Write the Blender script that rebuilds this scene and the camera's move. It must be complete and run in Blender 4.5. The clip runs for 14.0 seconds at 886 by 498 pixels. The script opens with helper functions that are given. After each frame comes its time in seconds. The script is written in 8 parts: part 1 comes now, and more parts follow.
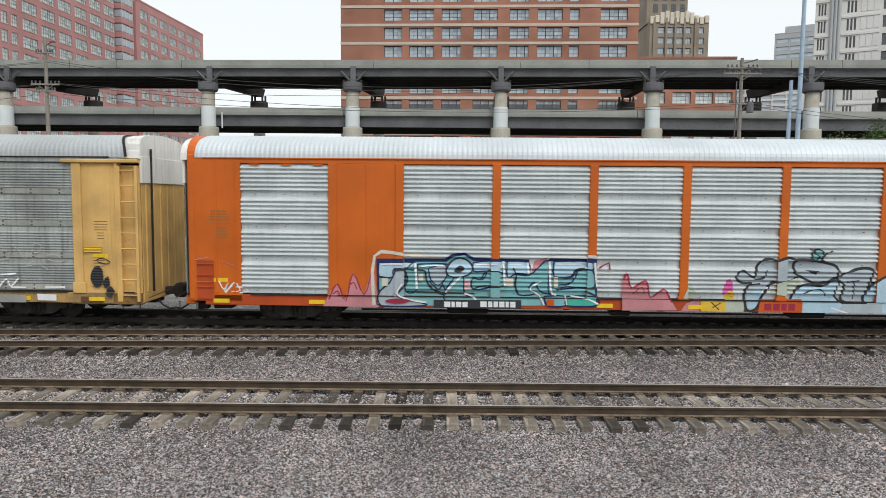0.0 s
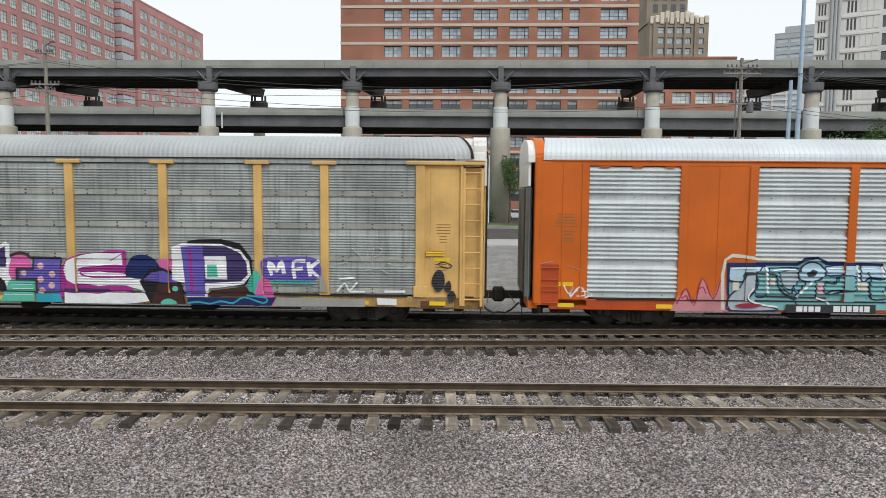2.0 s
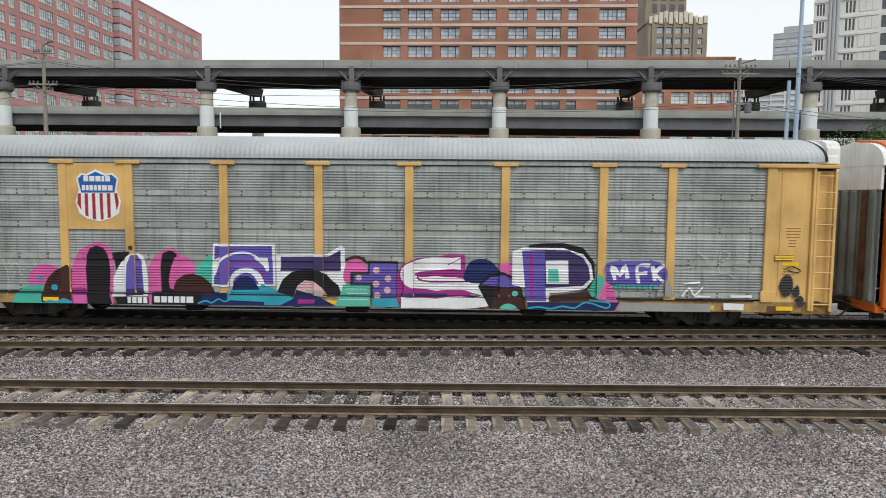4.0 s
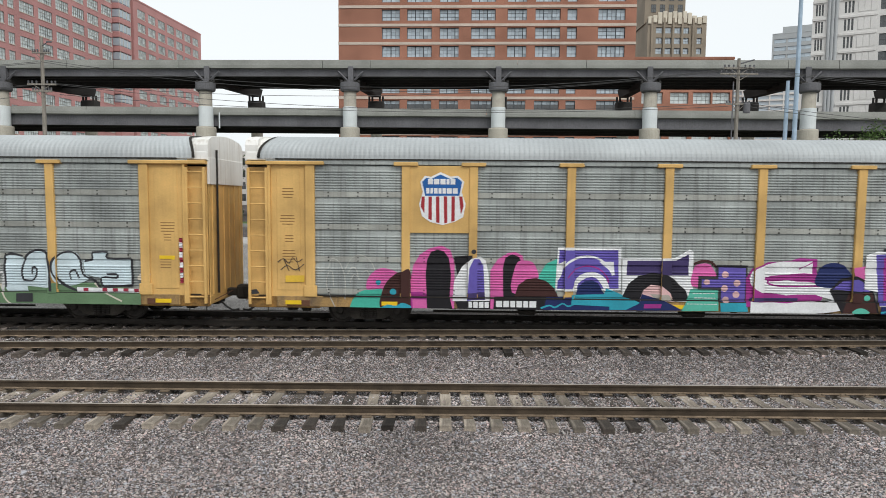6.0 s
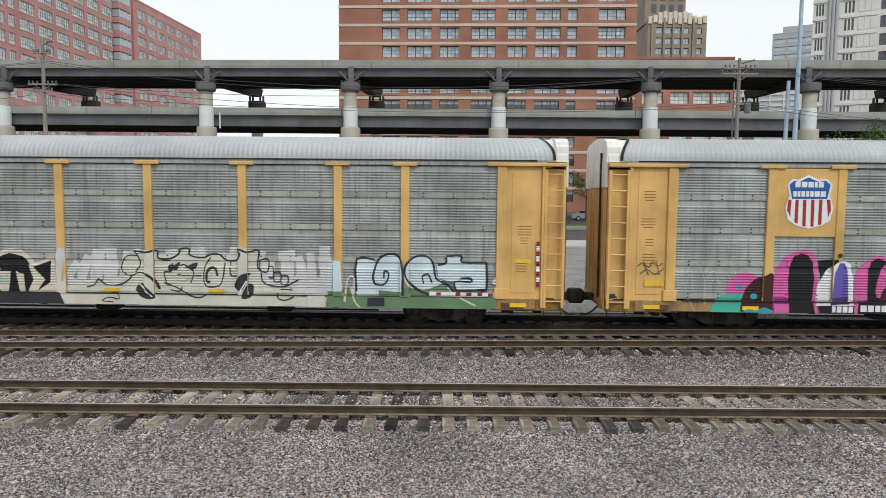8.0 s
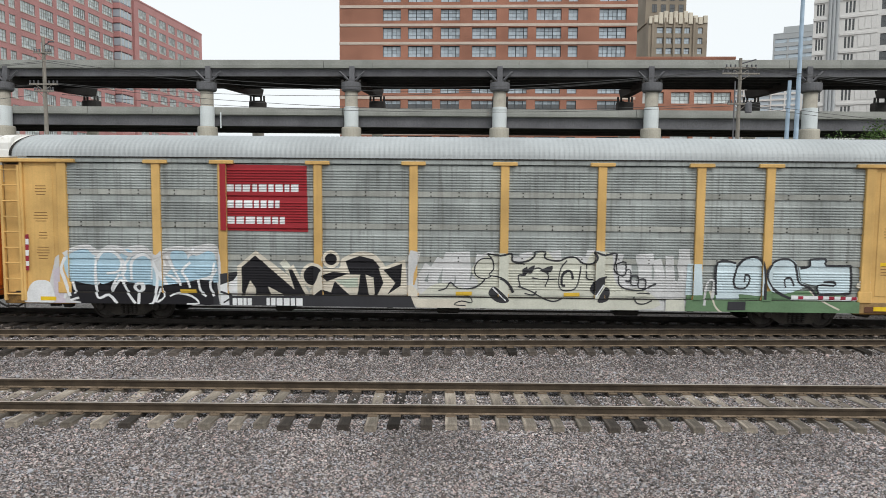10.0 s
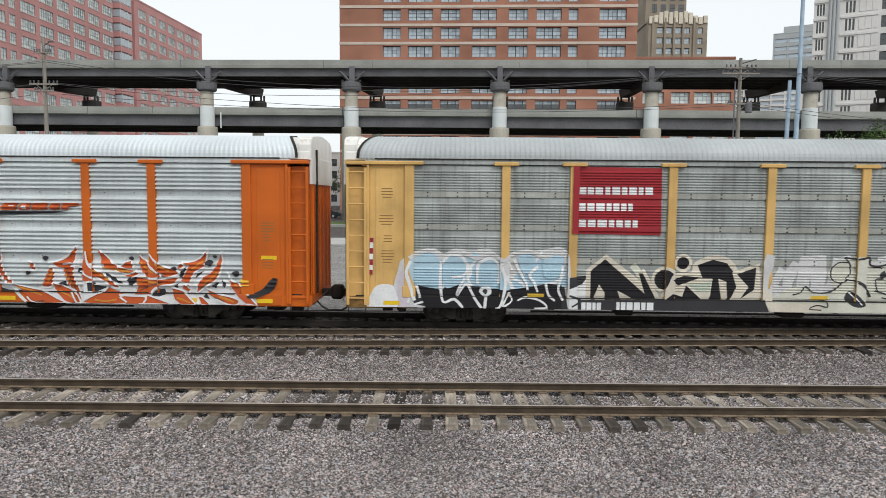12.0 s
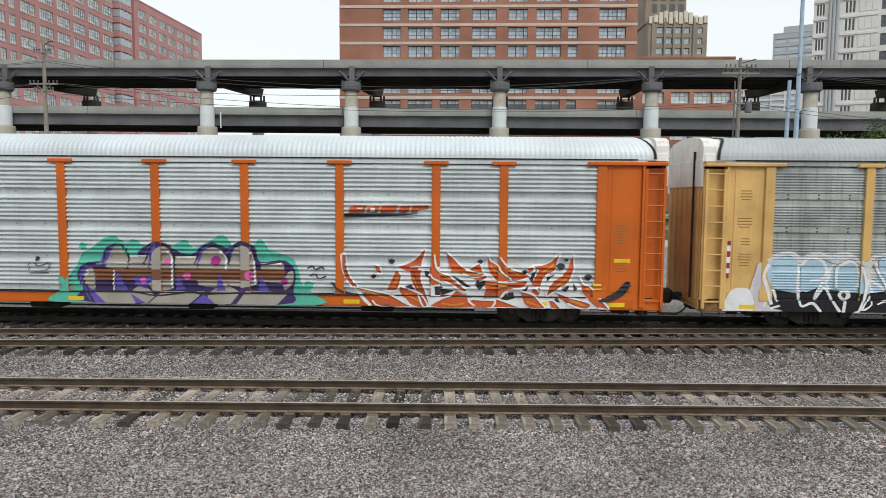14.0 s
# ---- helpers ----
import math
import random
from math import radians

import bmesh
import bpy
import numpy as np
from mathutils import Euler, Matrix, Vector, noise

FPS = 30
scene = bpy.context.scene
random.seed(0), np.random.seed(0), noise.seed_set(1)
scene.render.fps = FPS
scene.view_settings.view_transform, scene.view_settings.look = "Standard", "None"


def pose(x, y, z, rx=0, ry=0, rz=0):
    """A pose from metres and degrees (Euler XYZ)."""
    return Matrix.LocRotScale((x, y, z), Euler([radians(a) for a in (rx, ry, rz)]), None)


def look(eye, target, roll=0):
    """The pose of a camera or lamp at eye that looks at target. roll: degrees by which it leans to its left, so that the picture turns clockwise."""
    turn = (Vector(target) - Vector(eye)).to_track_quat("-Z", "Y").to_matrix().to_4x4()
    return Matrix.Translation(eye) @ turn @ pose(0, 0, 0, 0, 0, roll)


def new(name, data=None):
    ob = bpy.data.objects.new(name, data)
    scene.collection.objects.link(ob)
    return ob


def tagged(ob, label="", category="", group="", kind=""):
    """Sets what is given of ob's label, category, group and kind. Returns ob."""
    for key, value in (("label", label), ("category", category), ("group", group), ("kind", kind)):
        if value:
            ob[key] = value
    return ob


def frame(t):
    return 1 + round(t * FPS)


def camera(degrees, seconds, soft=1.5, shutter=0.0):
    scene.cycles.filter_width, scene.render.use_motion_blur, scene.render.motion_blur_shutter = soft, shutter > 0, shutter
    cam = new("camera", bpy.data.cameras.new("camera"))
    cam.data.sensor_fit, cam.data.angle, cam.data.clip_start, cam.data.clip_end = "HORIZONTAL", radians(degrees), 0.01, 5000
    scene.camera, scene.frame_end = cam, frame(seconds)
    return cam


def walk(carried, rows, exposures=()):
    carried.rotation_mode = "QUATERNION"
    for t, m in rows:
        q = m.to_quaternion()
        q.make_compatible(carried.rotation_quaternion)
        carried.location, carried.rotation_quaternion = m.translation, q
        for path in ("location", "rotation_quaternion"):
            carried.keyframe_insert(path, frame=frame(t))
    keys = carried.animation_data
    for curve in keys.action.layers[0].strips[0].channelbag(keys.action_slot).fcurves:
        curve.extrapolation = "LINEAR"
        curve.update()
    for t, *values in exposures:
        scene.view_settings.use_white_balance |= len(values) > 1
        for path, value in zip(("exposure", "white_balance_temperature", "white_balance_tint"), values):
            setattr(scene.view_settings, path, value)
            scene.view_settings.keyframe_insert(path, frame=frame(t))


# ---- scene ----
F = 68.5
cam = camera(F, 14.0, soft=0.75, shutter=0.15)
TILT, ROLL = 85.49, 0.5


def eye(x, z, turn):
    return pose(x, 0, z, TILT, 0, turn) @ pose(0, 0, 0, 0, 0, ROLL)


CAMERA_ROWS = [
    (0.0, eye(0.0, 3.89, 0)), (1.0, eye(-0.005, 3.89, 0)), (2.0, eye(0.02, 3.89, 0)), (3.0, eye(0.04, 3.895, -0.02)),
    (4.2, eye(0.085, 3.905, -0.10)), (5.5, eye(0.105, 3.91, -0.15)), (6.5, eye(0.09, 3.91, -0.15)), (7.5, eye(0.065, 3.91, -0.15)),
    (8.2, eye(0.04, 3.91, -0.14)), (9.3, eye(0.02, 3.90, -0.11)), (10.5, eye(0.0, 3.885, -0.10)), (11.5, eye(-0.005, 3.885, -0.10)),
    (12.5, eye(0.005, 3.885, -0.10)), (13.2, eye(0.012, 3.875, -0.10)), (14.0, eye(0.02, 3.865, -0.10)),
]
walk(cam, CAMERA_ROWS)

# ---- light: bright overcast ----
world = bpy.data.worlds.new("overcast_sky")
scene.world = world
world.use_nodes = True
wn, wl = world.node_tree.nodes, world.node_tree.links
sky = wn.new("ShaderNodeTexSky")
sky.sky_type, sky.sun_disc = "NISHITA", False
sky.sun_elevation, sky.sun_rotation = radians(46), radians(150)
sky.dust_density, sky.air_density = 3.0, 1.0
hs = wn.new("ShaderNodeHueSaturation")
hs.inputs["Saturation"].default_value = 0.18
wl.new(sky.outputs[0], hs.inputs["Color"])
cloud = wn.new("ShaderNodeMixRGB")
cloud.inputs[0].default_value = 0.72
cloud.inputs[2].default_value = (8.6, 9.1, 9.3, 1)
wl.new(hs.outputs[0], cloud.inputs[1])
bg = wn["Background"]
bg.inputs["Strength"].default_value = 0.11
wl.new(cloud.outputs[0], bg.inputs["Color"])
sun = new("sun", bpy.data.lights.new("sun", "SUN"))
sun.data.energy, sun.data.angle, sun.data.color = 1.25, radians(24), (1.0, 0.97, 0.92)
sun.matrix_world = look((18, -13, 37), (0, 18, 0))
scene.view_settings.exposure = 0.2

# ---- materials ----


def material(name, color, rough=0.8, metal=0.0, var=0.25, scale=3.0, grain=60.0, bump=0.15, second=None, spot=0.5, stretch=(1, 1, 1), island=0.0, obrand=0.0, coat=0.0, streak=0.0, dirt=(0.08, 0.06, 0.045), speck=1.0):
    m = bpy.data.materials.new(name)
    m.use_nodes = True
    n, l = m.node_tree.nodes, m.node_tree.links
    b = n["Principled BSDF"]
    b.inputs["Roughness"].default_value, b.inputs["Metallic"].default_value = rough, metal
    b.inputs["Specular IOR Level"].default_value = 0.3
    tc = n.new("ShaderNodeTexCoord")
    mp = n.new("ShaderNodeMapping")
    mp.inputs["Scale"].default_value = stretch
    l.new(tc.outputs["Object"], mp.inputs[0])
    big, fine = n.new("ShaderNodeTexNoise"), n.new("ShaderNodeTexNoise")
    big.inputs["Scale"].default_value, big.inputs["Detail"].default_value = scale, 6
    fine.inputs["Scale"].default_value, fine.inputs["Detail"].default_value = grain, 4
    for t in (big, fine):
        l.new(mp.outputs[0], t.inputs["Vector"])
    r = n.new("ShaderNodeValToRGB")
    r.color_ramp.elements[0].position, r.color_ramp.elements[1].position = spot - 0.18, spot + 0.18
    dark = second or tuple(c * (1 - var) for c in color)
    light = color if second else tuple(min(1, c * (1 + var * 0.6)) for c in color)
    r.color_ramp.elements[0].color, r.color_ramp.elements[1].color = (*dark, 1), (*light, 1)
    l.new(big.outputs["Fac"], r.inputs[0])
    out = r.outputs[0]

    def value_mix(src, fac_out, low, high):
        mr = n.new("ShaderNodeMapRange")
        mr.inputs["From Min"].default_value, mr.inputs["From Max"].default_value = 0.3, 0.7
        mr.inputs["To Min"].default_value, mr.inputs["To Max"].default_value = low, high
        l.new(fac_out, mr.inputs[0])
        mx = n.new("ShaderNodeMixRGB")
        mx.blend_type, mx.inputs[0].default_value = "MULTIPLY", 1
        l.new(src, mx.inputs[1])
        l.new(mr.outputs[0], mx.inputs[2])
        return mx.outputs[0]
    out = value_mix(out, fine.outputs["Fac"], 1 - var * 0.7 * speck, 1 + var * 0.4 * speck)
    if island:
        g = n.new("ShaderNodeNewGeometry")
        mr = n.new("ShaderNodeMapRange")
        mr.inputs["To Min"].default_value, mr.inputs["To Max"].default_value = 1 - island, 1 + island
        l.new(g.outputs["Random Per Island"], mr.inputs[0])
        mx = n.new("ShaderNodeMixRGB")
        mx.blend_type, mx.inputs[0].default_value = "MULTIPLY", 1
        l.new(out, mx.inputs[1]), l.new(mr.outputs[0], mx.inputs[2])
        out = mx.outputs[0]
    if obrand:
        g = n.new("ShaderNodeObjectInfo")
        mr = n.new("ShaderNodeMapRange")
        mr.inputs["To Min"].default_value, mr.inputs["To Max"].default_value = 1 - obrand, 1 + obrand
        l.new(g.outputs["Random"], mr.inputs[0])
        mx = n.new("ShaderNodeMixRGB")
        mx.blend_type, mx.inputs[0].default_value = "MULTIPLY", 1
        l.new(out, mx.inputs[1]), l.new(mr.outputs[0], mx.inputs[2])
        out = mx.outputs[0]
    if streak:
        ms = n.new("ShaderNodeMapping")
        ms.inputs["Scale"].default_value = (7, 7, 0.35)
        l.new(tc.outputs["Object"], ms.inputs[0])
        ns = n.new("ShaderNodeTexNoise")
        ns.inputs["Scale"].default_value, ns.inputs["Detail"].default_value = 1.6, 5
        l.new(ms.outputs[0], ns.inputs["Vector"])
        mr = n.new("ShaderNodeMapRange")
        mr.inputs["From Min"].default_value, mr.inputs["From Max"].default_value = 0.5, 0.75
        mr.inputs["To Max"].default_value = streak
        l.new(ns.outputs["Fac"], mr.inputs[0])
        mx = n.new("ShaderNodeMixRGB")
        l.new(mr.outputs[0], mx.inputs[0]), l.new(out, mx.inputs[1])
        mx.inputs[2].default_value = (*dirt, 1)
        out = mx.outputs[0]
    l.new(out, b.inputs["Base Color"])
    if bump:
        bp = n.new("ShaderNodeBump")
        bp.inputs["Strength"].default_value, bp.inputs["Distance"].default_value = bump, 0.02
        l.new(fine.outputs["Fac"], bp.inputs["Height"])
        l.new(bp.outputs[0], b.inputs["Normal"])
    return m


def plain(name, color, rough=0.55):
    return material(name, color, rough, var=0.12, scale=1.5, grain=40, bump=0.05, streak=0.12)


def gravel(name, dark, light, cells):
    """Packed crushed stone: one shade for each stone, dark joints, patches of dirt."""
    m = bpy.data.materials.new(name)
    m.use_nodes = True
    n, l = m.node_tree.nodes, m.node_tree.links
    b = n["Principled BSDF"]
    b.inputs["Roughness"].default_value = 0.95
    tc, vo, ed, no = n.new("ShaderNodeTexCoord"), n.new("ShaderNodeTexVoronoi"), n.new("ShaderNodeTexVoronoi"), n.new("ShaderNodeTexNoise")
    ed.feature = "DISTANCE_TO_EDGE"
    for v in (vo, ed):
        v.inputs["Scale"].default_value = cells
        l.new(tc.outputs["Object"], v.inputs["Vector"])
    no.inputs["Scale"].default_value, no.inputs["Detail"].default_value = 0.8, 5
    l.new(tc.outputs["Object"], no.inputs["Vector"])
    sep = n.new("ShaderNodeSeparateColor")
    l.new(vo.outputs["Color"], sep.inputs[0])
    r = n.new("ShaderNodeValToRGB")
    r.color_ramp.elements[0].color, r.color_ramp.elements[1].color = (*dark, 1), (*light, 1)
    l.new(sep.outputs[0], r.inputs[0])
    joint = n.new("ShaderNodeMapRange")
    joint.inputs["From Max"].default_value, joint.inputs["To Min"].default_value = 0.16, 0.12
    l.new(ed.outputs["Distance"], joint.inputs[0])
    patch = n.new("ShaderNodeMapRange")
    patch.inputs["From Min"].default_value, patch.inputs["From Max"].default_value = 0.3, 0.7
    patch.inputs["To Min"].default_value, patch.inputs["To Max"].default_value = 0.72, 1.15
    l.new(no.outputs["Fac"], patch.inputs[0])
    out = r.outputs[0]
    for src in (joint, patch):
        mx = n.new("ShaderNodeMixRGB")
        mx.blend_type, mx.inputs[0].default_value = "MULTIPLY", 1
        l.new(out, mx.inputs[1]), l.new(src.outputs[0], mx.inputs[2])
        out = mx.outputs[0]
    l.new(out, b.inputs["Base Color"])
    bp = n.new("ShaderNodeBump")
    bp.inputs["Strength"].default_value, bp.inputs["Distance"].default_value = 1.0, 0.03
    l.new(sep.outputs[1], bp.inputs["Height"])
    l.new(bp.outputs[0], b.inputs["Normal"])
    return m


M = {}
M["ballast"] = gravel("ballast_bed", (0.03, 0.026, 0.024), (0.24, 0.21, 0.20), 30)
# Oil stains and the shade below the cars, both in one near-black tone.
M["oily"] = gravel("oily_train_shaded_ballast", (0.008, 0.007, 0.007), (0.045, 0.039, 0.035), 30)
M["lot"] = gravel("pale_gravel", (0.22, 0.21, 0.20), (0.50, 0.48, 0.46), 20)
M["stone"] = material("ballast_stone", (0.41, 0.37, 0.355), 0.9, var=0.25, scale=0.5, grain=90, bump=0.3, island=0.65)
M["stone_pink"] = material("pinkish_ballast_stone", (0.42, 0.33, 0.31), 0.9, var=0.25, scale=0.5, grain=90, bump=0.3, island=0.65)
M["stone_blue"] = material("bluish_ballast_stone", (0.34, 0.34, 0.365), 0.9, var=0.25, scale=0.5, grain=90, bump=0.3, island=0.65)
M["tie"] = material("weathered_tie_wood", (0.29, 0.25, 0.205), 0.9, var=0.5, scale=2.0, grain=22, bump=0.6, stretch=(6, 0.7, 6), obrand=0.4)
M["tie_buried"] = material("half_buried_tie_wood", (0.11, 0.092, 0.078), 0.9, var=0.5, scale=2.0, grain=22, bump=0.6, stretch=(6, 0.7, 6), obrand=0.5)
# Old ties' own dark tone; under the train it also stands for shade.
M["tie_dark"] = material("dark_tie_wood", (0.06, 0.05, 0.042), 0.9, var=0.5, scale=2.0, grain=22, bump=0.6, stretch=(6, 0.7, 6), obrand=0.5)
M["stone_dark"] = material("dark_ballast_stone", (0.16, 0.135, 0.12), 0.9, var=0.3, scale=0.5, grain=90, bump=0.4, island=0.8)
M["stone_pale"] = material("pale_ballast_stone", (0.60, 0.57, 0.55), 0.85, var=0.15, scale=2, grain=90, bump=0.4, island=0.3)
M["rail"] = material("rusty_rail_steel", (0.068, 0.05, 0.034), 0.8, metal=0.1, var=0.35, scale=3, grain=60, bump=0.3)
M["rail_top"] = material("worn_rail_head", (0.50, 0.45, 0.40), 0.45, metal=0.5, var=0.25, scale=3, grain=60, bump=0.1)
# Dusty brown, made paler than the web for the light on the foot.
M["rail_foot"] = material("lit_dusty_rail_foot", (0.22, 0.165, 0.115), 0.9, var=0.45, scale=4, grain=50, bump=0.3)
# Darker copy of the rail steel for the train's shade over the main track.
M["rail_black"] = material("train_shaded_rail_steel", (0.03, 0.025, 0.021), 0.7, metal=0.2, var=0.35, scale=3, grain=60, bump=0.3)
M["orange"] = material("orange_car_paint", (0.56, 0.118, 0.010), 0.48, var=0.18, scale=0.6, grain=30, bump=0.06, streak=0.14, dirt=(0.3, 0.08, 0.03), speck=0.35)
M["yellow"] = material("yellow_car_paint", (0.64, 0.40, 0.14), 0.55, var=0.25, scale=0.8, grain=30, bump=0.06, streak=0.16, dirt=(0.3, 0.17, 0.07), speck=0.35)
M["silver"] = material("bright_galvanised_steel", (0.60, 0.645, 0.655), 0.45, metal=0.15, var=0.14, scale=0.9, grain=25, bump=0.05, streak=0.25, dirt=(0.33, 0.34, 0.33), speck=0.35)
M["silver_dirty"] = material("grimy_galvanised_steel", (0.36, 0.385, 0.375), 0.55, metal=0.15, var=0.3, scale=0.8, grain=20, bump=0.08, streak=0.6, dirt=(0.12, 0.12, 0.105), speck=0.35)
M["lap_silver"] = material("dull_galvanised_lap", (0.54, 0.585, 0.595), 0.55, metal=0.1, var=0.2, scale=0.9, grain=25, bump=0.05, streak=0.4, dirt=(0.3, 0.3, 0.29), speck=0.35)
# Paler than the ribs: the light caught by the lap flange is in the colour.
M["lap_band"] = material("lit_lap_band_steel", (0.37, 0.375, 0.345), 0.6, metal=0.1, var=0.3, scale=0.9, grain=20, bump=0.08, streak=0.5, dirt=(0.17, 0.165, 0.14), speck=0.35)
M["door_steel"] = material("weathered_grey_green_door_steel", (0.25, 0.285, 0.28), 0.5, metal=0.2, var=0.35, scale=0.7, grain=20, bump=0.08, streak=0.6, dirt=(0.07, 0.05, 0.04), speck=0.4)
M["roof_grey"] = material("grey_roof_steel", (0.42, 0.445, 0.455), 0.6, metal=0.2, var=0.14, scale=0.5, grain=12, bump=0.05, streak=0.25, dirt=(0.3, 0.3, 0.29), speck=0.35)
M["roof_white"] = material("pale_roof_steel", (0.60, 0.65, 0.68), 0.5, metal=0.2, var=0.12, scale=0.5, grain=12, bump=0.05, streak=0.15, dirt=(0.45, 0.46, 0.45), speck=0.35)
M["white"] = material("chalky_white_paint", (0.74, 0.73, 0.70), 0.6, var=0.12, scale=1.2, grain=20, bump=0.05, streak=0.4, dirt=(0.3, 0.22, 0.15), speck=0.35)
M["black"] = material("grimy_black_steel", (0.014, 0.013, 0.012), 0.75, var=0.4, scale=2, grain=25, bump=0.2, second=(0.032, 0.027, 0.022))
M["wheel"] = material("wheel_steel", (0.05, 0.043, 0.038), 0.6, metal=0.4, var=0.4, scale=4, grain=40, bump=0.2)
M["truck"] = material("dusty_cast_steel", (0.07, 0.06, 0.05), 0.8, var=0.4, scale=3, grain=25, bump=0.25, second=(0.03, 0.025, 0.021))
M["rust"] = material("rusty_steel", (0.13, 0.06, 0.035), 0.85, var=0.4, scale=3, grain=40, bump=0.3)
M["stencil"] = plain("dark_stencil_paint", (0.24, 0.13, 0.045))
M["orange_dark"] = material("red_orange_car_paint", (0.42, 0.065, 0.014), 0.5, var=0.25, scale=0.8, grain=30, bump=0.06, streak=0.3, dirt=(0.2, 0.05, 0.02), speck=0.35)
M["grime"] = material("grimy_yellow_paint", (0.36, 0.19, 0.05), 0.7, var=0.5, scale=2.5, grain=30, bump=0.15, second=(0.05, 0.035, 0.02), spot=0.48)
M["sill_yellow"] = material("road_grimed_yellow_sill", (0.50, 0.31, 0.11), 0.7, var=0.4, scale=1.6, grain=25, bump=0.12, second=(0.16, 0.11, 0.065), spot=0.46, streak=0.5, dirt=(0.08, 0.06, 0.045))
M["safety"] = plain("safety_yellow", (0.78, 0.52, 0.02))
M["concrete"] = material("weathered_concrete", (0.27, 0.275, 0.255), 0.9, var=0.2, scale=0.25, grain=8, bump=0.2, streak=0.35, dirt=(0.2, 0.2, 0.18))
M["column"] = material("column_concrete", (0.40, 0.375, 0.32), 0.9, var=0.2, scale=0.4, grain=8, bump=0.2, streak=0.3, dirt=(0.22, 0.2, 0.16))
M["painted"] = material("pale_painted_concrete", (0.62, 0.66, 0.67), 0.8, var=0.1, scale=0.4, grain=8, bump=0.1, streak=0.2, dirt=(0.4, 0.4, 0.38))
M["girder"] = material("grey_girder_steel", (0.13, 0.13, 0.14), 0.7, var=0.25, scale=0.3, grain=6, bump=0.1, streak=0.3, dirt=(0.07, 0.065, 0.06))
# Darker copy of the girder steel, with the shade below the decks in its colour.
M["girder_dark"] = material("shaded_girder_steel", (0.04, 0.038, 0.036), 0.85, var=0.3, scale=0.3, grain=6, bump=0.1)
M["brick"] = material("brown_brick", (0.37, 0.175, 0.12), 0.9, var=0.3, scale=0.12, grain=5, bump=0.2, streak=0.2, dirt=(0.16, 0.07, 0.05))
M["brick_red"] = material("red_brick", (0.50, 0.262, 0.25), 0.9, var=0.16, scale=0.1, grain=4, bump=0.15, streak=0.15, dirt=(0.22, 0.08, 0.07))
M["limestone"] = material("limestone_band", (0.56, 0.47, 0.40), 0.85, var=0.12, scale=0.3, grain=5, bump=0.1)
M["tan"] = material("tan_masonry", (0.30, 0.255, 0.20), 0.9, var=0.2, scale=0.1, grain=3, bump=0.1, streak=0.2, dirt=(0.17, 0.15, 0.12))
M["cream"] = material("cream_terracotta", (0.62, 0.57, 0.47), 0.8, var=0.12, scale=0.2, grain=4, bump=0.1)
M["pale"] = material("pale_precast", (0.68, 0.67, 0.65), 0.8, var=0.1, scale=0.08, grain=2, bump=0.05)
M["grey_tower"] = material("grey_cladding", (0.42, 0.44, 0.45), 0.7, var=0.12, scale=0.05, grain=2, bump=0.05)
M["pole"] = material("grey_pole_wood", (0.25, 0.23, 0.2), 0.9, var=0.3, scale=2, grain=20, bump=0.3, stretch=(4, 4, 0.4))
M["bluepole"] = plain("pale_blue_steel", (0.36, 0.47, 0.58))
M["frame_dark"] = plain("dark_window_frame", (0.05, 0.06, 0.07))
M["frame_white"] = plain("pale_window_frame", (0.5, 0.5, 0.47))
M["grass"] = material("grass", (0.10, 0.16, 0.045), 0.95, var=0.4, scale=0.5, grain=14, bump=0.6)
M["leaf"] = material("green_leaves", (0.075, 0.13, 0.035), 0.8, var=0.4, scale=1.5, grain=20, bump=0.1, island=0.45)
M["bark"] = material("bark", (0.12, 0.09, 0.065), 0.95, var=0.4, scale=3, grain=30, bump=0.4)
M["road"] = material("pale_road", (0.42, 0.41, 0.40), 0.9, var=0.15, scale=0.3, grain=10, bump=0.2)
M["wire"] = plain("grey_cable", (0.07, 0.07, 0.07))
M["rubber"] = plain("rubber", (0.02, 0.02, 0.02))
M["car_dark"] = plain("dark_car_paint", (0.03, 0.035, 0.04), 0.3)
M["blue"] = plain("blue_paint", (0.03, 0.10, 0.30))


def glass(name, color, rough=0.08):
    m = bpy.data.materials.new(name)
    m.use_nodes = True
    n, l = m.node_tree.nodes, m.node_tree.links
    b = n["Principled BSDF"]
    geo = n.new("ShaderNodeNewGeometry")
    mx = n.new("ShaderNodeMixRGB")
    mx.inputs[1].default_value = (*color, 1)
    mx.inputs[2].default_value = (*[min(1, c * 1.6 + 0.02) for c in color], 1)
    l.new(geo.outputs["Random Per Island"], mx.inputs[0])
    l.new(mx.outputs[0], b.inputs["Base Color"])
    b.inputs["Roughness"].default_value = rough
    b.inputs["Specular IOR Level"].default_value = 0.9
    return m


M["glass"] = glass("window_glass", (0.28, 0.33, 0.37))
M["glass_pale"] = glass("window_glass_blinds", (0.36, 0.40, 0.40), 0.15)
M["glass_dark"] = glass("dark_window_glass", (0.025, 0.028, 0.03))

# ---- mesh helpers ----


def part(name, bm, mat, parent=None, label="", smooth=False):
    me = bpy.data.meshes.new(name)
    bm.to_mesh(me)
    bm.free()
    for m in (mat if isinstance(mat, (list, tuple)) else [mat]):
        me.materials.append(M[m])
    if smooth:
        me.polygons.foreach_set("use_smooth", [True] * len(me.polygons))
    ob = new(name, me)
    if parent:
        ob.parent = parent
    if label:
        ob["label"] = label
    return ob


def empty(name, m, label, category, group="", kind=""):
    ob = new(name)
    ob.matrix_world = m
    ob.empty_display_size = 0.2
    return tagged(ob, label, category, group, kind)


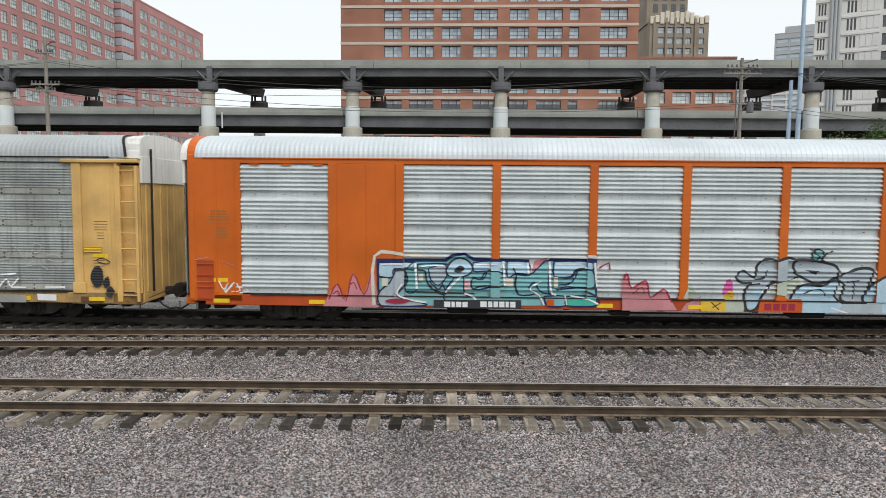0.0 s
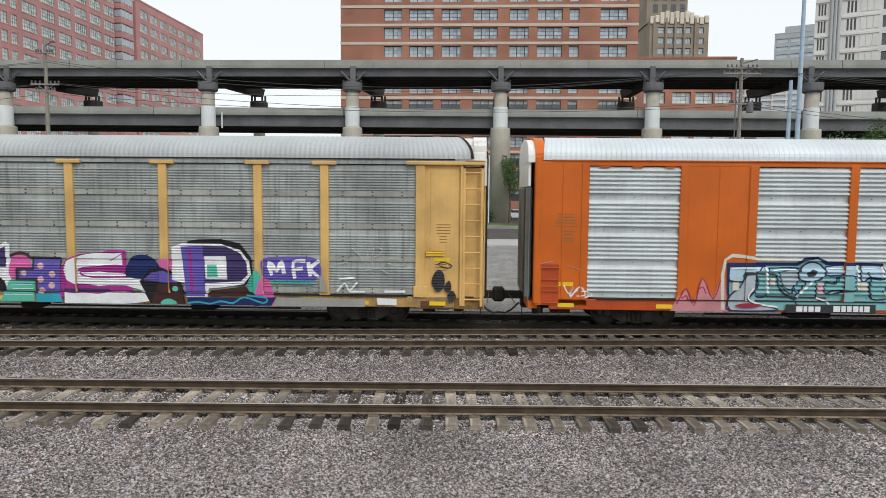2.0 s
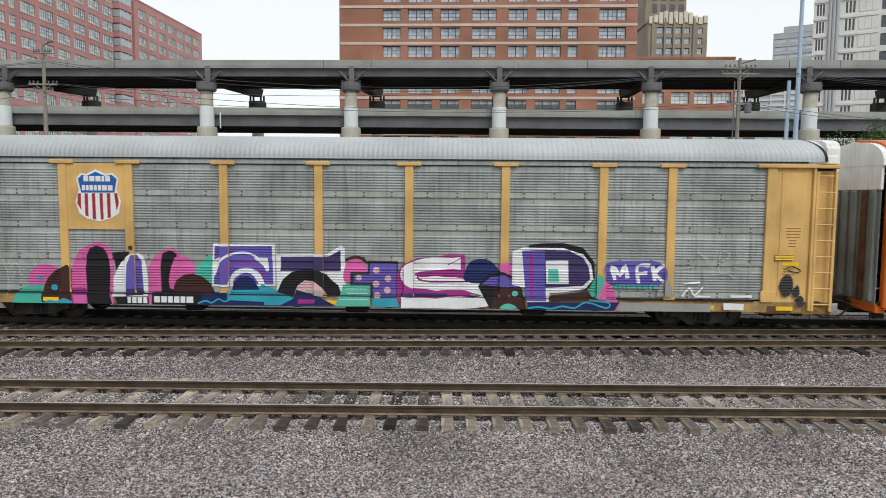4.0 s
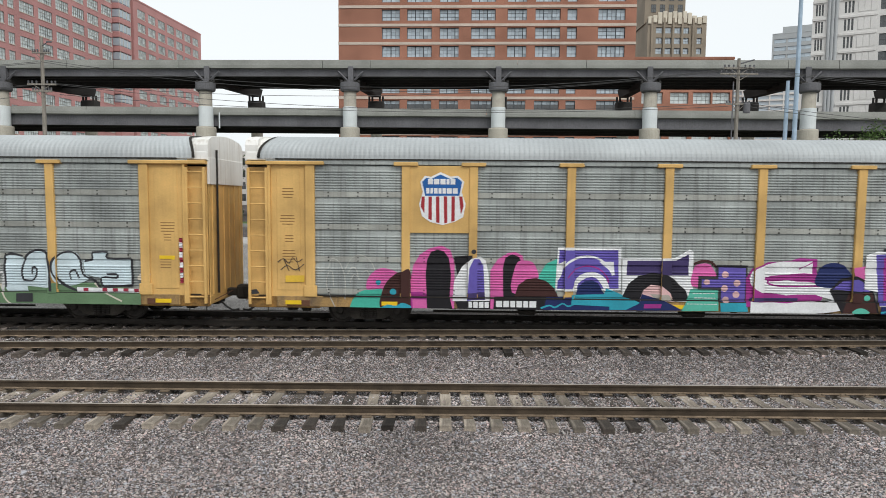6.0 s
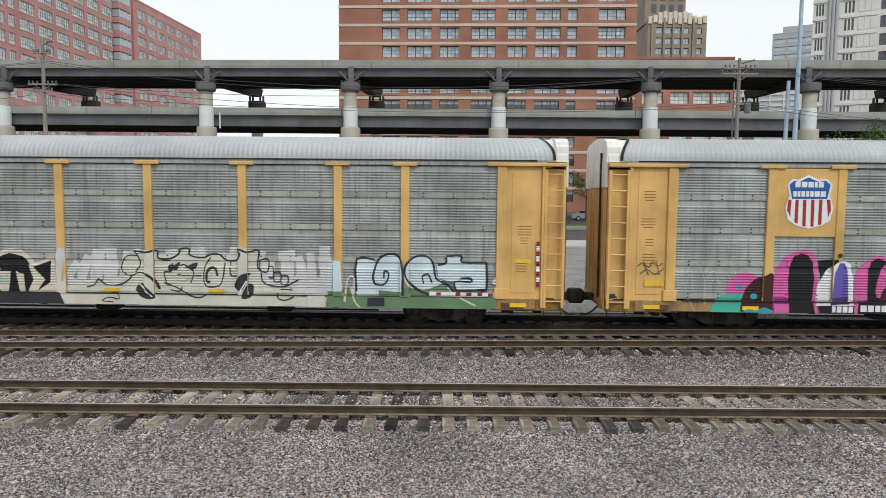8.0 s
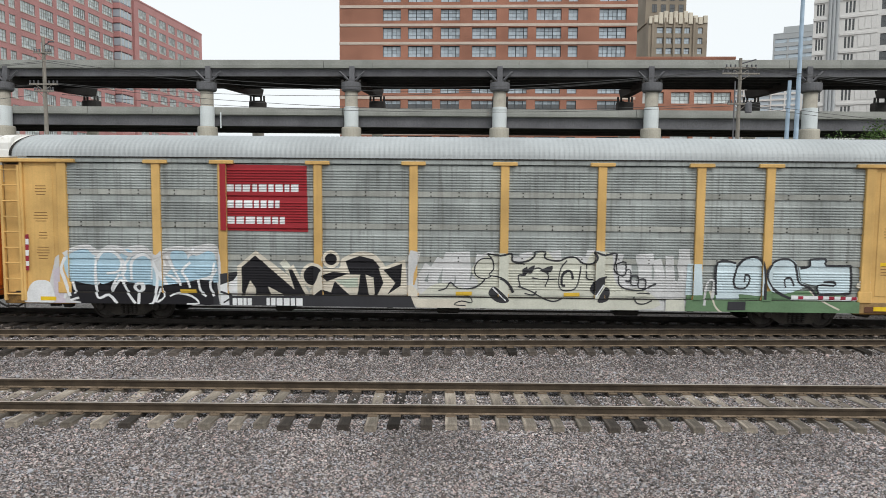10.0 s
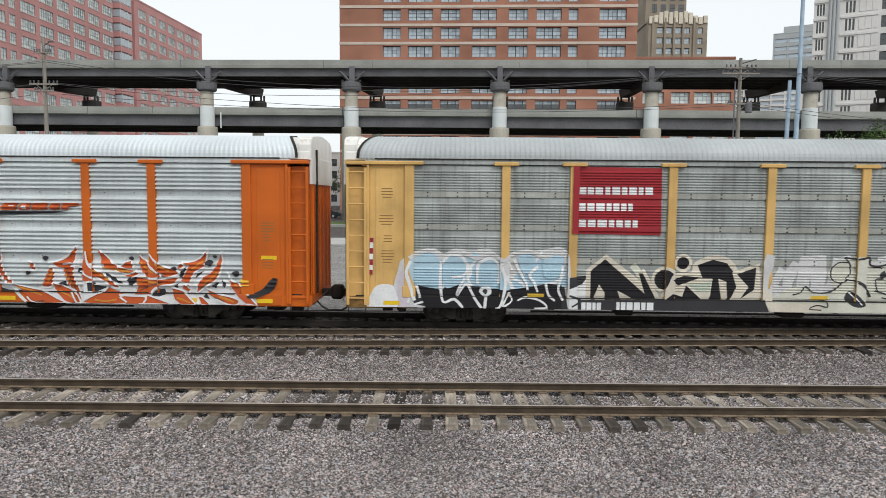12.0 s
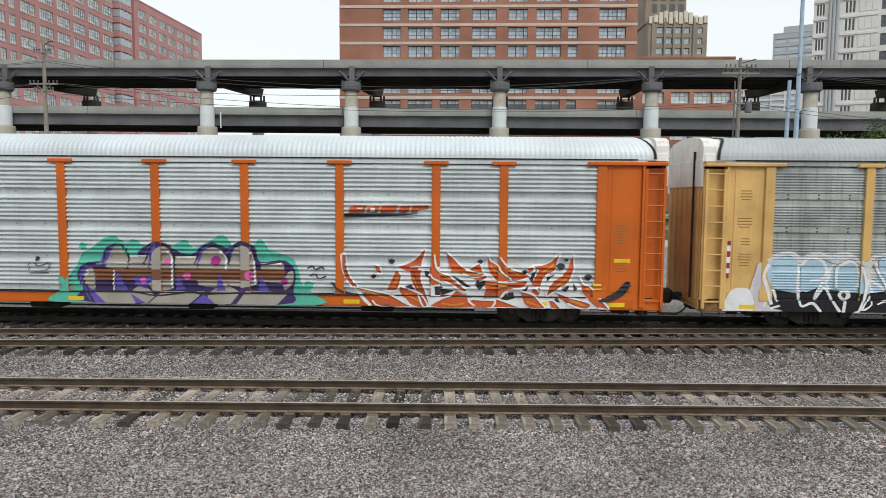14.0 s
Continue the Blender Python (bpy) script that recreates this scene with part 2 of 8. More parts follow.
def box(x0, x1, y0, y1, z0, z1, bm=None, bevel=0.0):
    own = bmesh.new()
    bmesh.ops.create_cube(own, size=1)
    for v in own.verts:
        v.co = Vector(((x0 + x1) / 2 + v.co.x * (x1 - x0), (y0 + y1) / 2 + v.co.y * (y1 - y0), (z0 + z1) / 2 + v.co.z * (z1 - z0)))
    if bevel:
        bmesh.ops.bevel(own, geom=own.edges[:], offset=bevel, segments=1, affect="EDGES", profile=0.5)
    if bm is None:
        return own
    return merge(bm, own)


def merge(bm, own):
    me = bpy.data.meshes.new("tmp")
    own.to_mesh(me)
    own.free()
    bm.from_mesh(me)
    bpy.data.meshes.remove(me)
    return bm


def rod(a, b, r, bm=None, seg=8, r2=None):
    a, b = Vector(a), Vector(b)
    own = bmesh.new()
    bmesh.ops.create_cone(own, cap_ends=True, segments=seg, radius1=r, radius2=r if r2 is None else r2, depth=(b - a).length)
    q = (b - a).to_track_quat("Z", "Y").to_matrix().to_4x4()
    bmesh.ops.transform(own, matrix=Matrix.Translation((a + b) / 2) @ q, verts=own.verts)
    return own if bm is None else merge(bm, own)


def extrude_x(profile, x0, x1, closed=True, steps=1, bm=None):
    """A profile of (y, z) pulled along x."""
    bm = bm or bmesh.new()
    rings = []
    for i in range(steps + 1):
        x = x0 + (x1 - x0) * i / steps
        rings.append([bm.verts.new((x, y, z)) for y, z in profile])
    k = len(profile)
    for a, b in zip(rings, rings[1:]):
        for j in range(k if closed else k - 1):
            bm.faces.new((a[j], b[j], b[(j + 1) % k], a[(j + 1) % k]))
    if closed:
        bm.faces.new(rings[0])
        bm.faces.new(rings[-1][::-1])
    bmesh.ops.recalc_face_normals(bm, faces=bm.faces[:]) if closed else None
    return bm


def lathe(profile, seg=20, axis="z"):
    """A turned solid from (radius, height)."""
    bm = bmesh.new()
    rings = []
    for r, h in profile:
        ring = []
        for i in range(seg):
            a = 2 * math.pi * i / seg
            c, s = r * math.cos(a), r * math.sin(a)
            ring.append(bm.verts.new((c, s, h) if axis == "z" else (c, h, s)))
        rings.append(ring)
    for a, b in zip(rings, rings[1:]):
        for i in range(seg):
            bm.faces.new((a[i], a[(i + 1) % seg], b[(i + 1) % seg], b[i]))
    bm.faces.new(rings[0][::-1])
    bm.faces.new(rings[-1])
    bmesh.ops.recalc_face_normals(bm, faces=bm.faces[:])
    return bm

# ---- ground ----
NEAR, MID, TRAIN = (12.73, 0.0), (18.32, 0.043), (20.9, -0.029)     # track centre lines: y = a + b x


def ground_z(x, y):
    if y > 24:
        pts = [(24, -0.45), (40, -0.2), (60, 0.0), (74, 0.3), (90, 0.8), (140, 0.8), (400, 1.0)]
        for (a, za), (b, zb) in zip(pts, pts[1:]):
            if y <= b:
                return za + (zb - za) * (y - a) / (b - a)
        return 1.0
    z = -0.45
    for a, b in (NEAR, MID, TRAIN):
        d = abs(y - a - b * x)
        if d < 0.5 and a < 20:
            return -0.212 if a < 15 else -0.2
        dip = 0.075 * max(0.0, 1 - abs(d - 0.75) / 0.2)
        z = max(z, -0.245 - dip - 0.05 * max(0, min(1, (d - 1.0) / 0.3)) - 0.12 * max(0, min(1, (d - 1.3) / 1.1)))
    return z


def build_ground():
    ys = [-3000, -300, -40, -5] + [0.125 * i for i in range(20, 200)] + [26, 30, 36, 42, 50, 60, 67, 74, 80, 90, 100, 140, 220, 400, 900, 4500]
    xs = [-4000, -800, -200, -80, -40] + [2.0 * i for i in range(-15, 16)] + [40, 80, 200, 800, 4000]
    bm = bmesh.new()
    grid = [[bm.verts.new((x, y, ground_z(x, y))) for x in xs] for y in ys]
    for r0, r1 in zip(grid, grid[1:]):
        for i in range(len(xs) - 1):
            f = bm.faces.new((r0[i], r0[i + 1], r1[i + 1], r1[i]))
            f.smooth = True
    return tagged(part("ground", bm, "ballast"), "grey-brown crushed stone yard beside the railway tracks", "ground", kind="structure")


def stones(name, count, x0, x1, y0, y1, size, parent, seed, mat="stone"):
    rng = np.random.default_rng(seed)
    ys = rng.uniform(y0, y1, count)
    wide = np.minimum(1.0, (ys / y1))
    xs = rng.uniform(x0, x1, count) * wide
    base = np.array([(1, 0, 0), (-1, 0, 0), (0, 1, 0), (0, -1, 0), (0, 0, 1), (0, 0, -1)], float)
    tri = np.array([(0, 2, 4), (2, 1, 4), (1, 3, 4), (3, 0, 4), (2, 0, 5), (1, 2, 5), (3, 1, 5), (0, 3, 5)])
    s = size * rng.lognormal(0, 0.33, count)
    v = base[None] * rng.uniform(0.55, 1.25, (count, 6, 3)) + rng.normal(0, 0.22, (count, 6, 3))
    q = rng.normal(size=(count, 3, 3))
    q, _ = np.linalg.qr(q)
    v = np.einsum("nij,nkj->nki", q, v) * s[:, None, None] * np.array([1.15, 1.0, 0.72])
    z = np.array([ground_z(x, y) for x, y in zip(xs, ys)]) + s * rng.uniform(-0.1, 0.9, count)
    v += np.stack([xs, ys, z], 1)[:, None, :]
    faces = (tri[None] + 6 * np.arange(count)[:, None, None]).reshape(-1, 3)
    me = bpy.data.meshes.new(name)
    me.from_pydata(v.reshape(-1, 3).tolist(), [], faces.tolist())
    me.materials.append(M[mat])
    ob = new(name, me)
    ob.parent = parent
    ob["kind"] = "stuff"
    return ob


ground = build_ground()
bm = bmesh.new()
rows_ = [[bm.verts.new((x, y, ground_z(x, y) + 0.03)) for x in (-120, -40, 0, 40, 120)] for y in (24.5, 30, 36, 42, 48, 53)]
for r0, r1 in zip(rows_, rows_[1:]):
    for i in range(4):
        bm.faces.new((r0[i], r0[i + 1], r1[i + 1], r1[i]))
tagged(part("gravel_lot", bm, "lot"), "pale grey gravel lot beyond the train", "gravel lot", kind="structure")
for mat_, share_, seed_ in (("stone", 0.46, 1), ("stone_pink", 0.24, 2), ("stone_blue", 0.30, 3)):
    stones("ballast_stones", int(105000 * share_), -9.8, 9.8, 7.4, 11.9, 0.0135, ground, seed_, mat_)
    stones("ballast_stones", int(118000 * share_), -15.5, 15.5, 11.6, 18.6, 0.0155, ground, 20 + seed_, mat_)
stones("dark_stones", 16000, -10, 10, 7.4, 12.5, 0.014, ground, 11, "stone_dark")
stones("dark_stones", 24000, -15, 15, 12.5, 18.4, 0.0155, ground, 12, "stone_dark")
stones("pale_stones", 3500, -10, 10, 7.4, 12.5, 0.012, ground, 13, "stone_pale")
stones("pale_stones", 12000, -15, 15, 13.2, 18.4, 0.0125, ground, 14, "stone_pale")
stones("dark_stones", 16000, -17, 17, 17.0, 24, 0.024, ground, 3, "stone_dark")

# Near-black sheet under the train: oil stains plus the train's shade in its colour.
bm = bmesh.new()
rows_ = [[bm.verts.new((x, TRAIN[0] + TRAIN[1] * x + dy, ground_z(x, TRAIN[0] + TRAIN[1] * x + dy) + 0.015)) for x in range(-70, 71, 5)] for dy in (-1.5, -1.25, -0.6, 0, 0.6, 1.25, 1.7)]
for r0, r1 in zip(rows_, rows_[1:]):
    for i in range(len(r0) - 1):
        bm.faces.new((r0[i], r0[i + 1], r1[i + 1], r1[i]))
tagged(part("track_bed", bm, "oily"), "black ballast under the train, oily and darkened for the train's shade", "track bed", kind="structure")

RAIL = [(-0.075, -0.172), (-0.075, -0.16), (-0.012, -0.145), (-0.01, -0.045), (-0.036, -0.035), (-0.036, -0.004), (-0.03, 0), (0.03, 0), (0.036, -0.004), (0.036, -0.035), (0.01, -0.045), (0.012, -0.145), (0.075, -0.16), (0.075, -0.172)]


def railway_track(line, x0, x1, label, seed, pitch=0.55, wood="tie", places=(), dark=()):
    a, b = line
    rng = random.Random(seed)
    track = empty("railway_track", pose(0, a, 0, 0, 0, math.degrees(math.atan(b))), label, "railway track", kind="structure")
    for side in (-0.7525, 0.7525):
        bm = extrude_x([(y + side, z) for y, z in RAIL], x0, x1)
        top = [f for f in bm.faces if f.normal.z > 0.9 and f.calc_center_median().z > -0.01]
        for f in top:
            f.material_index = 1
        # Upward faces of the foot get the paler tone as painted light.
        for f in bm.faces:
            if f.calc_center_median().z < -0.148 and f.normal.z > 0.5:
                f.material_index = 2
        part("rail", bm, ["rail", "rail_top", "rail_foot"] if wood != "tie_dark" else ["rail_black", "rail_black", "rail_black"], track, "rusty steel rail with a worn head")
    variants = []
    for k in range(4):
        bm = box(-0.112, 0.112, -1.33, 1.33, -0.36, -0.188, bevel=0.012)
        for v in bm.verts:
            v.co.x += rng.uniform(-0.012, 0.012)
            v.co.z += rng.uniform(-0.008, 0.004)
        me = bpy.data.meshes.new("tie")
        bm.to_mesh(me), bm.free()
        me.materials.append(M[wood])
        variants.append(me)
    bm = bmesh.new()
    box(-0.09, 0.09, -0.16, 0.16, -0.19, -0.165, bm, 0.004)
    for sx in (-0.05, 0.05):
        for sy in (-0.1, 0.1):
            box(sx - 0.012, sx + 0.012, sy - 0.02, sy + 0.02, -0.165, -0.14, bm)
    plate = bpy.data.meshes.new("tie_plate")
    bm.to_mesh(plate), bm.free()
    plate.materials.append(M["rail_foot" if wood != "tie_dark" else "rail_black"])
    xs = list(places)
    x = (xs[-1] if xs else x0) + pitch
    while x < x1:
        xs.append(x)
        x += pitch + rng.uniform(-0.04, 0.04)
    x = xs[0] - pitch
    while x > x0:
        xs.append(x)
        x -= pitch + rng.uniform(-0.04, 0.04)
    black_ties = []
    for me in variants[:2]:
        me = me.copy()
        me.materials.clear()
        me.materials.append(M["tie_dark"])
        black_ties.append(me)
    for i, x in enumerate(xs):
        old = i in dark or (i >= len(places) and rng.random() < 0.2)
        t = new("tie", black_ties[rng.randrange(2)] if old else variants[rng.randrange(4)])
        t.parent = track
        t.matrix_basis = pose(x, rng.uniform(-0.05, 0.05), rng.uniform(-0.008, 0.012), 0, 0, rng.uniform(-1.2, 1.2))
        for side in (-0.7525, 0.7525):
            p = new("tie_plate", plate)
            p.parent = track
            p.matrix_basis = pose(x, side, 0)
    return track


TIES = [-7.7, -7.25, -6.75, -6.19, -5.67, -5.14, -4.65, -4.21, -3.73, -3.25, -2.8, -2.24, -1.75, -1.26, -0.82, -0.27, 0.2, 0.63, 1.14, 1.64, 2.14, 2.62, 3.12, 3.62, 4.13, 4.63, 5.17, 5.64, 6.14, 6.6, 7.1, 7.6]
railway_track(NEAR, -22, 22, "empty railway track with weathered wooden ties", 5, 0.49, "tie", TIES, (4, 10, 11, 12, 14, 15, 22, 23))
railway_track(MID, -26, 24, "rusty siding track that meets the main line", 6, 0.55, "tie_buried")
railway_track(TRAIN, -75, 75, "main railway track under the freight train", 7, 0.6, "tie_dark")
# ---- freight train ----
L, PITCH = 27.7, 28.73
POSTS = [4.78, 6.78, 9.65, 12.5, 15.2, 18.05, 20.92, 22.92]
SILL0, SILL1, SCR0, SCR1, EAVE = 0.60, 0.92, 0.97, 4.84, 5.02
FACE, SCREEN = -1.60, -1.54


def screen_profile(fine):
    """Four ribbed sheets, one above the other, as (y, z) from the sill up; fine: with flat lap bands between them."""
    pts = [(SCREEN, SCR0)]
    h = (SCR1 - SCR0) / 4
    ribs = [0.17 + 0.0795 * k for k in range(8)] if fine else [0.10 + 0.129 * k for k in range(6)]
    d, a, b = (0.034, 0.024, 0.030) if fine else (0.075, 0.036, 0.058)
    for k in range(4):
        z = SCR0 + k * h
        if fine:
            pts += [(SCREEN, z + 0.03), (SCREEN - 0.026, z + 0.034), (SCREEN - 0.026, z + 0.19), (SCREEN, z + 0.20)]
        for rib in ribs:
            c = z + h - rib
            pts += [(SCREEN, c - a), (SCREEN - d, c - a * 0.8), (SCREEN - d, c - a * 0.1), (SCREEN, c + b)]
        pts += [(SCREEN, z + h - 0.03), (SCREEN + 0.02, z + h - 0.02), (SCREEN + 0.02, z + h - 0.002)]
    return sorted(pts, key=lambda p: p[1])


PROFILES = {"silver": screen_profile(False), "silver_dirty": screen_profile(True)}
PZ = {k: [p[1] for p in v] for k, v in PROFILES.items()}
PY = {k: [p[0] for p in v] for k, v in PROFILES.items()}


def skin_y(x, z, solid=(), screen="silver"):
    """Outer face of the car's side at x, z."""
    if z < SCR0 - 0.03:
        return FACE - 0.012
    for a, b in solid:
        if a <= x <= b:
            return FACE - 0.012
    if any(abs(x - p) < 0.14 for p in POSTS):
        return FACE - 0.045
    if z > SCR1:
        return FACE
    return float(np.interp(z, PZ[screen], PY[screen]))


def roof_shape(n=14):
    pts = []
    for i in range(n + 1):
        a = math.pi / 2 * i / n
        pts.append((-(0.25 + 1.36 * math.cos(a) ** 0.85) if i < n else -0.25, EAVE + 0.74 * math.sin(a) ** 0.8))
    return pts + [(0.0, EAVE + 0.78)]


def roof_mesh(x0, x1, rib=0.146, depth=0.010, curve=0.45):
    half = roof_shape()
    prof = half + [(-y, z) for y, z in reversed(half[:-1])]
    bm = bmesh.new()
    xs = []
    n = int((x1 - x0) / rib)
    for i in range(n):
        for k, d in ((0, 0), (0.3, 0), (0.5, 1), (0.8, 1)):
            xs.append((x0 + (i + k) * (x1 - x0) / n, d))
    xs.append((x1, 0))
    rings = []
    mid = (x0 + x1) / 2
    for x, d in xs:
        ring = []
        for y, z in prof:
            up = (z - EAVE) / 0.78
            pull = curve * up ** 2.2 * max(0.0, 1 - (min(x - x0, x1 - x) / 2.5)) 
            xx = x + (pull if x < mid else -pull)
            s = 1 + d * depth / 1.6
            ring.append(bm.verts.new((xx, y * s, z + d * depth * up)))
        rings.append(ring)
    for a, b in zip(rings, rings[1:]):
        for j in range(len(prof) - 1):
            bm.faces.new((a[j], b[j], b[j + 1], a[j + 1]))
    bmesh.ops.recalc_face_normals(bm, faces=bm.faces[:])
    return bm


def cap_mesh(x0, x1, inset=0.03, lean=0.0):
    """The bulkhead shell behind the roof's end."""
    half = [(FACE + 0.06, 4.97)] + [(y * 0.985, z - inset) for y, z in roof_shape(8)]
    prof = half + [(-y, z) for y, z in reversed(half[:-1])]
    return extrude_x(prof, x0, x1)


def end_wall_mesh(x0, x1):
    """The square-shouldered upper end wall."""
    half = [(FACE + 0.05, 4.97), (FACE + 0.06, 5.42), (FACE + 0.14, 5.58), (FACE + 0.4, 5.68), (-0.5, 5.76), (0.0, 5.78)]
    return extrude_x(half + [(-y, z) for y, z in reversed(half[:-1])], x0, x1)


def both_sides(car, obs):
    """Repeat parts on the far side of the car."""
    for o in obs:
        c = o.copy()
        scene.collection.objects.link(c)
        c.parent = car
        c.matrix_basis = pose(L, 0, 0, 0, 0, 180) @ o.matrix_basis


def bolts(bm, places, r=0.02):
    for x, y, z in places:
        box(x - r, x + r, y - 0.012, y + 0.01, z - r, z + r, bm)
    return bm


WHEELSETS = []


def truck(car, cx):
    base = part("truck", box(cx - 0.25, cx + 0.25, -0.95, 0.95, 0.36, 0.58, bevel=0.03), "black", car, "black cast steel truck bolster")
    for s in (-1, 1):
        y = s * 1.02
        bm = bmesh.new()
        side = [(-1.22, 0.52), (-1.1, 0.62), (-0.55, 0.66), (0.55, 0.66), (1.1, 0.62), (1.22, 0.52), (1.1, 0.36), (0.85, 0.4), (0.45, 0.16), (-0.45, 0.16), (-0.85, 0.4), (-1.1, 0.36)]
        lo = [bm.verts.new((cx + a, y - 0.07, z)) for a, z in side]
        hi = [bm.verts.new((cx + a, y + 0.07, z)) for a, z in side]
        bm.faces.new(lo), bm.faces.new(hi[::-1])
        for i in range(len(side)):
            j = (i + 1) % len(side)
            bm.faces.new((lo[i], hi[i], hi[j], lo[j]))
        bmesh.ops.recalc_face_normals(bm, faces=bm.faces[:])
        part("side_frame", bm, "truck", base)
        bm = bmesh.new()
        for a in (-0.2, -0.07, 0.07, 0.2):
            for k in range(6):
                bm2 = lathe([(0.055, 0.2 + k * 0.06), (0.065, 0.215 + k * 0.06), (0.055, 0.25 + k * 0.06)], 10)
                bmesh.ops.translate(bm2, vec=(cx + a, y - s * -0.075, 0), verts=bm2.verts)
                merge(bm, bm2)
        tagged(part("spring_set", bm, "wheel", base), kind="stuff")
        for wx in (-0.875, 0.875):
            b2 = lathe([(0.10, -0.09), (0.13, -0.05), (0.13, 0.09)], 12, "y")
            if s > 0:
                for v in b2.verts:
                    v.co.y *= -1
                bmesh.ops.recalc_face_normals(b2, faces=b2.faces[:])
            bmesh.ops.translate(b2, vec=(cx + wx, y + s * 0.06, 0.44), verts=b2.verts)
            part("bearing_cap", b2, "wheel", base)
    for wx in (-0.875, 0.875):
        bm = lathe([(0.08, -0.9), (0.08, 0.9)], 12, "y")
        for s in (-1, 1):
            prof = [(0.09, 0.66), (0.12, 0.7), (0.32, 0.73), (0.36, 0.70), (0.42, 0.70), (0.425, 0.80), (0.36, 0.82), (0.34, 0.79), (0.14, 0.78), (0.12, 0.84), (0.08, 0.84)]
            w = lathe([(r, -h if s < 0 else h) for r, h in (prof if s > 0 else prof[::-1])], 32, "y")
            merge(bm, w)
            for k in range(3):
                a = 2 * math.pi * k / 3
                box(0.22 * math.cos(a) - 0.03, 0.22 * math.cos(a) + 0.03, s * 0.785 - 0.006, s * 0.785 + 0.006, 0.22 * math.sin(a) - 0.03, 0.22 * math.sin(a) + 0.03, bm)
        ws = part("wheelset", bm, "wheel", base, "worn steel wheels on an axle")
        ws.matrix_basis = pose(cx + wx, 0, 0.425)
        WHEELSETS.append((ws, cx + wx))


def ladder(car, x0, x1, z0, z1, y, mat, step=0.47):
    bm = bmesh.new()
    box(x0, x0 + 0.08, y - 0.04, y + 0.05, z0, z1, bm, 0.006)
    box(x1 - 0.08, x1, y - 0.04, y + 0.05, z0, z1, bm, 0.006)
    lad = part("ladder", bm, mat, car)
    z = z0 + 0.2
    while z < z1:
        part("rung", rod((x0, y - 0.02, z), (x1, y - 0.02, z), 0.02), mat, lad)
        z += step
    return lad


def small_bars(car, name, x, z, w, rows, mat, y, gap=0.07, h=0.028, seed=1):
    """Plain bars in place of small print."""
    rng = random.Random(seed)
    bm = bmesh.new()
    for k in range(rows):
        ww = w * rng.uniform(0.6, 1)
        box(x - ww / 2, x + ww / 2, y - 0.004, y + 0.002, z - k * gap - h, z - k * gap, bm)
    return part(name, bm, mat, car, "small unreadable print")


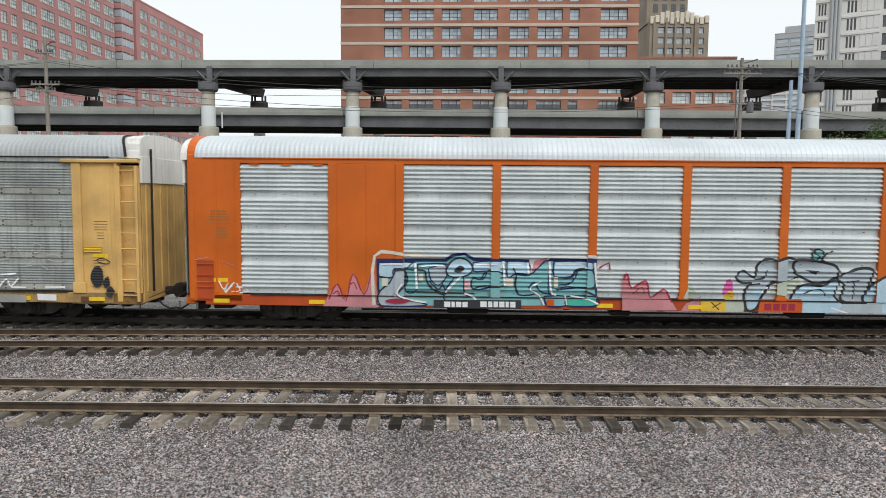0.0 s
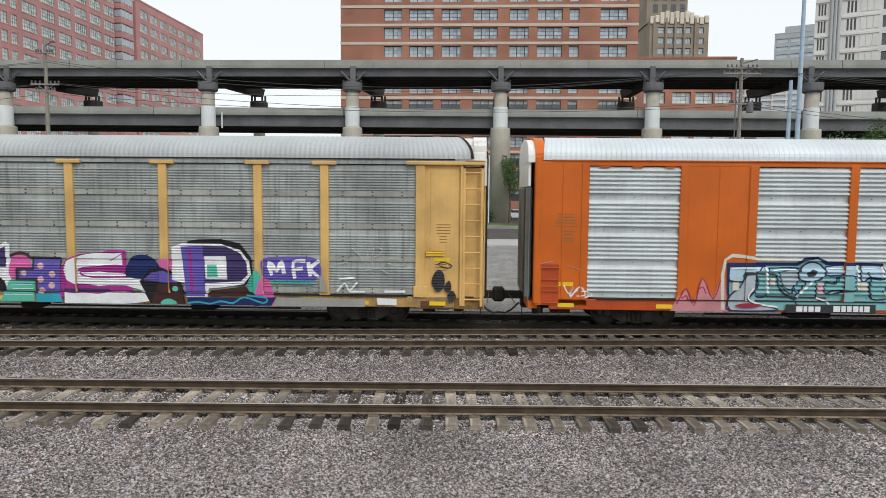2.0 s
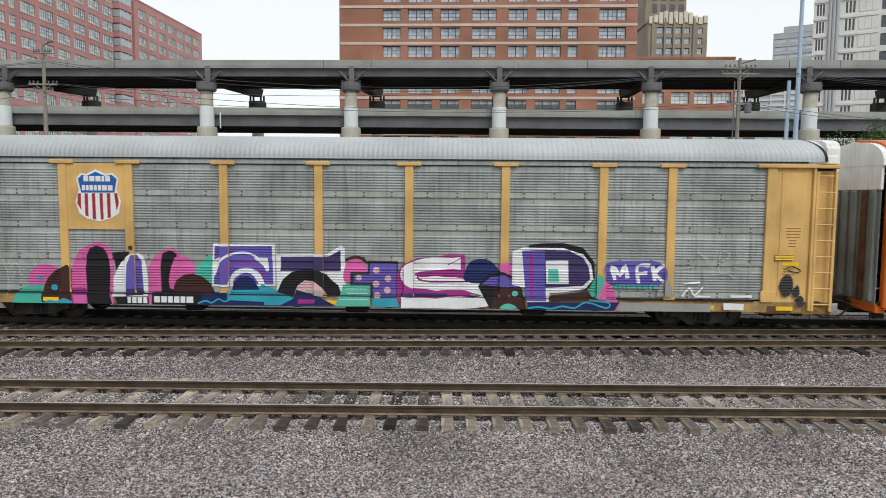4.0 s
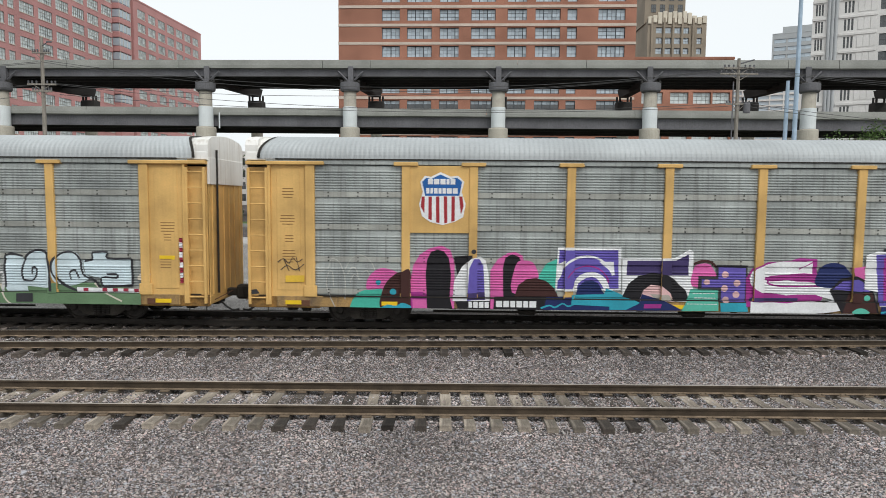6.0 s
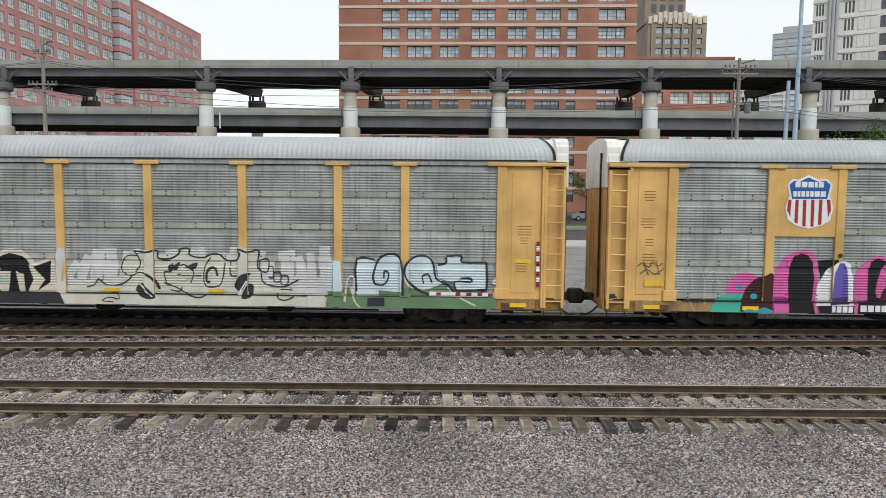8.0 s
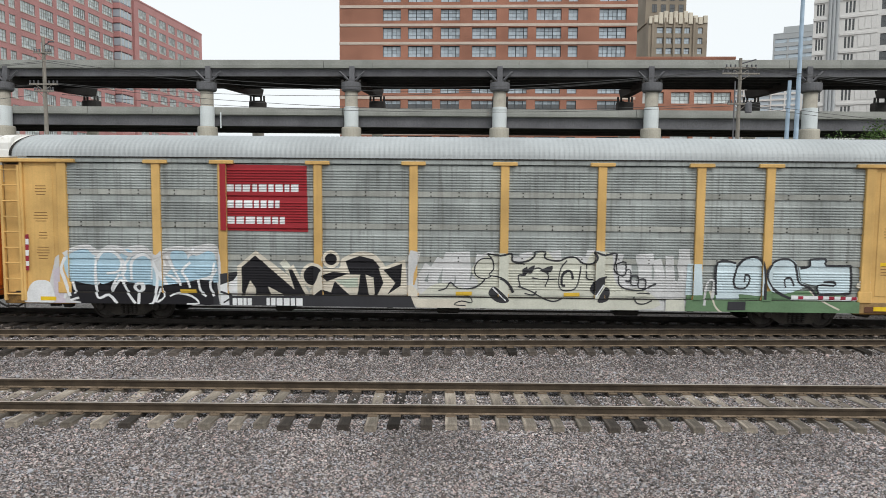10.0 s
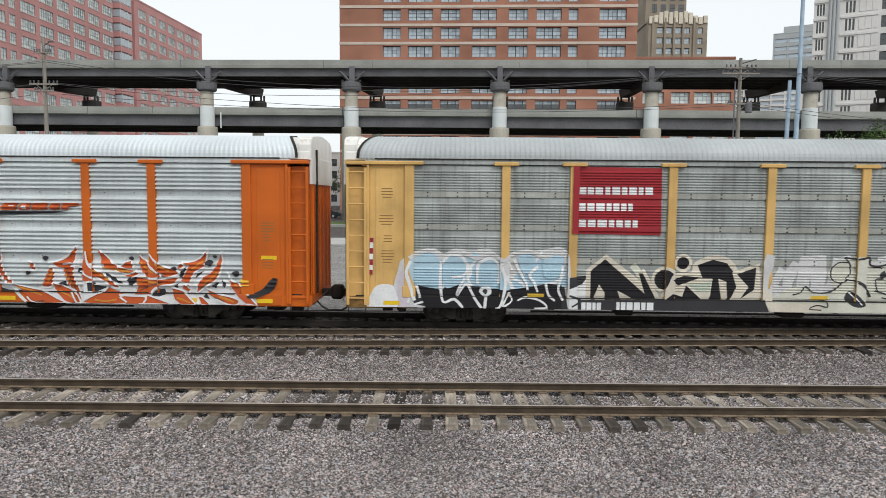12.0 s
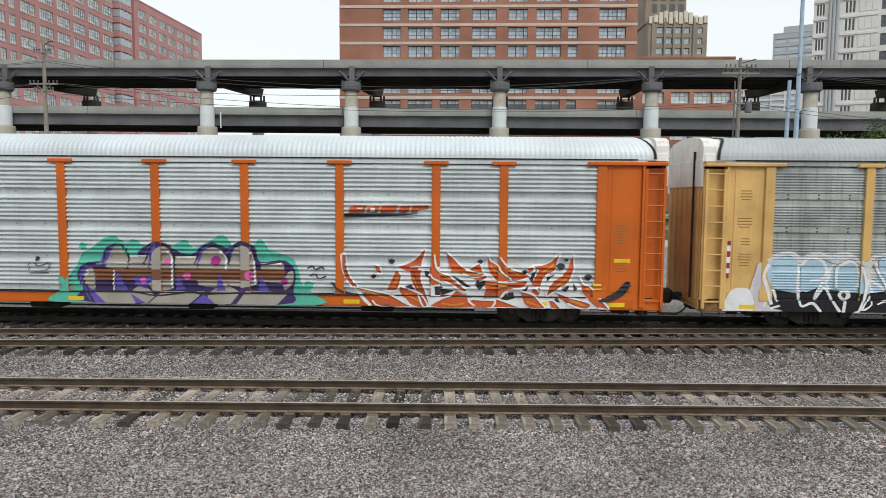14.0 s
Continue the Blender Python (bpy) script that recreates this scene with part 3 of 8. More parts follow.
def autorack(name, label, body, screen, roof, cap, style):
    car = empty(name, pose(0, 0, 0), label, "railway car", "cars of the freight train")
    near = []
    # deck and underframe
    part("deck", box(0.3, L - 0.3, -1.5, 1.5, 0.80, 0.93, bevel=0.01), "black", car)
    part("center_sill", box(0.2, L - 0.2, -0.3, 0.3, 0.42, 0.82, bevel=0.02), "black", car)
    for x in (6.2, 9, 11.8, 14.6, 17.4, 20.8):
        part("cross_bearer", box(x - 0.1, x + 0.1, -1.45, 1.45, 0.55, 0.84, bevel=0.02), "black", car)
    rng = random.Random(name + style + body)
    for x in (8.2, 13.2, 18.6):
        part("brake_gear", box(x, x + rng.uniform(0.5, 1.3), -1.1, -0.6, 0.34, 0.6, bevel=0.05), "black", car)
    part("brake_pipe", rod((5.6, -1.25, 0.47), (L - 5.6, -1.25, 0.47), 0.03), "black", car)
    near.append(part("side_sill", box(0.9, L - 0.9, FACE, FACE + 0.14, SILL0, SILL1, bevel=0.015), "orange_dark" if style == "solid" else ("sill_yellow" if body == "yellow" else body), car))
    near.append(part("sill_gap", box(2.3, L - 2.3, FACE - 0.048, FACE + 0.1, SILL1 + 0.004, SILL1 + 0.032), "black", car))
    near.append(part("top_chord", box(0.6, L - 0.6, FACE + 0.005, FACE + 0.12, SCR1 + 0.02, EAVE - 0.02, bevel=0.01), body if style == "solid" else screen, car))
    near.append(part("gutter", box(0.9, L - 0.9, FACE - 0.03, FACE + 0.03, EAVE - 0.02, EAVE + 0.012), "black" if style != "solid" else body, car))
    # screens between posts
    edges = [2.02] + POSTS + [L - 2.02]
    for i, (a, b) in enumerate(zip(edges, edges[1:])):
        if style == "solid" and i in (1, len(edges) - 3):
            bm = box(a + 0.1, b - 0.1, FACE, FACE + 0.05, SILL1, SCR1 + 0.02, bevel=0.008)
            near.append(part("solid_panel", bm, body, car))
            for xx in (a + 0.12, (a + b) / 2, b - 0.14):
                near.append(part("panel_seam", box(xx, xx + 0.03, FACE - 0.012, FACE + 0.01, SILL1 + 0.02, SCR1, bevel=0.003), body, car))
            continue
        x0, x1 = (a + 0.1 if i else a), (b - 0.1 if i < len(edges) - 2 else b)
        bm = extrude_x(PROFILES[screen], x0, x1, closed=False)
        bm.normal_update()
        bmesh.ops.solidify(bm, geom=bm.faces[:], thickness=0.006)
        h = (SCR1 - SCR0) / 4
        low, high = (0.033, 0.192) if screen == "silver_dirty" else (0.0, 0.17)
        for f in bm.faces:
            m_ = (f.calc_center_median().z - SCR0) % h
            if low < m_ < high:
                f.material_index = 1
        s = part("screen_panel", bm, [screen, "lap_band" if screen == "silver_dirty" else "lap_silver"], car)
        near.append(s)
        bm = bmesh.new()
        n = max(2, int((x1 - x0) / 0.68))
        bolts(bm, [(x0 + (x1 - x0) * (j + 0.5) / n, SCREEN - (0.03 if screen == "silver_dirty" else 0.005), SCR0 + k * h + dz) for j in range(n) for k in range(4) for dz in ((0.06, 0.165) if screen == "silver_dirty" else (0.08,))], 0.018 if screen == "silver_dirty" else 0.011)
        near.append(tagged(part("bolting", bm, "black", car), kind="stuff"))
    for i, p in enumerate(POSTS):
        w = 0.125
        near.append(part("post", box(p - w, p + w, FACE - 0.035, FACE + 0.08, SILL1, SCR1 + 0.04, bevel=0.012), body, car))
        if style != "solid":
            near.append(part("post_cap", box(p - 0.36, p + 0.36, FACE - 0.075, FACE + 0.1, SCR1 - 0.01, SCR1 + 0.1, bevel=0.015), body, car))
        near.append(part("post_gusset", box(p - 0.16, p + 0.16, FACE - 0.04, FACE + 0.03, SILL1, SILL1 + 0.12, bevel=0.01), body, car))
    # roof and bulkheads
    if style == "solid":
        part("roof", roof_mesh(0.66, L - 0.66, curve=0.12), roof, car, "pale ribbed steel roof")
        part("end_cap", cap_mesh(0.42, 0.7, 0.0), body, car)
        part("end_cap", cap_mesh(L - 0.7, L - 0.42, 0.0), body, car)
        for x0, x1 in ((0.22, 0.43), (L - 0.43, L - 0.22)):
            part("end_shield", cap_mesh(x0, x1, 0.07), "white", car, "chalky white upper end wall")
    else:
        part("roof", roof_mesh(0.42, L - 0.42), roof, car, "ribbed grey steel roof with curved ends")
        part("end_cap", cap_mesh(0.03, 1.1), cap, car, "streaked white bulkhead")
        part("end_cap", cap_mesh(L - 1.1, L - 0.03), cap, car, "streaked white bulkhead")
        part("end_wall", end_wall_mesh(-0.02, 0.36), cap, car, "streaked white upper end wall")
        part("end_wall", end_wall_mesh(L - 0.36, L + 0.02), cap, car, "streaked white upper end wall")
    back = 0.27 if style == "solid" else 0.0
    for x0, x1 in ((back - 0.02, back + 0.06), (L - back - 0.06, L - back + 0.02)):
        bm = box(x0 + 0.03, x1 - 0.03, -1.45, 1.45, 0.85, 4.5)
        door = part("end_door", bm, "door_steel" if style == "solid" else body, car, "tall folding end door")
        for k in range(6):
            y = -1.2 + k * 0.48
            w_ = 0.13 if style == "solid" else 0.04
            part("door_rib", box(x0 - (0.05 if style == "solid" else 0), x1 + (0.05 if style == "solid" else 0), y - w_, y + w_, 0.9, 4.24, bevel=0.04 if style == "solid" else 0.01), ("rust" if k == 1 else "door_steel") if style == "solid" else body, door)
    # end bays with ladders
    for flip in (False, True):
        obs = []
        if style == "solid":
            obs.append(part("end_panel", box(0.46, 2.02, FACE, FACE + 0.06, 0.72, EAVE - 0.02, bevel=0.01), body, car))
            obs.append(part("corner_post", box(0.42, 0.62, FACE - 0.02, FACE + 0.2, 0.75, EAVE + 0.1, bevel=0.03), body, car))
            for xx in (1.24, 1.8):
                obs.append(part("panel_seam", box(xx, xx + 0.05, FACE - 0.02, FACE + 0.01, 0.95, EAVE - 0.1, bevel=0.004), body, car))
            obs.append(part("step_pocket", box(0.66, 1.18, FACE - 0.006, FACE + 0.02, 0.72, 1.95, bevel=0.004), "orange_dark", car))
            for zz in (0.8, 1.15, 1.5, 1.85):
                obs.append(part("step", rod((0.67, FACE - 0.05, zz), (1.17, FACE - 0.05, zz), 0.014), "orange_dark", car))
            obs.append(part("grab_bar", rod((0.68, FACE - 0.06, 1.3), (1.16, FACE - 0.06, 1.3), 0.012), body, car))
        else:
            obs.append(part("ladder_back", box(0.06, 0.68, FACE + 0.16, FACE + 0.2, 0.66, 4.78), body, car))
            obs.append(part("ladder_side", box(0.66, 0.74, FACE - 0.05, FACE + 0.2, 0.66, 4.85, bevel=0.01), body, car))
            obs.append(ladder(car, 0.05, 0.66, 0.66, 4.75, FACE - 0.02, body))
            obs.append(part("end_panel", box(0.74, 1.8, FACE + 0.03, FACE + 0.08, 0.9, 4.86, bevel=0.01), body, car))
            obs.append(part("panel_frame", box(0.92, 1.62, FACE + 0.015, FACE + 0.03, 1.1, 4.72, bevel=0.006), body, car))
            obs.append(part("end_post", box(1.78, 2.06, FACE - 0.04, FACE + 0.1, 0.92, 4.86, bevel=0.012), body, car))
            obs.append(part("gusset", box(1.72, 2.12, FACE - 0.045, FACE + 0.02, 0.9, 1.25, bevel=0.02), body, car))
            obs.append(part("top_flange", box(0.02, 2.35, FACE - 0.09, FACE + 0.12, 4.84, 4.95, bevel=0.02), body, car))
            obs.append(part("end_sill", box(0.02, 2.2, FACE + 0.02, FACE + 0.2, 0.56, 0.9, bevel=0.02), "grime" if body == "yellow" else body, car))
            obs.append(part("jack_pad", box(1.2, 1.9, FACE - 0.01, FACE + 0.05, 0.62, 0.8, bevel=0.01), "rust" if body == "yellow" else body, car))
        if flip:
            for o in obs:
                o.matrix_basis = Matrix.Diagonal((-1, 1, 1, 1))
                o.matrix_basis = Matrix.Translation((L, 0, 0)) @ o.matrix_basis
        near += obs
    # dark seal round the roof's ends, small print on the end panels
    if style != "solid":
        half = roof_shape()
        prof = half + [(-y, z) for y, z in reversed(half[:-1])]
        for x0, s in ((0.42, 1), (L - 0.42, -1)):
            bm = bmesh.new()
            rings = []
            for dx in (-0.07, 0.02):
                rings.append([bm.verts.new((x0 + s * (dx + 0.45 * ((z - EAVE) / 0.78) ** 2.2), y * 1.006, z + 0.01)) for y, z in prof])
            for j in range(len(prof) - 1):
                bm.faces.new((rings[0][j], rings[1][j], rings[1][j + 1], rings[0][j + 1]))
            part("roof_seal", bm, "black", car, "torn black roof seal")
        py = FACE + 0.014
        for x, z, w, n in ((1.27, 3.35, 0.5, 4), (1.27, 2.75, 0.3, 3), (1.27, 2.3, 0.45, 5), (L - 1.27, 3.1, 0.5, 4), (L - 1.27, 2.75, 0.25, 3), (L - 1.27, 2.0, 0.4, 4), (1.27, 4.15, 0.4, 4)):
            small_bars(car, "stencil", x + rng.uniform(-0.05, 0.05), z, w, n, "stencil", py, 0.085, 0.022, int(x * 10))
        part("data_plate", box(L - 1.5, L - 1.03, py - 0.004, py + 0.002, 1.98, 2.1), "safety", car)
    else:
        for x, z, w, n in ((1.35, 3.45, 0.6, 4), (1.4, 2.95, 0.45, 2), (1.4, 2.75, 0.45, 2)):
            small_bars(car, "stencil", x, z, w, n, "stencil", FACE - 0.003, 0.085, 0.03, int(z * 10))
        part("data_plate", box(1.15, 1.6, FACE - 0.006, FACE + 0.002, 1.3, 1.42), "safety", car)
        part("panel_line", box(1.0, 1.72, FACE - 0.006, FACE + 0.002, 3.07, 3.09), "stencil", car)
        for k in range(3):
            part("roof_tab", box(2.3 + 0.95 * k, 2.6 + 0.95 * k, FACE - 0.03, FACE + 0.02, SCR1 - 0.03, SCR1 + 0.01, bevel=0.01), body, car)
    # couplers and hoses
    for x, s in ((0, -1), (L, 1)):
        bm = box(min(x - s * back, x + s * 0.42), max(x - s * back, x + s * 0.42), -0.12, 0.12, 0.68, 0.92, bevel=0.03)
        c = part("coupler", bm, "black", car, "black knuckle coupler")
        part("knuckle", box(x + s * 0.48 - 0.16, x + s * 0.48 + 0.16, -0.2, 0.2, 0.58, 1.04, bevel=0.07), "black", c)
        hose = bmesh.new()
        pts = [Vector((x - s * 0.1, -0.5, 0.62)), Vector((x + s * 0.12, -0.52, 0.4)), Vector((x + s * 0.32, -0.5, 0.28)), Vector((x + s * 0.52, -0.45, 0.3))]
        for a, b in zip(pts, pts[1:]):
            rod(a, b, 0.03, hose)
        bm = bmesh.new()
        for k in range(5):
            a = rng.uniform(0.1, 1.6)
            box(*sorted((x - s * a, x - s * (a + rng.uniform(0.1, 0.45)))), -1.3 + rng.uniform(0, 0.3), -0.9, rng.uniform(0.36, 0.5), 0.6, bm, 0.02)
        tagged(part("brake_rigging", bm, "black", car), kind="stuff")
        part("stirrup", rod((x - s * 0.1, -1.56, 0.42), (x - s * 0.62, -1.56, 0.42), 0.02), "black", car)
        for k in (0.1, 0.62):
            part("stirrup_leg", rod((x - s * k, -1.56, 0.42), (x - s * k, -1.56, 0.7), 0.016), "black", car)
        part("air_hose", hose, "rubber", car)
        part("uncoupling_lever", rod((x + s * 0.1, -1.4, 0.75), (x + s * 0.2, -0.15, 0.85), 0.015), "rust", car)
        part("end_header", box(min(x - s * (back + 0.04), x - s * (back - 0.04)), max(x - s * (back + 0.04), x - s * (back - 0.04)), -1.5, 1.5, 4.25, 5.05, bevel=0.01), cap, car)
        if style != "solid":
            part("brake_rod", rod((x + s * 0.06, -0.95, 0.9), (x + s * 0.06, -0.95, 5.3), 0.035), "black", car)
        part("end_beam", box(min(x - s * back, x - s * (back + 0.3)), max(x - s * back, x - s * (back + 0.3)), -1.5, 1.5, 0.6, 0.88, bevel=0.02), body, car)
    both_sides(car, near)
    truck(car, 3.6)
    truck(car, L - 3.6)
    # reflective markers
    for x in (1.4, 4.3, 7.2, 10.0, 12.9, 15.6, 18.4, 21.3, 24.0, 26.3):
        part("reflector", box(x - 0.24, x + 0.24, FACE - 0.022, FACE + 0.01, 0.67, 0.79), "safety", car)
    return car


car_a = autorack("freight_car", "orange covered auto carrier with silver ribbed panels and turquoise graffiti", "orange", "silver", "roof_white", "white", "solid")
car_b = autorack("freight_car", "yellow covered auto carrier with grimy grey panels and purple graffiti", "yellow", "silver_dirty", "roof_grey", "white", "open")
car_c = autorack("freight_car", "yellow covered auto carrier with red sign and pale graffiti", "yellow", "silver_dirty", "roof_grey", "white", "open")
car_d = autorack("freight_car", "orange covered auto carrier with bright silver panels and flame graffiti", "orange", "silver", "roof_white", "white", "open")
part("emblem_plate", box(4.9, 6.66, FACE - 0.005, FACE + 0.04, 2.86, SCR1, bevel=0.008), "yellow", car_b, "flat yellow steel plate")
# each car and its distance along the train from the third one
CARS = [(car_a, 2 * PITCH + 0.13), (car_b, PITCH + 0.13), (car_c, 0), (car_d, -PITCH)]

# ---- elevated highway ----
via = empty("elevated_highway", pose(0, 88, 0, 0, 0, math.degrees(math.atan(-0.042))), "double-deck elevated highway of grey steel girders on concrete columns", "viaduct")


def deck(z_top, z_barrier, z_girder, drop, label):
    """One road deck: slab, barrier panels, edge girder, inner girders."""
    sl = drop / 100.0

    def lean(bm):
        for v in bm.verts:
            v.co.z -= sl * v.co.x
        return bm
    d = part("deck_slab", lean(box(-130, 130, 0.3, 11.0, z_barrier - 0.2, z_barrier + 0.15)), "concrete", via, label)
    x = -130.0
    rng = random.Random(int(z_top))
    while x < 130:
        w = rng.choice([6.5, 9.0, 19.5, 19.5])
        bm = extrude_x([(-0.12, z_barrier - 0.12), (-0.12, z_barrier + 0.25), (-0.02, z_top - 0.1), (0.0, z_top), (0.25, z_top), (0.4, z_barrier - 0.12)], x + 0.03, min(x + w, 130) - 0.03)
        part("barrier", lean(bm), "concrete", d, "weathered concrete barrier panel")
        x += w
    part("barrier_back", lean(box(-130, 130, 10.7, 11.0, z_barrier + 0.15, z_top, bevel=0.02)), "concrete", d)
    prof = [(0.15, z_girder), (0.75, z_girder), (0.75, z_girder + 0.08), (0.5, z_girder + 0.08), (0.5, z_barrier - 0.16), (0.4, z_barrier - 0.16), (0.4, z_girder + 0.08), (0.15, z_girder + 0.08)]
    part("edge_girder", lean(extrude_x(prof, -130, 130)), "girder", via, "grey steel edge girder")
    # The steel behind the edge girder is coloured dark as deck shade.
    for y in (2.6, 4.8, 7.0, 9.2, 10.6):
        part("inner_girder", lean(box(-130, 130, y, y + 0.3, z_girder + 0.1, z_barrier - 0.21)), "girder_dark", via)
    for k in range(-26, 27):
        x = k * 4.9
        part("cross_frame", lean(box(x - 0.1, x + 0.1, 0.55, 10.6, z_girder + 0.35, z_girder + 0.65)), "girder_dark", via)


deck(22.12, 21.15, 19.98, 0.0, "upper road deck")
deck(15.72, 14.85, 13.25, 0.35, "lower road deck")


def pier(x, back):
    g = -0.6
    shaft = part("column", lathe([(1.3, 0.6), (1.3, 12.9), (1.25, 13.1), (0.93, 13.12), (0.93, 15.6), (0.84, 15.65), (0.84, 17.9)], 28), "column", via, "round concrete column", True)
    shaft.matrix_basis = pose(x, g, 0)
    part("paint_band", lathe([(0.94, 13.14), (0.946, 13.2), (0.946, 15.75), (0.94, 15.8)], 28), "painted", shaft, "pale grey painted band", True)
    cap = part("pier_cap", lathe([(0.9, 17.8), (1.12, 17.84), (1.26, 17.98), (1.3, 18.2), (1.3, 18.92), (1.22, 18.97)], 28), "girder", via, "round grey steel pier cap")
    cap.matrix_basis = pose(x, g, 0)
    for dx in (-1.15, -0.65, 0.65, 1.15):
        part("bearing", rod((dx, 0, 18.95), (dx, 0, 19.35), 0.16), "girder_dark", cap)
    part("bearing_plate", box(-1.3, 1.3, -0.4, 0.4, 19.0, 19.1), "girder_dark", cap)
    part("stiffener", box(x - 0.36, x + 0.36, -0.25, 0.4, 18.95, 21.25, bevel=0.03), "girder", via)
    for s in (-1, 1):
        bm = rod((x + s * 0.3, -0.05, 19.25), (x + s * 1.7, -0.05, 20.6), 0.16, seg=4)
        part("brace", bm, "girder", via)
    # tapered cross beam to the rear column
    bx = back - x
    bm = bmesh.new()
    front = [(x - 0.45, 0.6, 19.0), (x + 0.45, 0.6, 19.0), (x + 0.45, 0.6, 20.0), (x - 0.45, 0.6, 20.0)]
    rear = [(back - 0.7, 18.5, 20.0), (back + 0.7, 18.5, 20.0), (back + 1.0, 18.5, 21.2), (back - 1.0, 18.5, 21.2)]
    vs = [[bm.verts.new(p) for p in q] for q in (front, rear)]
    bm.faces.new(vs[0][::-1]), bm.faces.new(vs[1])
    for i in range(4):
        bm.faces.new((vs[0][i], vs[0][(i + 1) % 4], vs[1][(i + 1) % 4], vs[1][i]))
    bmesh.ops.recalc_face_normals(bm, faces=bm.faces[:])
    part("cross_beam", bm, "girder_dark", via, "tapered steel cross beam, coloured dark for the shade under the deck")
    bm = lathe([(0.9, 0.7), (0.92, 1.0), (0.92, 17.7)], 20)
    r = part("column", bm, "column", via, "round concrete column")
    r.matrix_basis = pose(back, 18.4, 0)
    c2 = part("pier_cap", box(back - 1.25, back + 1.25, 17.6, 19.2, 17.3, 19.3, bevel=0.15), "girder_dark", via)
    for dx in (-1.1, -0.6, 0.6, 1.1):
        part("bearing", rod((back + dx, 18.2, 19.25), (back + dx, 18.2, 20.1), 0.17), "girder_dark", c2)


for fx, bx in ((-80, -80), (-59.8, -58.7), (-31.7, -31.0), (-12.2, -11.4), (7.5, 8.4), (27.3, 28.2), (47.6, 47.9), (68, 68)):
    pier(fx, bx)
for x in (-34.0,):
    part("downpipe", rod((x + 4, -0.3, 13.0), (x + 4, -0.3, 15.1), 0.1), "painted", via)

# ---- buildings ----


def frame_grid(w, h, nx, nz, t=0.11):
    """One welded frame with its glazing bars."""
    bm = bmesh.new()
    vs = [[bm.verts.new((w * i / nx, 0, h * k / nz)) for i in range(nx + 1)] for k in range(nz + 1)]
    cells = [bm.faces.new((vs[k][i], vs[k][i + 1], vs[k + 1][i + 1], vs[k + 1][i])) for k in range(nz) for i in range(nx)]
    bmesh.ops.inset_individual(bm, faces=cells, thickness=t)
    bmesh.ops.delete(bm, geom=cells, context="FACES")
    made = bmesh.ops.extrude_face_region(bm, geom=bm.faces[:])["geom"]
    bmesh.ops.translate(bm, vec=(0, 0.1, 0), verts=[v for v in made if isinstance(v, bmesh.types.BMVert)])
    for v in bm.verts:
        v.co.y -= 0.05
    bmesh.ops.recalc_face_normals(bm, faces=bm.faces[:])
    return bm


def facade(name, m, label, x0, x1, z0, z1, rows, cols, wall, frame_mat, glass_mat, depth=30, mull=(6, 3), band="", sill="", dark_rows=(), reveal=0.45, group=""):
    """A building whose front has real openings, each with a frame and panes. rows: (bottom, top); cols: (left, right)."""
    b = empty(name, m, label, "building", group)
    part("core", box(x0 + 0.05, x1 - 0.05, reveal + 0.35, depth, z0, z1 - 0.3), wall, b)
    rows = sorted(rows)
    cols = sorted(cols)
    zs = [z0] + [v for r in rows for v in r] + [z1]
    for a, c in zip(zs[0::2], zs[1::2]):
        part("spandrel", box(x0, x1, 0, reveal + 0.34, a, c), wall, b)
    xs = [x0] + [v for c in cols for v in c] + [x1]
    for ra, rb in rows:
        for a, c in zip(xs[0::2], xs[1::2]):
            part("pier_wall", box(a, c, 0.002, reveal + 0.34, ra, rb), wall, b)
    frames = {}
    for ri, (ra, rb) in enumerate(rows):
        for a, c in cols:
            w, h = c - a, rb - ra
            gm = "glass_dark" if ri in dark_rows else glass_mat
            key = (round(w, 1), round(h, 1), gm)
            if key not in frames:
                nx = max(1, round(w / mull[0]))
                bm = frame_grid(w, h, nx, mull[1], 0.085 if frame_mat == "frame_dark" else 0.06)
                if frame_mat == "frame_dark":
                    for i in range(0, nx + 1, 2):
                        box(w * i / nx - 0.08, w * i / nx + 0.08, -0.07, 0.05, 0, h, bm)
                    box(0, w, -0.07, 0.05, -0.02, 0.12, bm)
                    box(0, w, -0.07, 0.05, h - 0.12, h + 0.02, bm)
                fm = bpy.data.meshes.new("window")
                bm.to_mesh(fm), bm.free()
                fm.materials.append(M[frame_mat])
                bm = bmesh.new()
                for i in range(nx):
                    for k in range(mull[1]):
                        xa, za = w * i / nx, h * k / mull[1]
                        old = len(bm.faces)
                        box(xa + 0.01, xa + w / nx - 0.01, 0.06, 0.075, za + 0.01, za + h / mull[1] - 0.01, bm)
                        # Top panes take the brighter glass, a sky reflection put into the colour.
                        if k == mull[1] - 1:
                            bm.faces.ensure_lookup_table()
                            for f in bm.faces[old:]:
                                f.material_index = 1
                pm = bpy.data.meshes.new("pane")
                bm.to_mesh(pm), bm.free()
                pm.materials.append(M[gm])
                pm.materials.append(M[glass_mat])
                frames[key] = (fm, pm)
            fm, pm = frames[key]
            win = new("window", fm)
            win.parent = b
            win.matrix_basis = pose(a, reveal, ra)
            pn = new("pane", pm)
            pn.parent = win
            if sill:
                part("sill", box(a - 0.1, c + 0.1, -0.08, 0.1, ra - 0.18, ra), sill, b)
        if band:
            part("stone_band", box(x0 - 0.05, x1 + 0.05, -0.12, 0.05, rb + 0.25, rb + 0.85, bevel=0.02), band, b)
    part("parapet", box(x0 - 0.06, x1 + 0.06, -0.1, 0.5, z1, z1 + 0.5, bevel=0.03), band or wall, b)
    return b


def bx(px):
    return -23.66 + (px - 603) * 0.12684


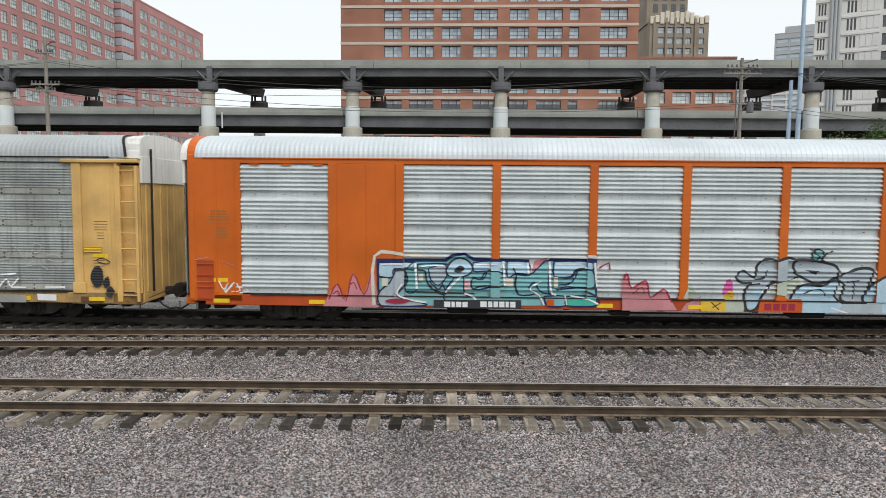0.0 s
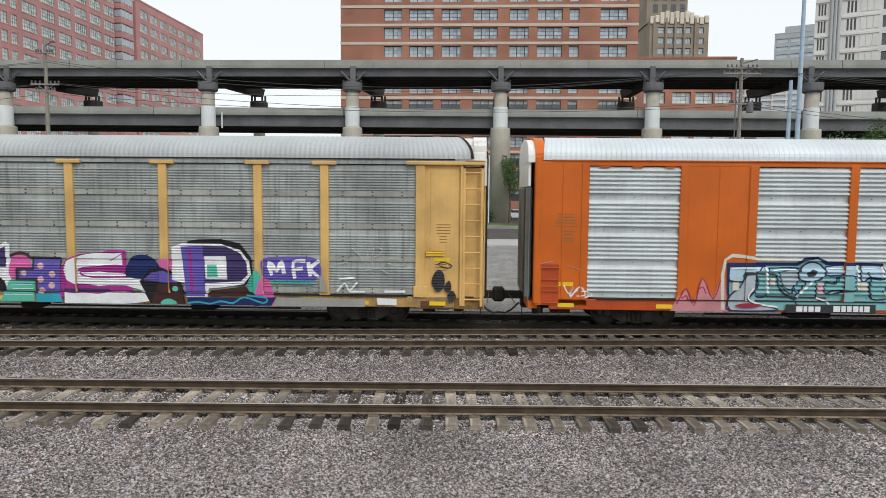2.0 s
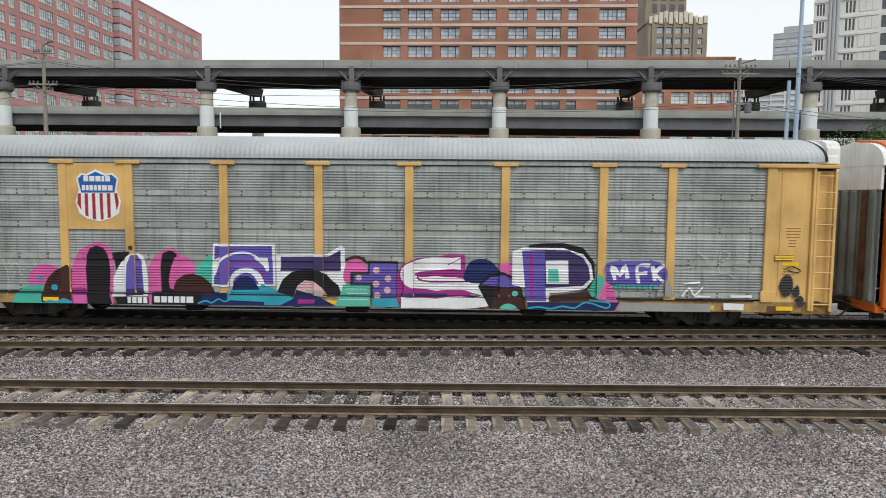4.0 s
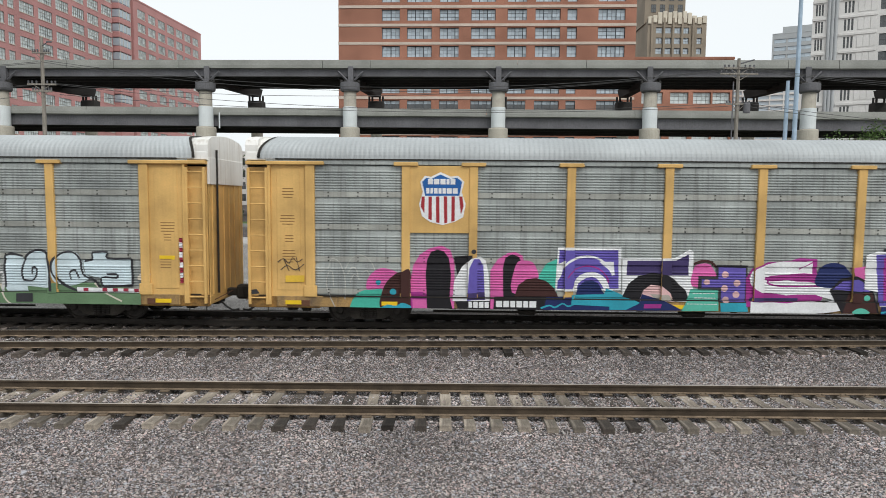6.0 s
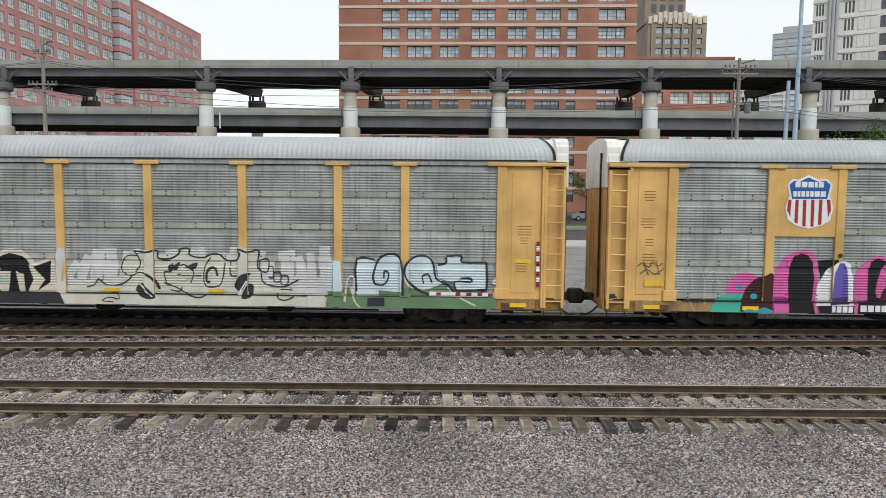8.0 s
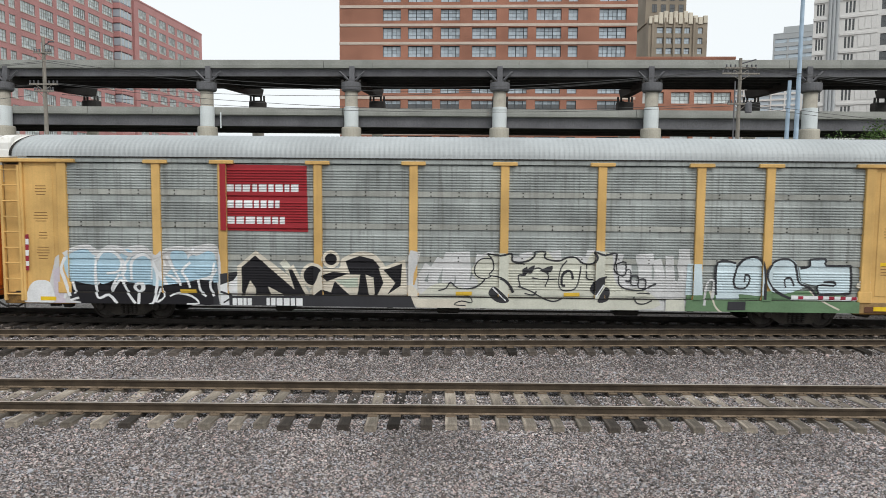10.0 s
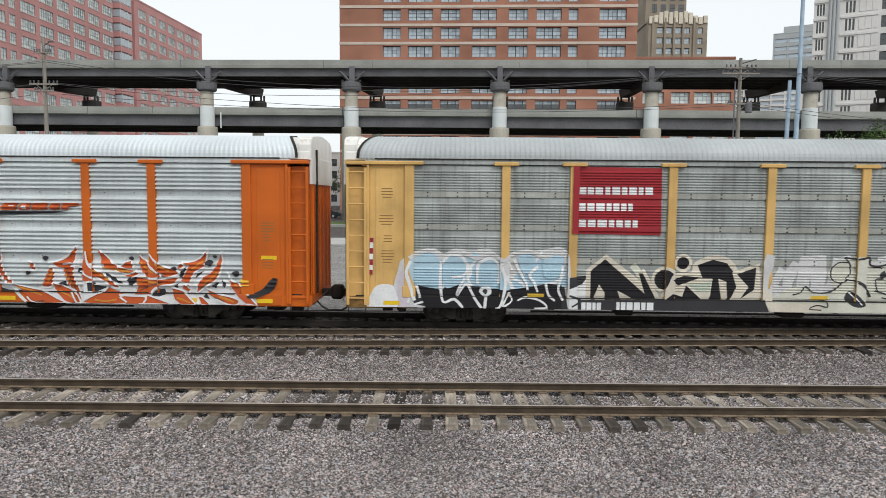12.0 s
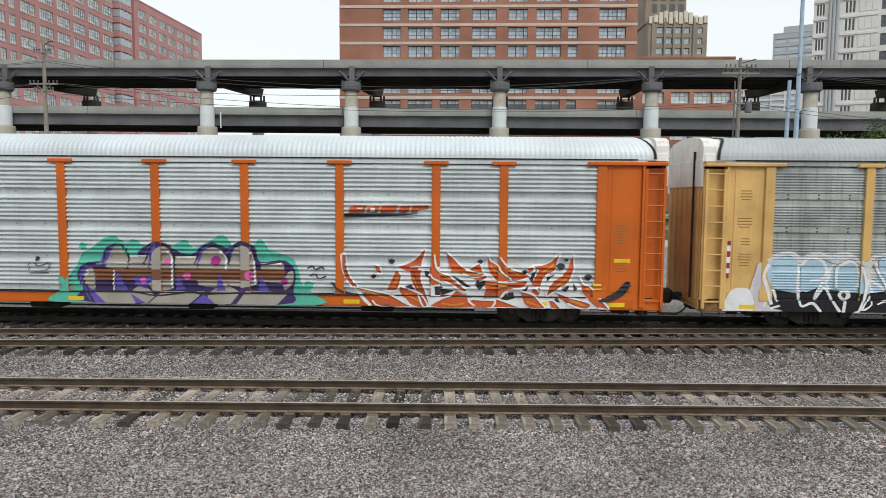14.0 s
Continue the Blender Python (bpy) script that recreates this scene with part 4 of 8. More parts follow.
YAW_B = math.degrees(math.atan(-0.046))
brick_rows = [(46.15 - 4.04 * k - 2.5, 46.15 - 4.04 * k) for k in range(11)]
brick_cols = [(bx(a), bx(b)) for a, b in ((681, 713), (726, 770), (784, 818), (840, 883), (904, 938), (953, 997), (1009, 1026), (1063, 1110))]
mill = facade("brick_warehouse", pose(0, 150, 0, 0, 0, YAW_B), "large brown brick warehouse with steel windows and pale stone bands", bx(603), bx(1129), 0.5, 54, brick_rows + [(47.7, 50.2)], brick_cols, "brick", "frame_dark", "glass", 40, (0.92, 3), "limestone", "", (0, 2, 4, 5))
wing_cols = [(bx(a), bx(b)) for a, b in ((1143, 1150), (1158, 1180), (1193, 1225), (1233, 1264), (1267, 1297))]
facade("brick_annex", pose(0, 150.4, 0, 0, 0, YAW_B), "lower brown brick annex with steel windows beside the warehouse", bx(1129.5), bx(1302), 0.5, 35.2, [(25.9 - 4.04 * k - 2.5 + 2.0, 25.9 - 4.04 * k + 2.0) for k in range(-1, 6)], wing_cols, "brick", "frame_white", "glass_pale", 40, (0.92, 3))
for x, w in ((-16.5, 5.6), (20, 9)):
    part("roof_house", box(x, x + w, 6, 14, 54.2, 57, bevel=0.05), "limestone", mill)

# red apartment block, running away from the track
AX = 84.5
red_cols1 = [(0.8, 2.6), (3.7, 5.6)] + [(7.2 + 6.1 * k, 11.9 + 6.1 * k) for k in range(6)]
red = facade("red_brick_building", pose(-110 + 0.096 * 143.5, 143.5, 0, 0, 0, AX), "tall red brick building with white-framed windows and pale bay windows", 0, 42.5, 0.8, 78, [(59.4 - 3.95 * k - 2.45, 59.4 - 3.95 * k) for k in range(-4, 14)], red_cols1, "brick_red", "frame_white", "glass_pale", 30, (0.75, 3), "", "limestone", reveal=0.12)
red_cols2 = [(2.2 + 5.75 * k, 6.5 + 5.75 * k) for k in range(7)]
facade("red_brick_building", pose(-110 + 0.096 * 196.5, 196.5, 0, 0, 0, AX), "red brick wing with white-framed windows", 0, 43, 0.8, 61.3, [(59.1 - 3.95 * k - 2.45, 59.1 - 3.95 * k) for k in range(0, 14)], red_cols2, "brick_red", "frame_white", "glass_pale", 30, (0.75, 3), "", "limestone", reveal=0.12)
part("link_wall", box(42.5, 53.6, 1.5, 28, 0.8, 78), "brick_red", red)
for k in range(19):
    z = 78 - 3.95 * k - 1.5
    bay = part("bay_window", box(44.5, 50.0, -0.9, 1.45, z - 3.0, z - 0.6, bevel=0.3), "glass", red)
    part("bay_sill", box(44.3, 50.2, -1.05, 1.45, z - 0.6, z + 0.95, bevel=0.1), "brick_red", bay, "red brick spandrel of the bay")
    for a in (44.45, 46.2, 48.0, 49.8):
        part("bay_mullion", box(a, a + 0.25, -0.98, -0.85, z - 3.0, z - 0.6), "frame_white", bay)

# art deco tower
tan_rows = [(71.0 - 3.95 * k - 2.3, 71.0 - 3.95 * k) for k in range(0, 16)]
tan = facade("stepped_tower", pose(0, 260, 0, 0, 0, 0), "tan art deco tower with cream stepped crown and many windows", 80, 103, 0.8, 74.0, tan_rows, [(83.3, 85.8), (86.9, 89.3), (90.5, 93.0), (93.9, 96.2), (99.3, 101.2)], "tan", "frame_dark", "glass", 24, (1.2, 2), reveal=0.5)
part("upper_block", box(79.5, 95.5, 3, 22, 73, 105), "tan", tan)
for k, x in enumerate(np.arange(80.0, 103, 1.93)):
    part("crown_panel", box(x, x + 1.6, -0.5, 0.5, 72.2 + 0.5 * (k % 2), 75.0 + (1.6 if 83 < x < 96 else 0) + 0.5 * (k % 2), bevel=0.1), "cream", tan)
for x in (81.6, 86.35, 89.9, 93.45, 97.7):
    part("buttress", box(x - 0.4, x + 0.4, -0.6, 0.2, 2, 74.6, bevel=0.1), "tan", tan)
for k in range(4):
    for x in (82, 85.5, 89, 92.5):
        w = part("window", frame_grid(1.9, 3.0, 2, 2), "frame_white", tan)
        w.matrix_basis = pose(x, 2.9, 77.5 + 4.5 * k)
        part("pane", box(0, 1.9, 0.04, 0.09, 0, 3.0), "glass_dark", w)

# pale towers
pt = pose(140.2, 252.6, 0, 0, 0, -29)
pale_cols = [(1.0 + 0.95 * k, 1.6 + 0.95 * k) for k in range(3)] + [(10.3 + 1.15 * k, 11.0 + 1.15 * k) for k in range(3)] + [(21.5, 26), (27, 31.5), (32.5, 37)]
pale = facade("pale_tower", pt, "tall pale precast tower with narrow window slots", 0, 44, 0.8, 100, [(90.5 - 6.4 * k - 4.2, 90.5 - 6.4 * k) for k in range(-1, 13)], pale_cols, "pale", "frame_dark", "glass_dark", 30, (1.2, 2), reveal=0.6)
for x in (5.4, 6.6, 7.8):
    part("fluted_pier", rod((x, -0.2, 0.8), (x, -0.2, 99), 0.6, seg=12), "grey_tower", pale)
for k in range(-1, 13):
    for a, b in ((-0.1, 4.6), (8.7, 20.6)):
        part("floor_band", box(a, b, -0.35, 0.05, 90.9 - 6.4 * k, 91.8 - 6.4 * k, bevel=0.05), "pale", pale)
    for a in (14.6, 16.6, 18.6):
        part("cladding_panel", box(a, a + 1.75, -0.14, 0.05, 86.3 - 6.4 * k, 90.6 - 6.4 * k, bevel=0.05), "pale", pale)
gt = facade("grey_tower", pose(201, 402, 0, 0, 0, -26.5), "distant grey office tower with horizontal windows", -1.5, 40, 0.8, 104, [(101 - 4.6 * k - 2.4, 101 - 4.6 * k) for k in range(14)], [(-0.5, 6), (7, 38)], "grey_tower", "frame_dark", "glass", 40, (3.0, 1), reveal=0.4)
part("upper_block", box(4, 40, 2, 36, 104, 108.5), "grey_tower", gt)
# parking garage seen between the decks
gar = facade("parking_garage", pose(80, 172, 0, 0, 0, -24), "white open-sided parking garage", -8, 12, 0.8, 34, [(32.4 - 1.45 * k - 0.98, 32.4 - 1.45 * k) for k in range(14)], [(-7.8 + 3.2 * k, -4.95 + 3.2 * k) for k in range(6)], "pale", "frame_white", "glass", 20, (2.85, 1), reveal=0.25)
rb = empty("highway_ramp", pose(62, 128, 0, 0, 0, -12), "curving concrete highway ramp", "ramp")
part("ramp_deck", box(0, 40, 0, 8, 19.5, 20.6, bevel=0.1), "concrete", rb)
for k in range(3):
    part("ramp_pier", rod((6 + 13 * k, 4, 0.8), (6 + 13 * k, 4, 19.5), 0.9, seg=14), "column", rb)

# ---- poles and wires ----


def utility_pole(x, y, top, arms, label, lean=0.0):
    p = empty("utility_pole", pose(x, y, 0, 0, lean, 0), label, "utility pole", "utility poles")
    part("shaft", rod((0, 0, -0.3), (0, 0, top), 0.23, seg=12, r2=0.14), "pole", p)
    for z, w in arms:
        arm = part("cross_arm", box(-w, w, -0.22, -0.1, z - 0.07, z + 0.07, bevel=0.01), "pole", p)
        for s in (-1, -0.72, -0.4, 0.4, 0.72, 1):
            ins = lathe([(0.04, 0), (0.09, 0.06), (0.05, 0.12), (0.09, 0.18), (0.04, 0.26)], 8)
            bmesh.ops.translate(ins, vec=(s * (w - 0.08), -0.16, z + 0.07), verts=ins.verts)
            part("insulator", ins, "girder", arm)
        part("arm_brace", rod((-w * 0.6, -0.16, z), (0, -0.16, z - 0.6), 0.03), "pole", arm)
        part("arm_brace", rod((w * 0.6, -0.16, z), (0, -0.16, z - 0.6), 0.03), "pole", arm)
    return p


left_pole = utility_pole(-36.1, 60, 18.0, [(16.6, 0.8), (13.8, 1.3), (13.2, 0.9)], "grey wooden utility pole with crossarms and cables")
part("lamp_arm", rod((0, 0, 17.2), (0.8, -0.4, 17.5), 0.04), "girder", left_pole)
part("lamp_head", box(0.7, 1.2, -0.55, -0.35, 17.45, 17.56, bevel=0.03), "girder", left_pole)
pr = utility_pole(26.9, 60, 16.7, [(15.8, 1.4), (15.3, 1.7), (12.6, 1.1)], "grey wooden utility pole with crossarms and insulators")
part("top_bracket", rod((0, 0, 16.2), (1.4, 0, 16.6), 0.06), "girder", pr)
part("conduit", rod((-0.5, -0.2, 0), (-0.5, -0.2, 14.6), 0.06), "girder", pr)
part("transformer", lathe([(0.28, 11.6), (0.3, 11.7), (0.3, 12.4), (0.2, 12.5)], 14), "girder", pr).matrix_basis = pose(0.75, -0.3, 0.2)
for nm, a, b, r in (("lamp_mast", (33.3, 62, 0), (33.35, 62, 30), 0.19), ("steel_post", (32.6, 62.5, 0), (32.75, 62.5, 15.2), 0.2)):
    q = empty(nm, pose(a[0], a[1], a[2]), "pale blue steel " + ("lighting mast beside the highway" if nm == "lamp_mast" else "post beside the lighting mast"), "mast")
    part("shaft", rod((0, 0, 0), (b[0] - a[0], 0, b[2]), r * 1.25, seg=12, r2=r * 0.8), "bluepole", q)
    part("base_flange", box(-0.4, 0.4, -0.4, 0.4, 0, 0.12, bevel=0.02), "girder", q)


def cable(a, b, sag, r=0.022):
    bm = bmesh.new()
    a, b = Vector(a), Vector(b)
    rings = []
    for i in range(19):
        c = a.lerp(b, i / 18) - Vector((0, 0, sag * 4 * (i / 18) * (1 - i / 18)))
        rings.append([bm.verts.new(c + Vector((0, dy * r, dz * r))) for dy, dz in ((1, 0), (0, 1), (-1, 0), (0, -1))])
    for p, q in zip(rings, rings[1:]):
        for k in range(4):
            bm.faces.new((p[k], p[(k + 1) % 4], q[(k + 1) % 4], q[k]))
    return tagged(part("overhead_cable", bm, "wire"), "thin grey overhead cable strung between poles", "cable", "overhead cables")


for k, (za, zb) in enumerate(((15.8, 15.9), (15.9, 15.8), (13.9, 15.7), (13.8, 12.7), (12.9, 12.4))):
    cable((-36.1 + 0.4 * k, 59.8, za), (26.9 - 0.22 * k, 59.8, zb), 2.4 - 0.35 * k)
    cable((-36.1 - 0.3 * k, 59.8, za - 0.1), (-90, 63, za + 0.5 - 0.5 * k), 1.2)
    cable((26.9 + 0.22 * k, 59.8, zb), (90, 57, zb - 0.4 * k), 2.0)

# ---- beyond the train ----
road = tagged(part("road", box(-150, 150, 53, 61, -0.3, 0.05), "road"), "pale concrete service road beyond the tracks", "road", kind="structure")
verge = tagged(part("verge", box(-150, 150, 76, 84, 0.0, 0.62), "grass"), "strip of green grass below the highway", "grass", kind="structure")
kerb = tagged(part("kerb", box(-150, 150, 75.6, 76, 0.0, 0.7, bevel=0.04), "concrete"), "concrete kerb along the grass", "kerb", kind="structure")

# ---- trees, hedges, vehicles beyond the train ----


def leaf_cloud(bm, centre, radii, count, size, rng):
    for _ in range(count):
        while True:
            p = Vector((rng.uniform(-1, 1), rng.uniform(-1, 1), rng.uniform(-1, 1)))
            if 0.25 < p.length < 1:
                break
        c = Vector(centre) + Vector((p.x * radii[0], p.y * radii[1], p.z * radii[2]))
        n = Vector((rng.gauss(0, 1), rng.gauss(0, 1), rng.gauss(0, 1))).normalized()
        u = n.orthogonal().normalized() * size * rng.uniform(0.6, 1.4)
        v = n.cross(u).normalized() * size * rng.uniform(0.4, 0.9)
        bm.faces.new([bm.verts.new(c + q) for q in (-u, -v, u, v)])


def tree(x, y, height, spread, seed, label="small leafy green tree", leaves=1500):
    rng = random.Random(seed)
    z = ground_z(x, y)
    t = empty("tree", pose(x, y, z), label, "tree")
    part("trunk", rod((0, 0, -0.1), (0.1, 0, height * 0.55), 0.02 * height, seg=10, r2=0.008 * height), "bark", t)
    bm = bmesh.new()
    limbs = bmesh.new()
    for k in range(9):
        a = rng.uniform(0, 6.28)
        h0 = height * rng.uniform(0.3, 0.55)
        tip = Vector((math.cos(a) * spread * rng.uniform(0.4, 0.9), math.sin(a) * spread * rng.uniform(0.4, 0.9), height * rng.uniform(0.5, 0.92)))
        rod((0.05, 0, h0), tip, 0.007 * height, limbs, 6, 0.002 * height)
        leaf_cloud(bm, tip, (spread * 0.45, spread * 0.45, height * 0.14), leaves // 9, 0.13, rng)
    part("limbs", limbs, "bark", t)
    part("crown", bm, "leaf", t)
    return t


def hedge(x, y, w, h, seed):
    rng = random.Random(seed)
    t = empty("hedge", pose(x, y, ground_z(x, y)), "low clipped green hedge on the verge", "hedge")
    bm = bmesh.new()
    for k in range(int(w / 0.8)):
        leaf_cloud(bm, (-w / 2 + 0.8 * k, 0, h * 0.45), (0.7, 0.7, h * 0.5 * rng.uniform(0.85, 1.15)), 160, 0.11, rng)
    part("foliage", bm, "leaf", t)
    return t


def parked_car(x, y, mat, seed, label):
    c = empty("parked_car", pose(x, y, ground_z(x, y)), label, "car")
    side = [(-2.3, 0.35), (-2.35, 0.8), (-2.1, 0.95), (-1.5, 1.0), (-0.9, 1.5), (0.6, 1.55), (1.3, 1.02), (2.1, 0.92), (2.35, 0.7), (2.3, 0.35)]
    bm = extrude_x([(a, b) for a, b in side], -0.88, 0.88)
    bmesh.ops.rotate(bm, verts=bm.verts, cent=(0, 0, 0), matrix=Matrix.Rotation(radians(-90), 3, "Z"))
    bmesh.ops.bevel(bm, geom=bm.edges[:], offset=0.06, segments=2, affect="EDGES")
    part("body", bm, mat, c)
    part("side_window", box(-1.2, 0.95, -0.9, 0.9, 1.05, 1.42, bevel=0.04), "glass_dark", c)
    for wx in (-1.4, 1.4):
        for s in (-0.8, 0.8):
            w = part("wheel", lathe([(0.2, -0.1), (0.33, -0.1), (0.33, 0.1), (0.2, 0.1)], 18, "y"), "rubber", c)
            w.matrix_basis = pose(wx, s, 0.33)
            part("rim", lathe([(0.05, -0.11), (0.2, -0.11), (0.2, 0.11), (0.05, 0.11)], 14, "y"), "grey_tower", w)
    return c


for x, y, h, s, sd in ((-20.3, 93, 9.4, 2.3, 1), (20.3, 91.5, 8.2, 2.3, 31), (23.6, 92.5, 7.4, 2.0, 32), (-24, 97, 8.0, 2.2, 2), (8.6, 84.5, 8.6, 1.5, 3), (12.5, 96, 8.0, 2.4, 4), (26, 92, 6.5, 1.8, 5), (-46, 95, 8, 2.4, 6), (-37, 96, 7, 2.2, 7), (29.8, 68, 10.4, 1.3, 8), (45.5, 72, 12.8, 3.2, 9), (-1.5, 97, 5.0, 1.6, 10)):
    tree(x, y, h, s, sd)
for x, w, sd in ((5.6, 6.0, 1), (-6, 9.0, 2), (-30, 8.0, 3), (26, 9.0, 4)):
    hedge(x, 86.5, w, 1.9, sd)
car_label = {"car_dark": "dark parked car beneath the highway", "grey_tower": "silver parked car beneath the highway", "painted": "white parked car beneath the highway"}
for x, y, mt in ((-2.8, 93, "car_dark"), (10.8, 93, "painted"), (15.5, 93.5, "car_dark"), (-17, 94, "car_dark"), (-40, 93, "grey_tower"), (-46, 94, "car_dark"), (31, 93, "painted"), (21, 94, "grey_tower"), (-36.8, 93, "painted")):
    parked_car(x, y, mt, 1, car_label[mt])
bin_ = empty("dumpster", pose(-5.0, 98, 0.8), "blue steel dumpster beneath the highway", "dumpster")
part("bin_body", extrude_x([(-1, 0.1), (1, 0.1), (1.15, 2.0), (-1.15, 2.0)], -2.6, 2.6), "blue", bin_)
part("bin_lid", box(-2.65, 2.65, -1.2, 1.2, 2.0, 2.1, bevel=0.02), "blue", bin_)
sign_ = empty("sign_board", pose(-4.0, 85.6, 0.6), "small plain white sign on a post", "sign")
part("sign_panel", box(-0.4, 0.4, -0.03, 0.03, 0.9, 1.7, bevel=0.01), "painted", sign_)
part("sign_post", rod((0, 0.06, 0), (0, 0.06, 1.6), 0.04), "girder", sign_)
for x, y, h in ((5.9, 84.8, 8.9), (-1.0, 85, 8.0)):
    lp = empty("street_lamp", pose(x, y, 0.5), "white street lamp on a slim steel post", "street lamp", "street lamps")
    part("lamp_post", rod((0, 0, 0), (0, 0, h), 0.1, r2=0.06), "painted", lp)
    part("lamp_arm", rod((0, 0, h), (-0.7, 0, h + 0.25), 0.05), "painted", lp)
    part("lamp_head", box(-1.1, -0.6, -0.12, 0.12, h + 0.18, h + 0.32, bevel=0.04), "painted", lp)
for k in range(9):
    tree(-44 + 3.4 * k, 104 + (k % 3) * 4, 8.4 + (k * 7 % 5) * 0.6, 2.4, 20 + k, "leafy green tree in a row behind the highway", 1300)
facade("distant_office", pose(0, 222, 0, 0, 0, 0), "distant low white office building with rows of windows", -84, -30, 0.8, 18.5, [(2.2 + 4.0 * k, 4.6 + 4.0 * k) for k in range(4)], [(-82 + 3.4 * k, -80 + 3.4 * k) for k in range(15)], "pale", "frame_dark", "glass_dark", 20, (1.0, 2), reveal=0.3)

# ---- graffiti and signs, sprayed over panels, posts and sills ----
PAINT = {
    "white": (0.74, 0.75, 0.76), "haze": (0.58, 0.58, 0.58), "cream": (0.62, 0.57, 0.48), "bone": (0.58, 0.58, 0.50), "black": (0.012, 0.011, 0.014), "ink": (0.035, 0.035, 0.04), "pink": (0.62, 0.12, 0.36),
    "magenta": (0.32, 0.03, 0.22), "purple": (0.12, 0.09, 0.38), "violet": (0.05, 0.035, 0.12), "navy": (0.012, 0.022, 0.10), "teal": (0.06, 0.42, 0.32), "mint": (0.10, 0.46, 0.35), "cyan": (0.03, 0.32, 0.42),
    "brown": (0.05, 0.018, 0.016), "blush": (0.62, 0.40, 0.40), "rose": (0.52, 0.22, 0.24), "crimson": (0.30, 0.025, 0.05), "sky": (0.40, 0.56, 0.66), "ice": (0.56, 0.66, 0.70), "aqua": (0.20, 0.44, 0.46),
    "slate": (0.38, 0.44, 0.48), "green": (0.13, 0.22, 0.12), "grey": (0.30, 0.30, 0.28), "stone": (0.36, 0.33, 0.29), "rust": (0.20, 0.08, 0.04), "flame": (0.55, 0.105, 0.03), "amber": (0.62, 0.25, 0.04),
    "lilac": (0.58, 0.52, 0.58), "yellow": (0.70, 0.45, 0.05), "signred": (0.32, 0.022, 0.03), "blue": (0.015, 0.11, 0.36), "buff": (0.58, 0.33, 0.085), "orange": (0.55, 0.09, 0.012), "pale": (0.45, 0.50, 0.42), "chalk": (0.45, 0.45, 0.42),
}
for key_, c_ in PAINT.items():
    M["paint_" + key_] = material("spray_paint_" + key_, c_, 0.5, var=0.13, scale=1.3, grain=22, bump=0.03, streak=0.12, dirt=tuple(0.5 * v + 0.04 for v in c_))
PAINTINGS = []
CUT_X = sorted([-1, 2.06, L - 2.06, 40] + [p + d for p in POSTS for d in (-0.14, 0.14)])


def clip(poly, axis, lo, hi):
    for side, lim in ((1, lo), (-1, hi)):
        res = []
        for i, p in enumerate(poly):
            q = poly[(i + 1) % len(poly)]
            a, b = side * (p[axis] - lim), side * (q[axis] - lim)
            if a >= 0:
                res.append(p)
            if a * b < 0:
                f = a / (a - b)
                res.append((p[0] + f * (q[0] - p[0]), p[1] + f * (q[1] - p[1])))
        poly = res
        if len(poly) < 3:
            return []
    return poly


def smooth_line(pts, closed, sub=4):
    n, res = len(pts), []
    for i in range(n if closed else n - 1):
        p = [pts[(i + k) % n] if closed else pts[max(0, min(n - 1, i + k))] for k in (-1, 0, 1, 2)]
        for s in range(sub):
            t = s / sub
            res.append(tuple(0.5 * (2 * p[1][a] + (p[2][a] - p[0][a]) * t + (2 * p[0][a] - 5 * p[1][a] + 4 * p[2][a] - p[3][a]) * t * t + (3 * p[1][a] - p[0][a] - 3 * p[2][a] + p[3][a]) * t ** 3) for a in (0, 1)))
    return res if closed else res + [pts[-1]]


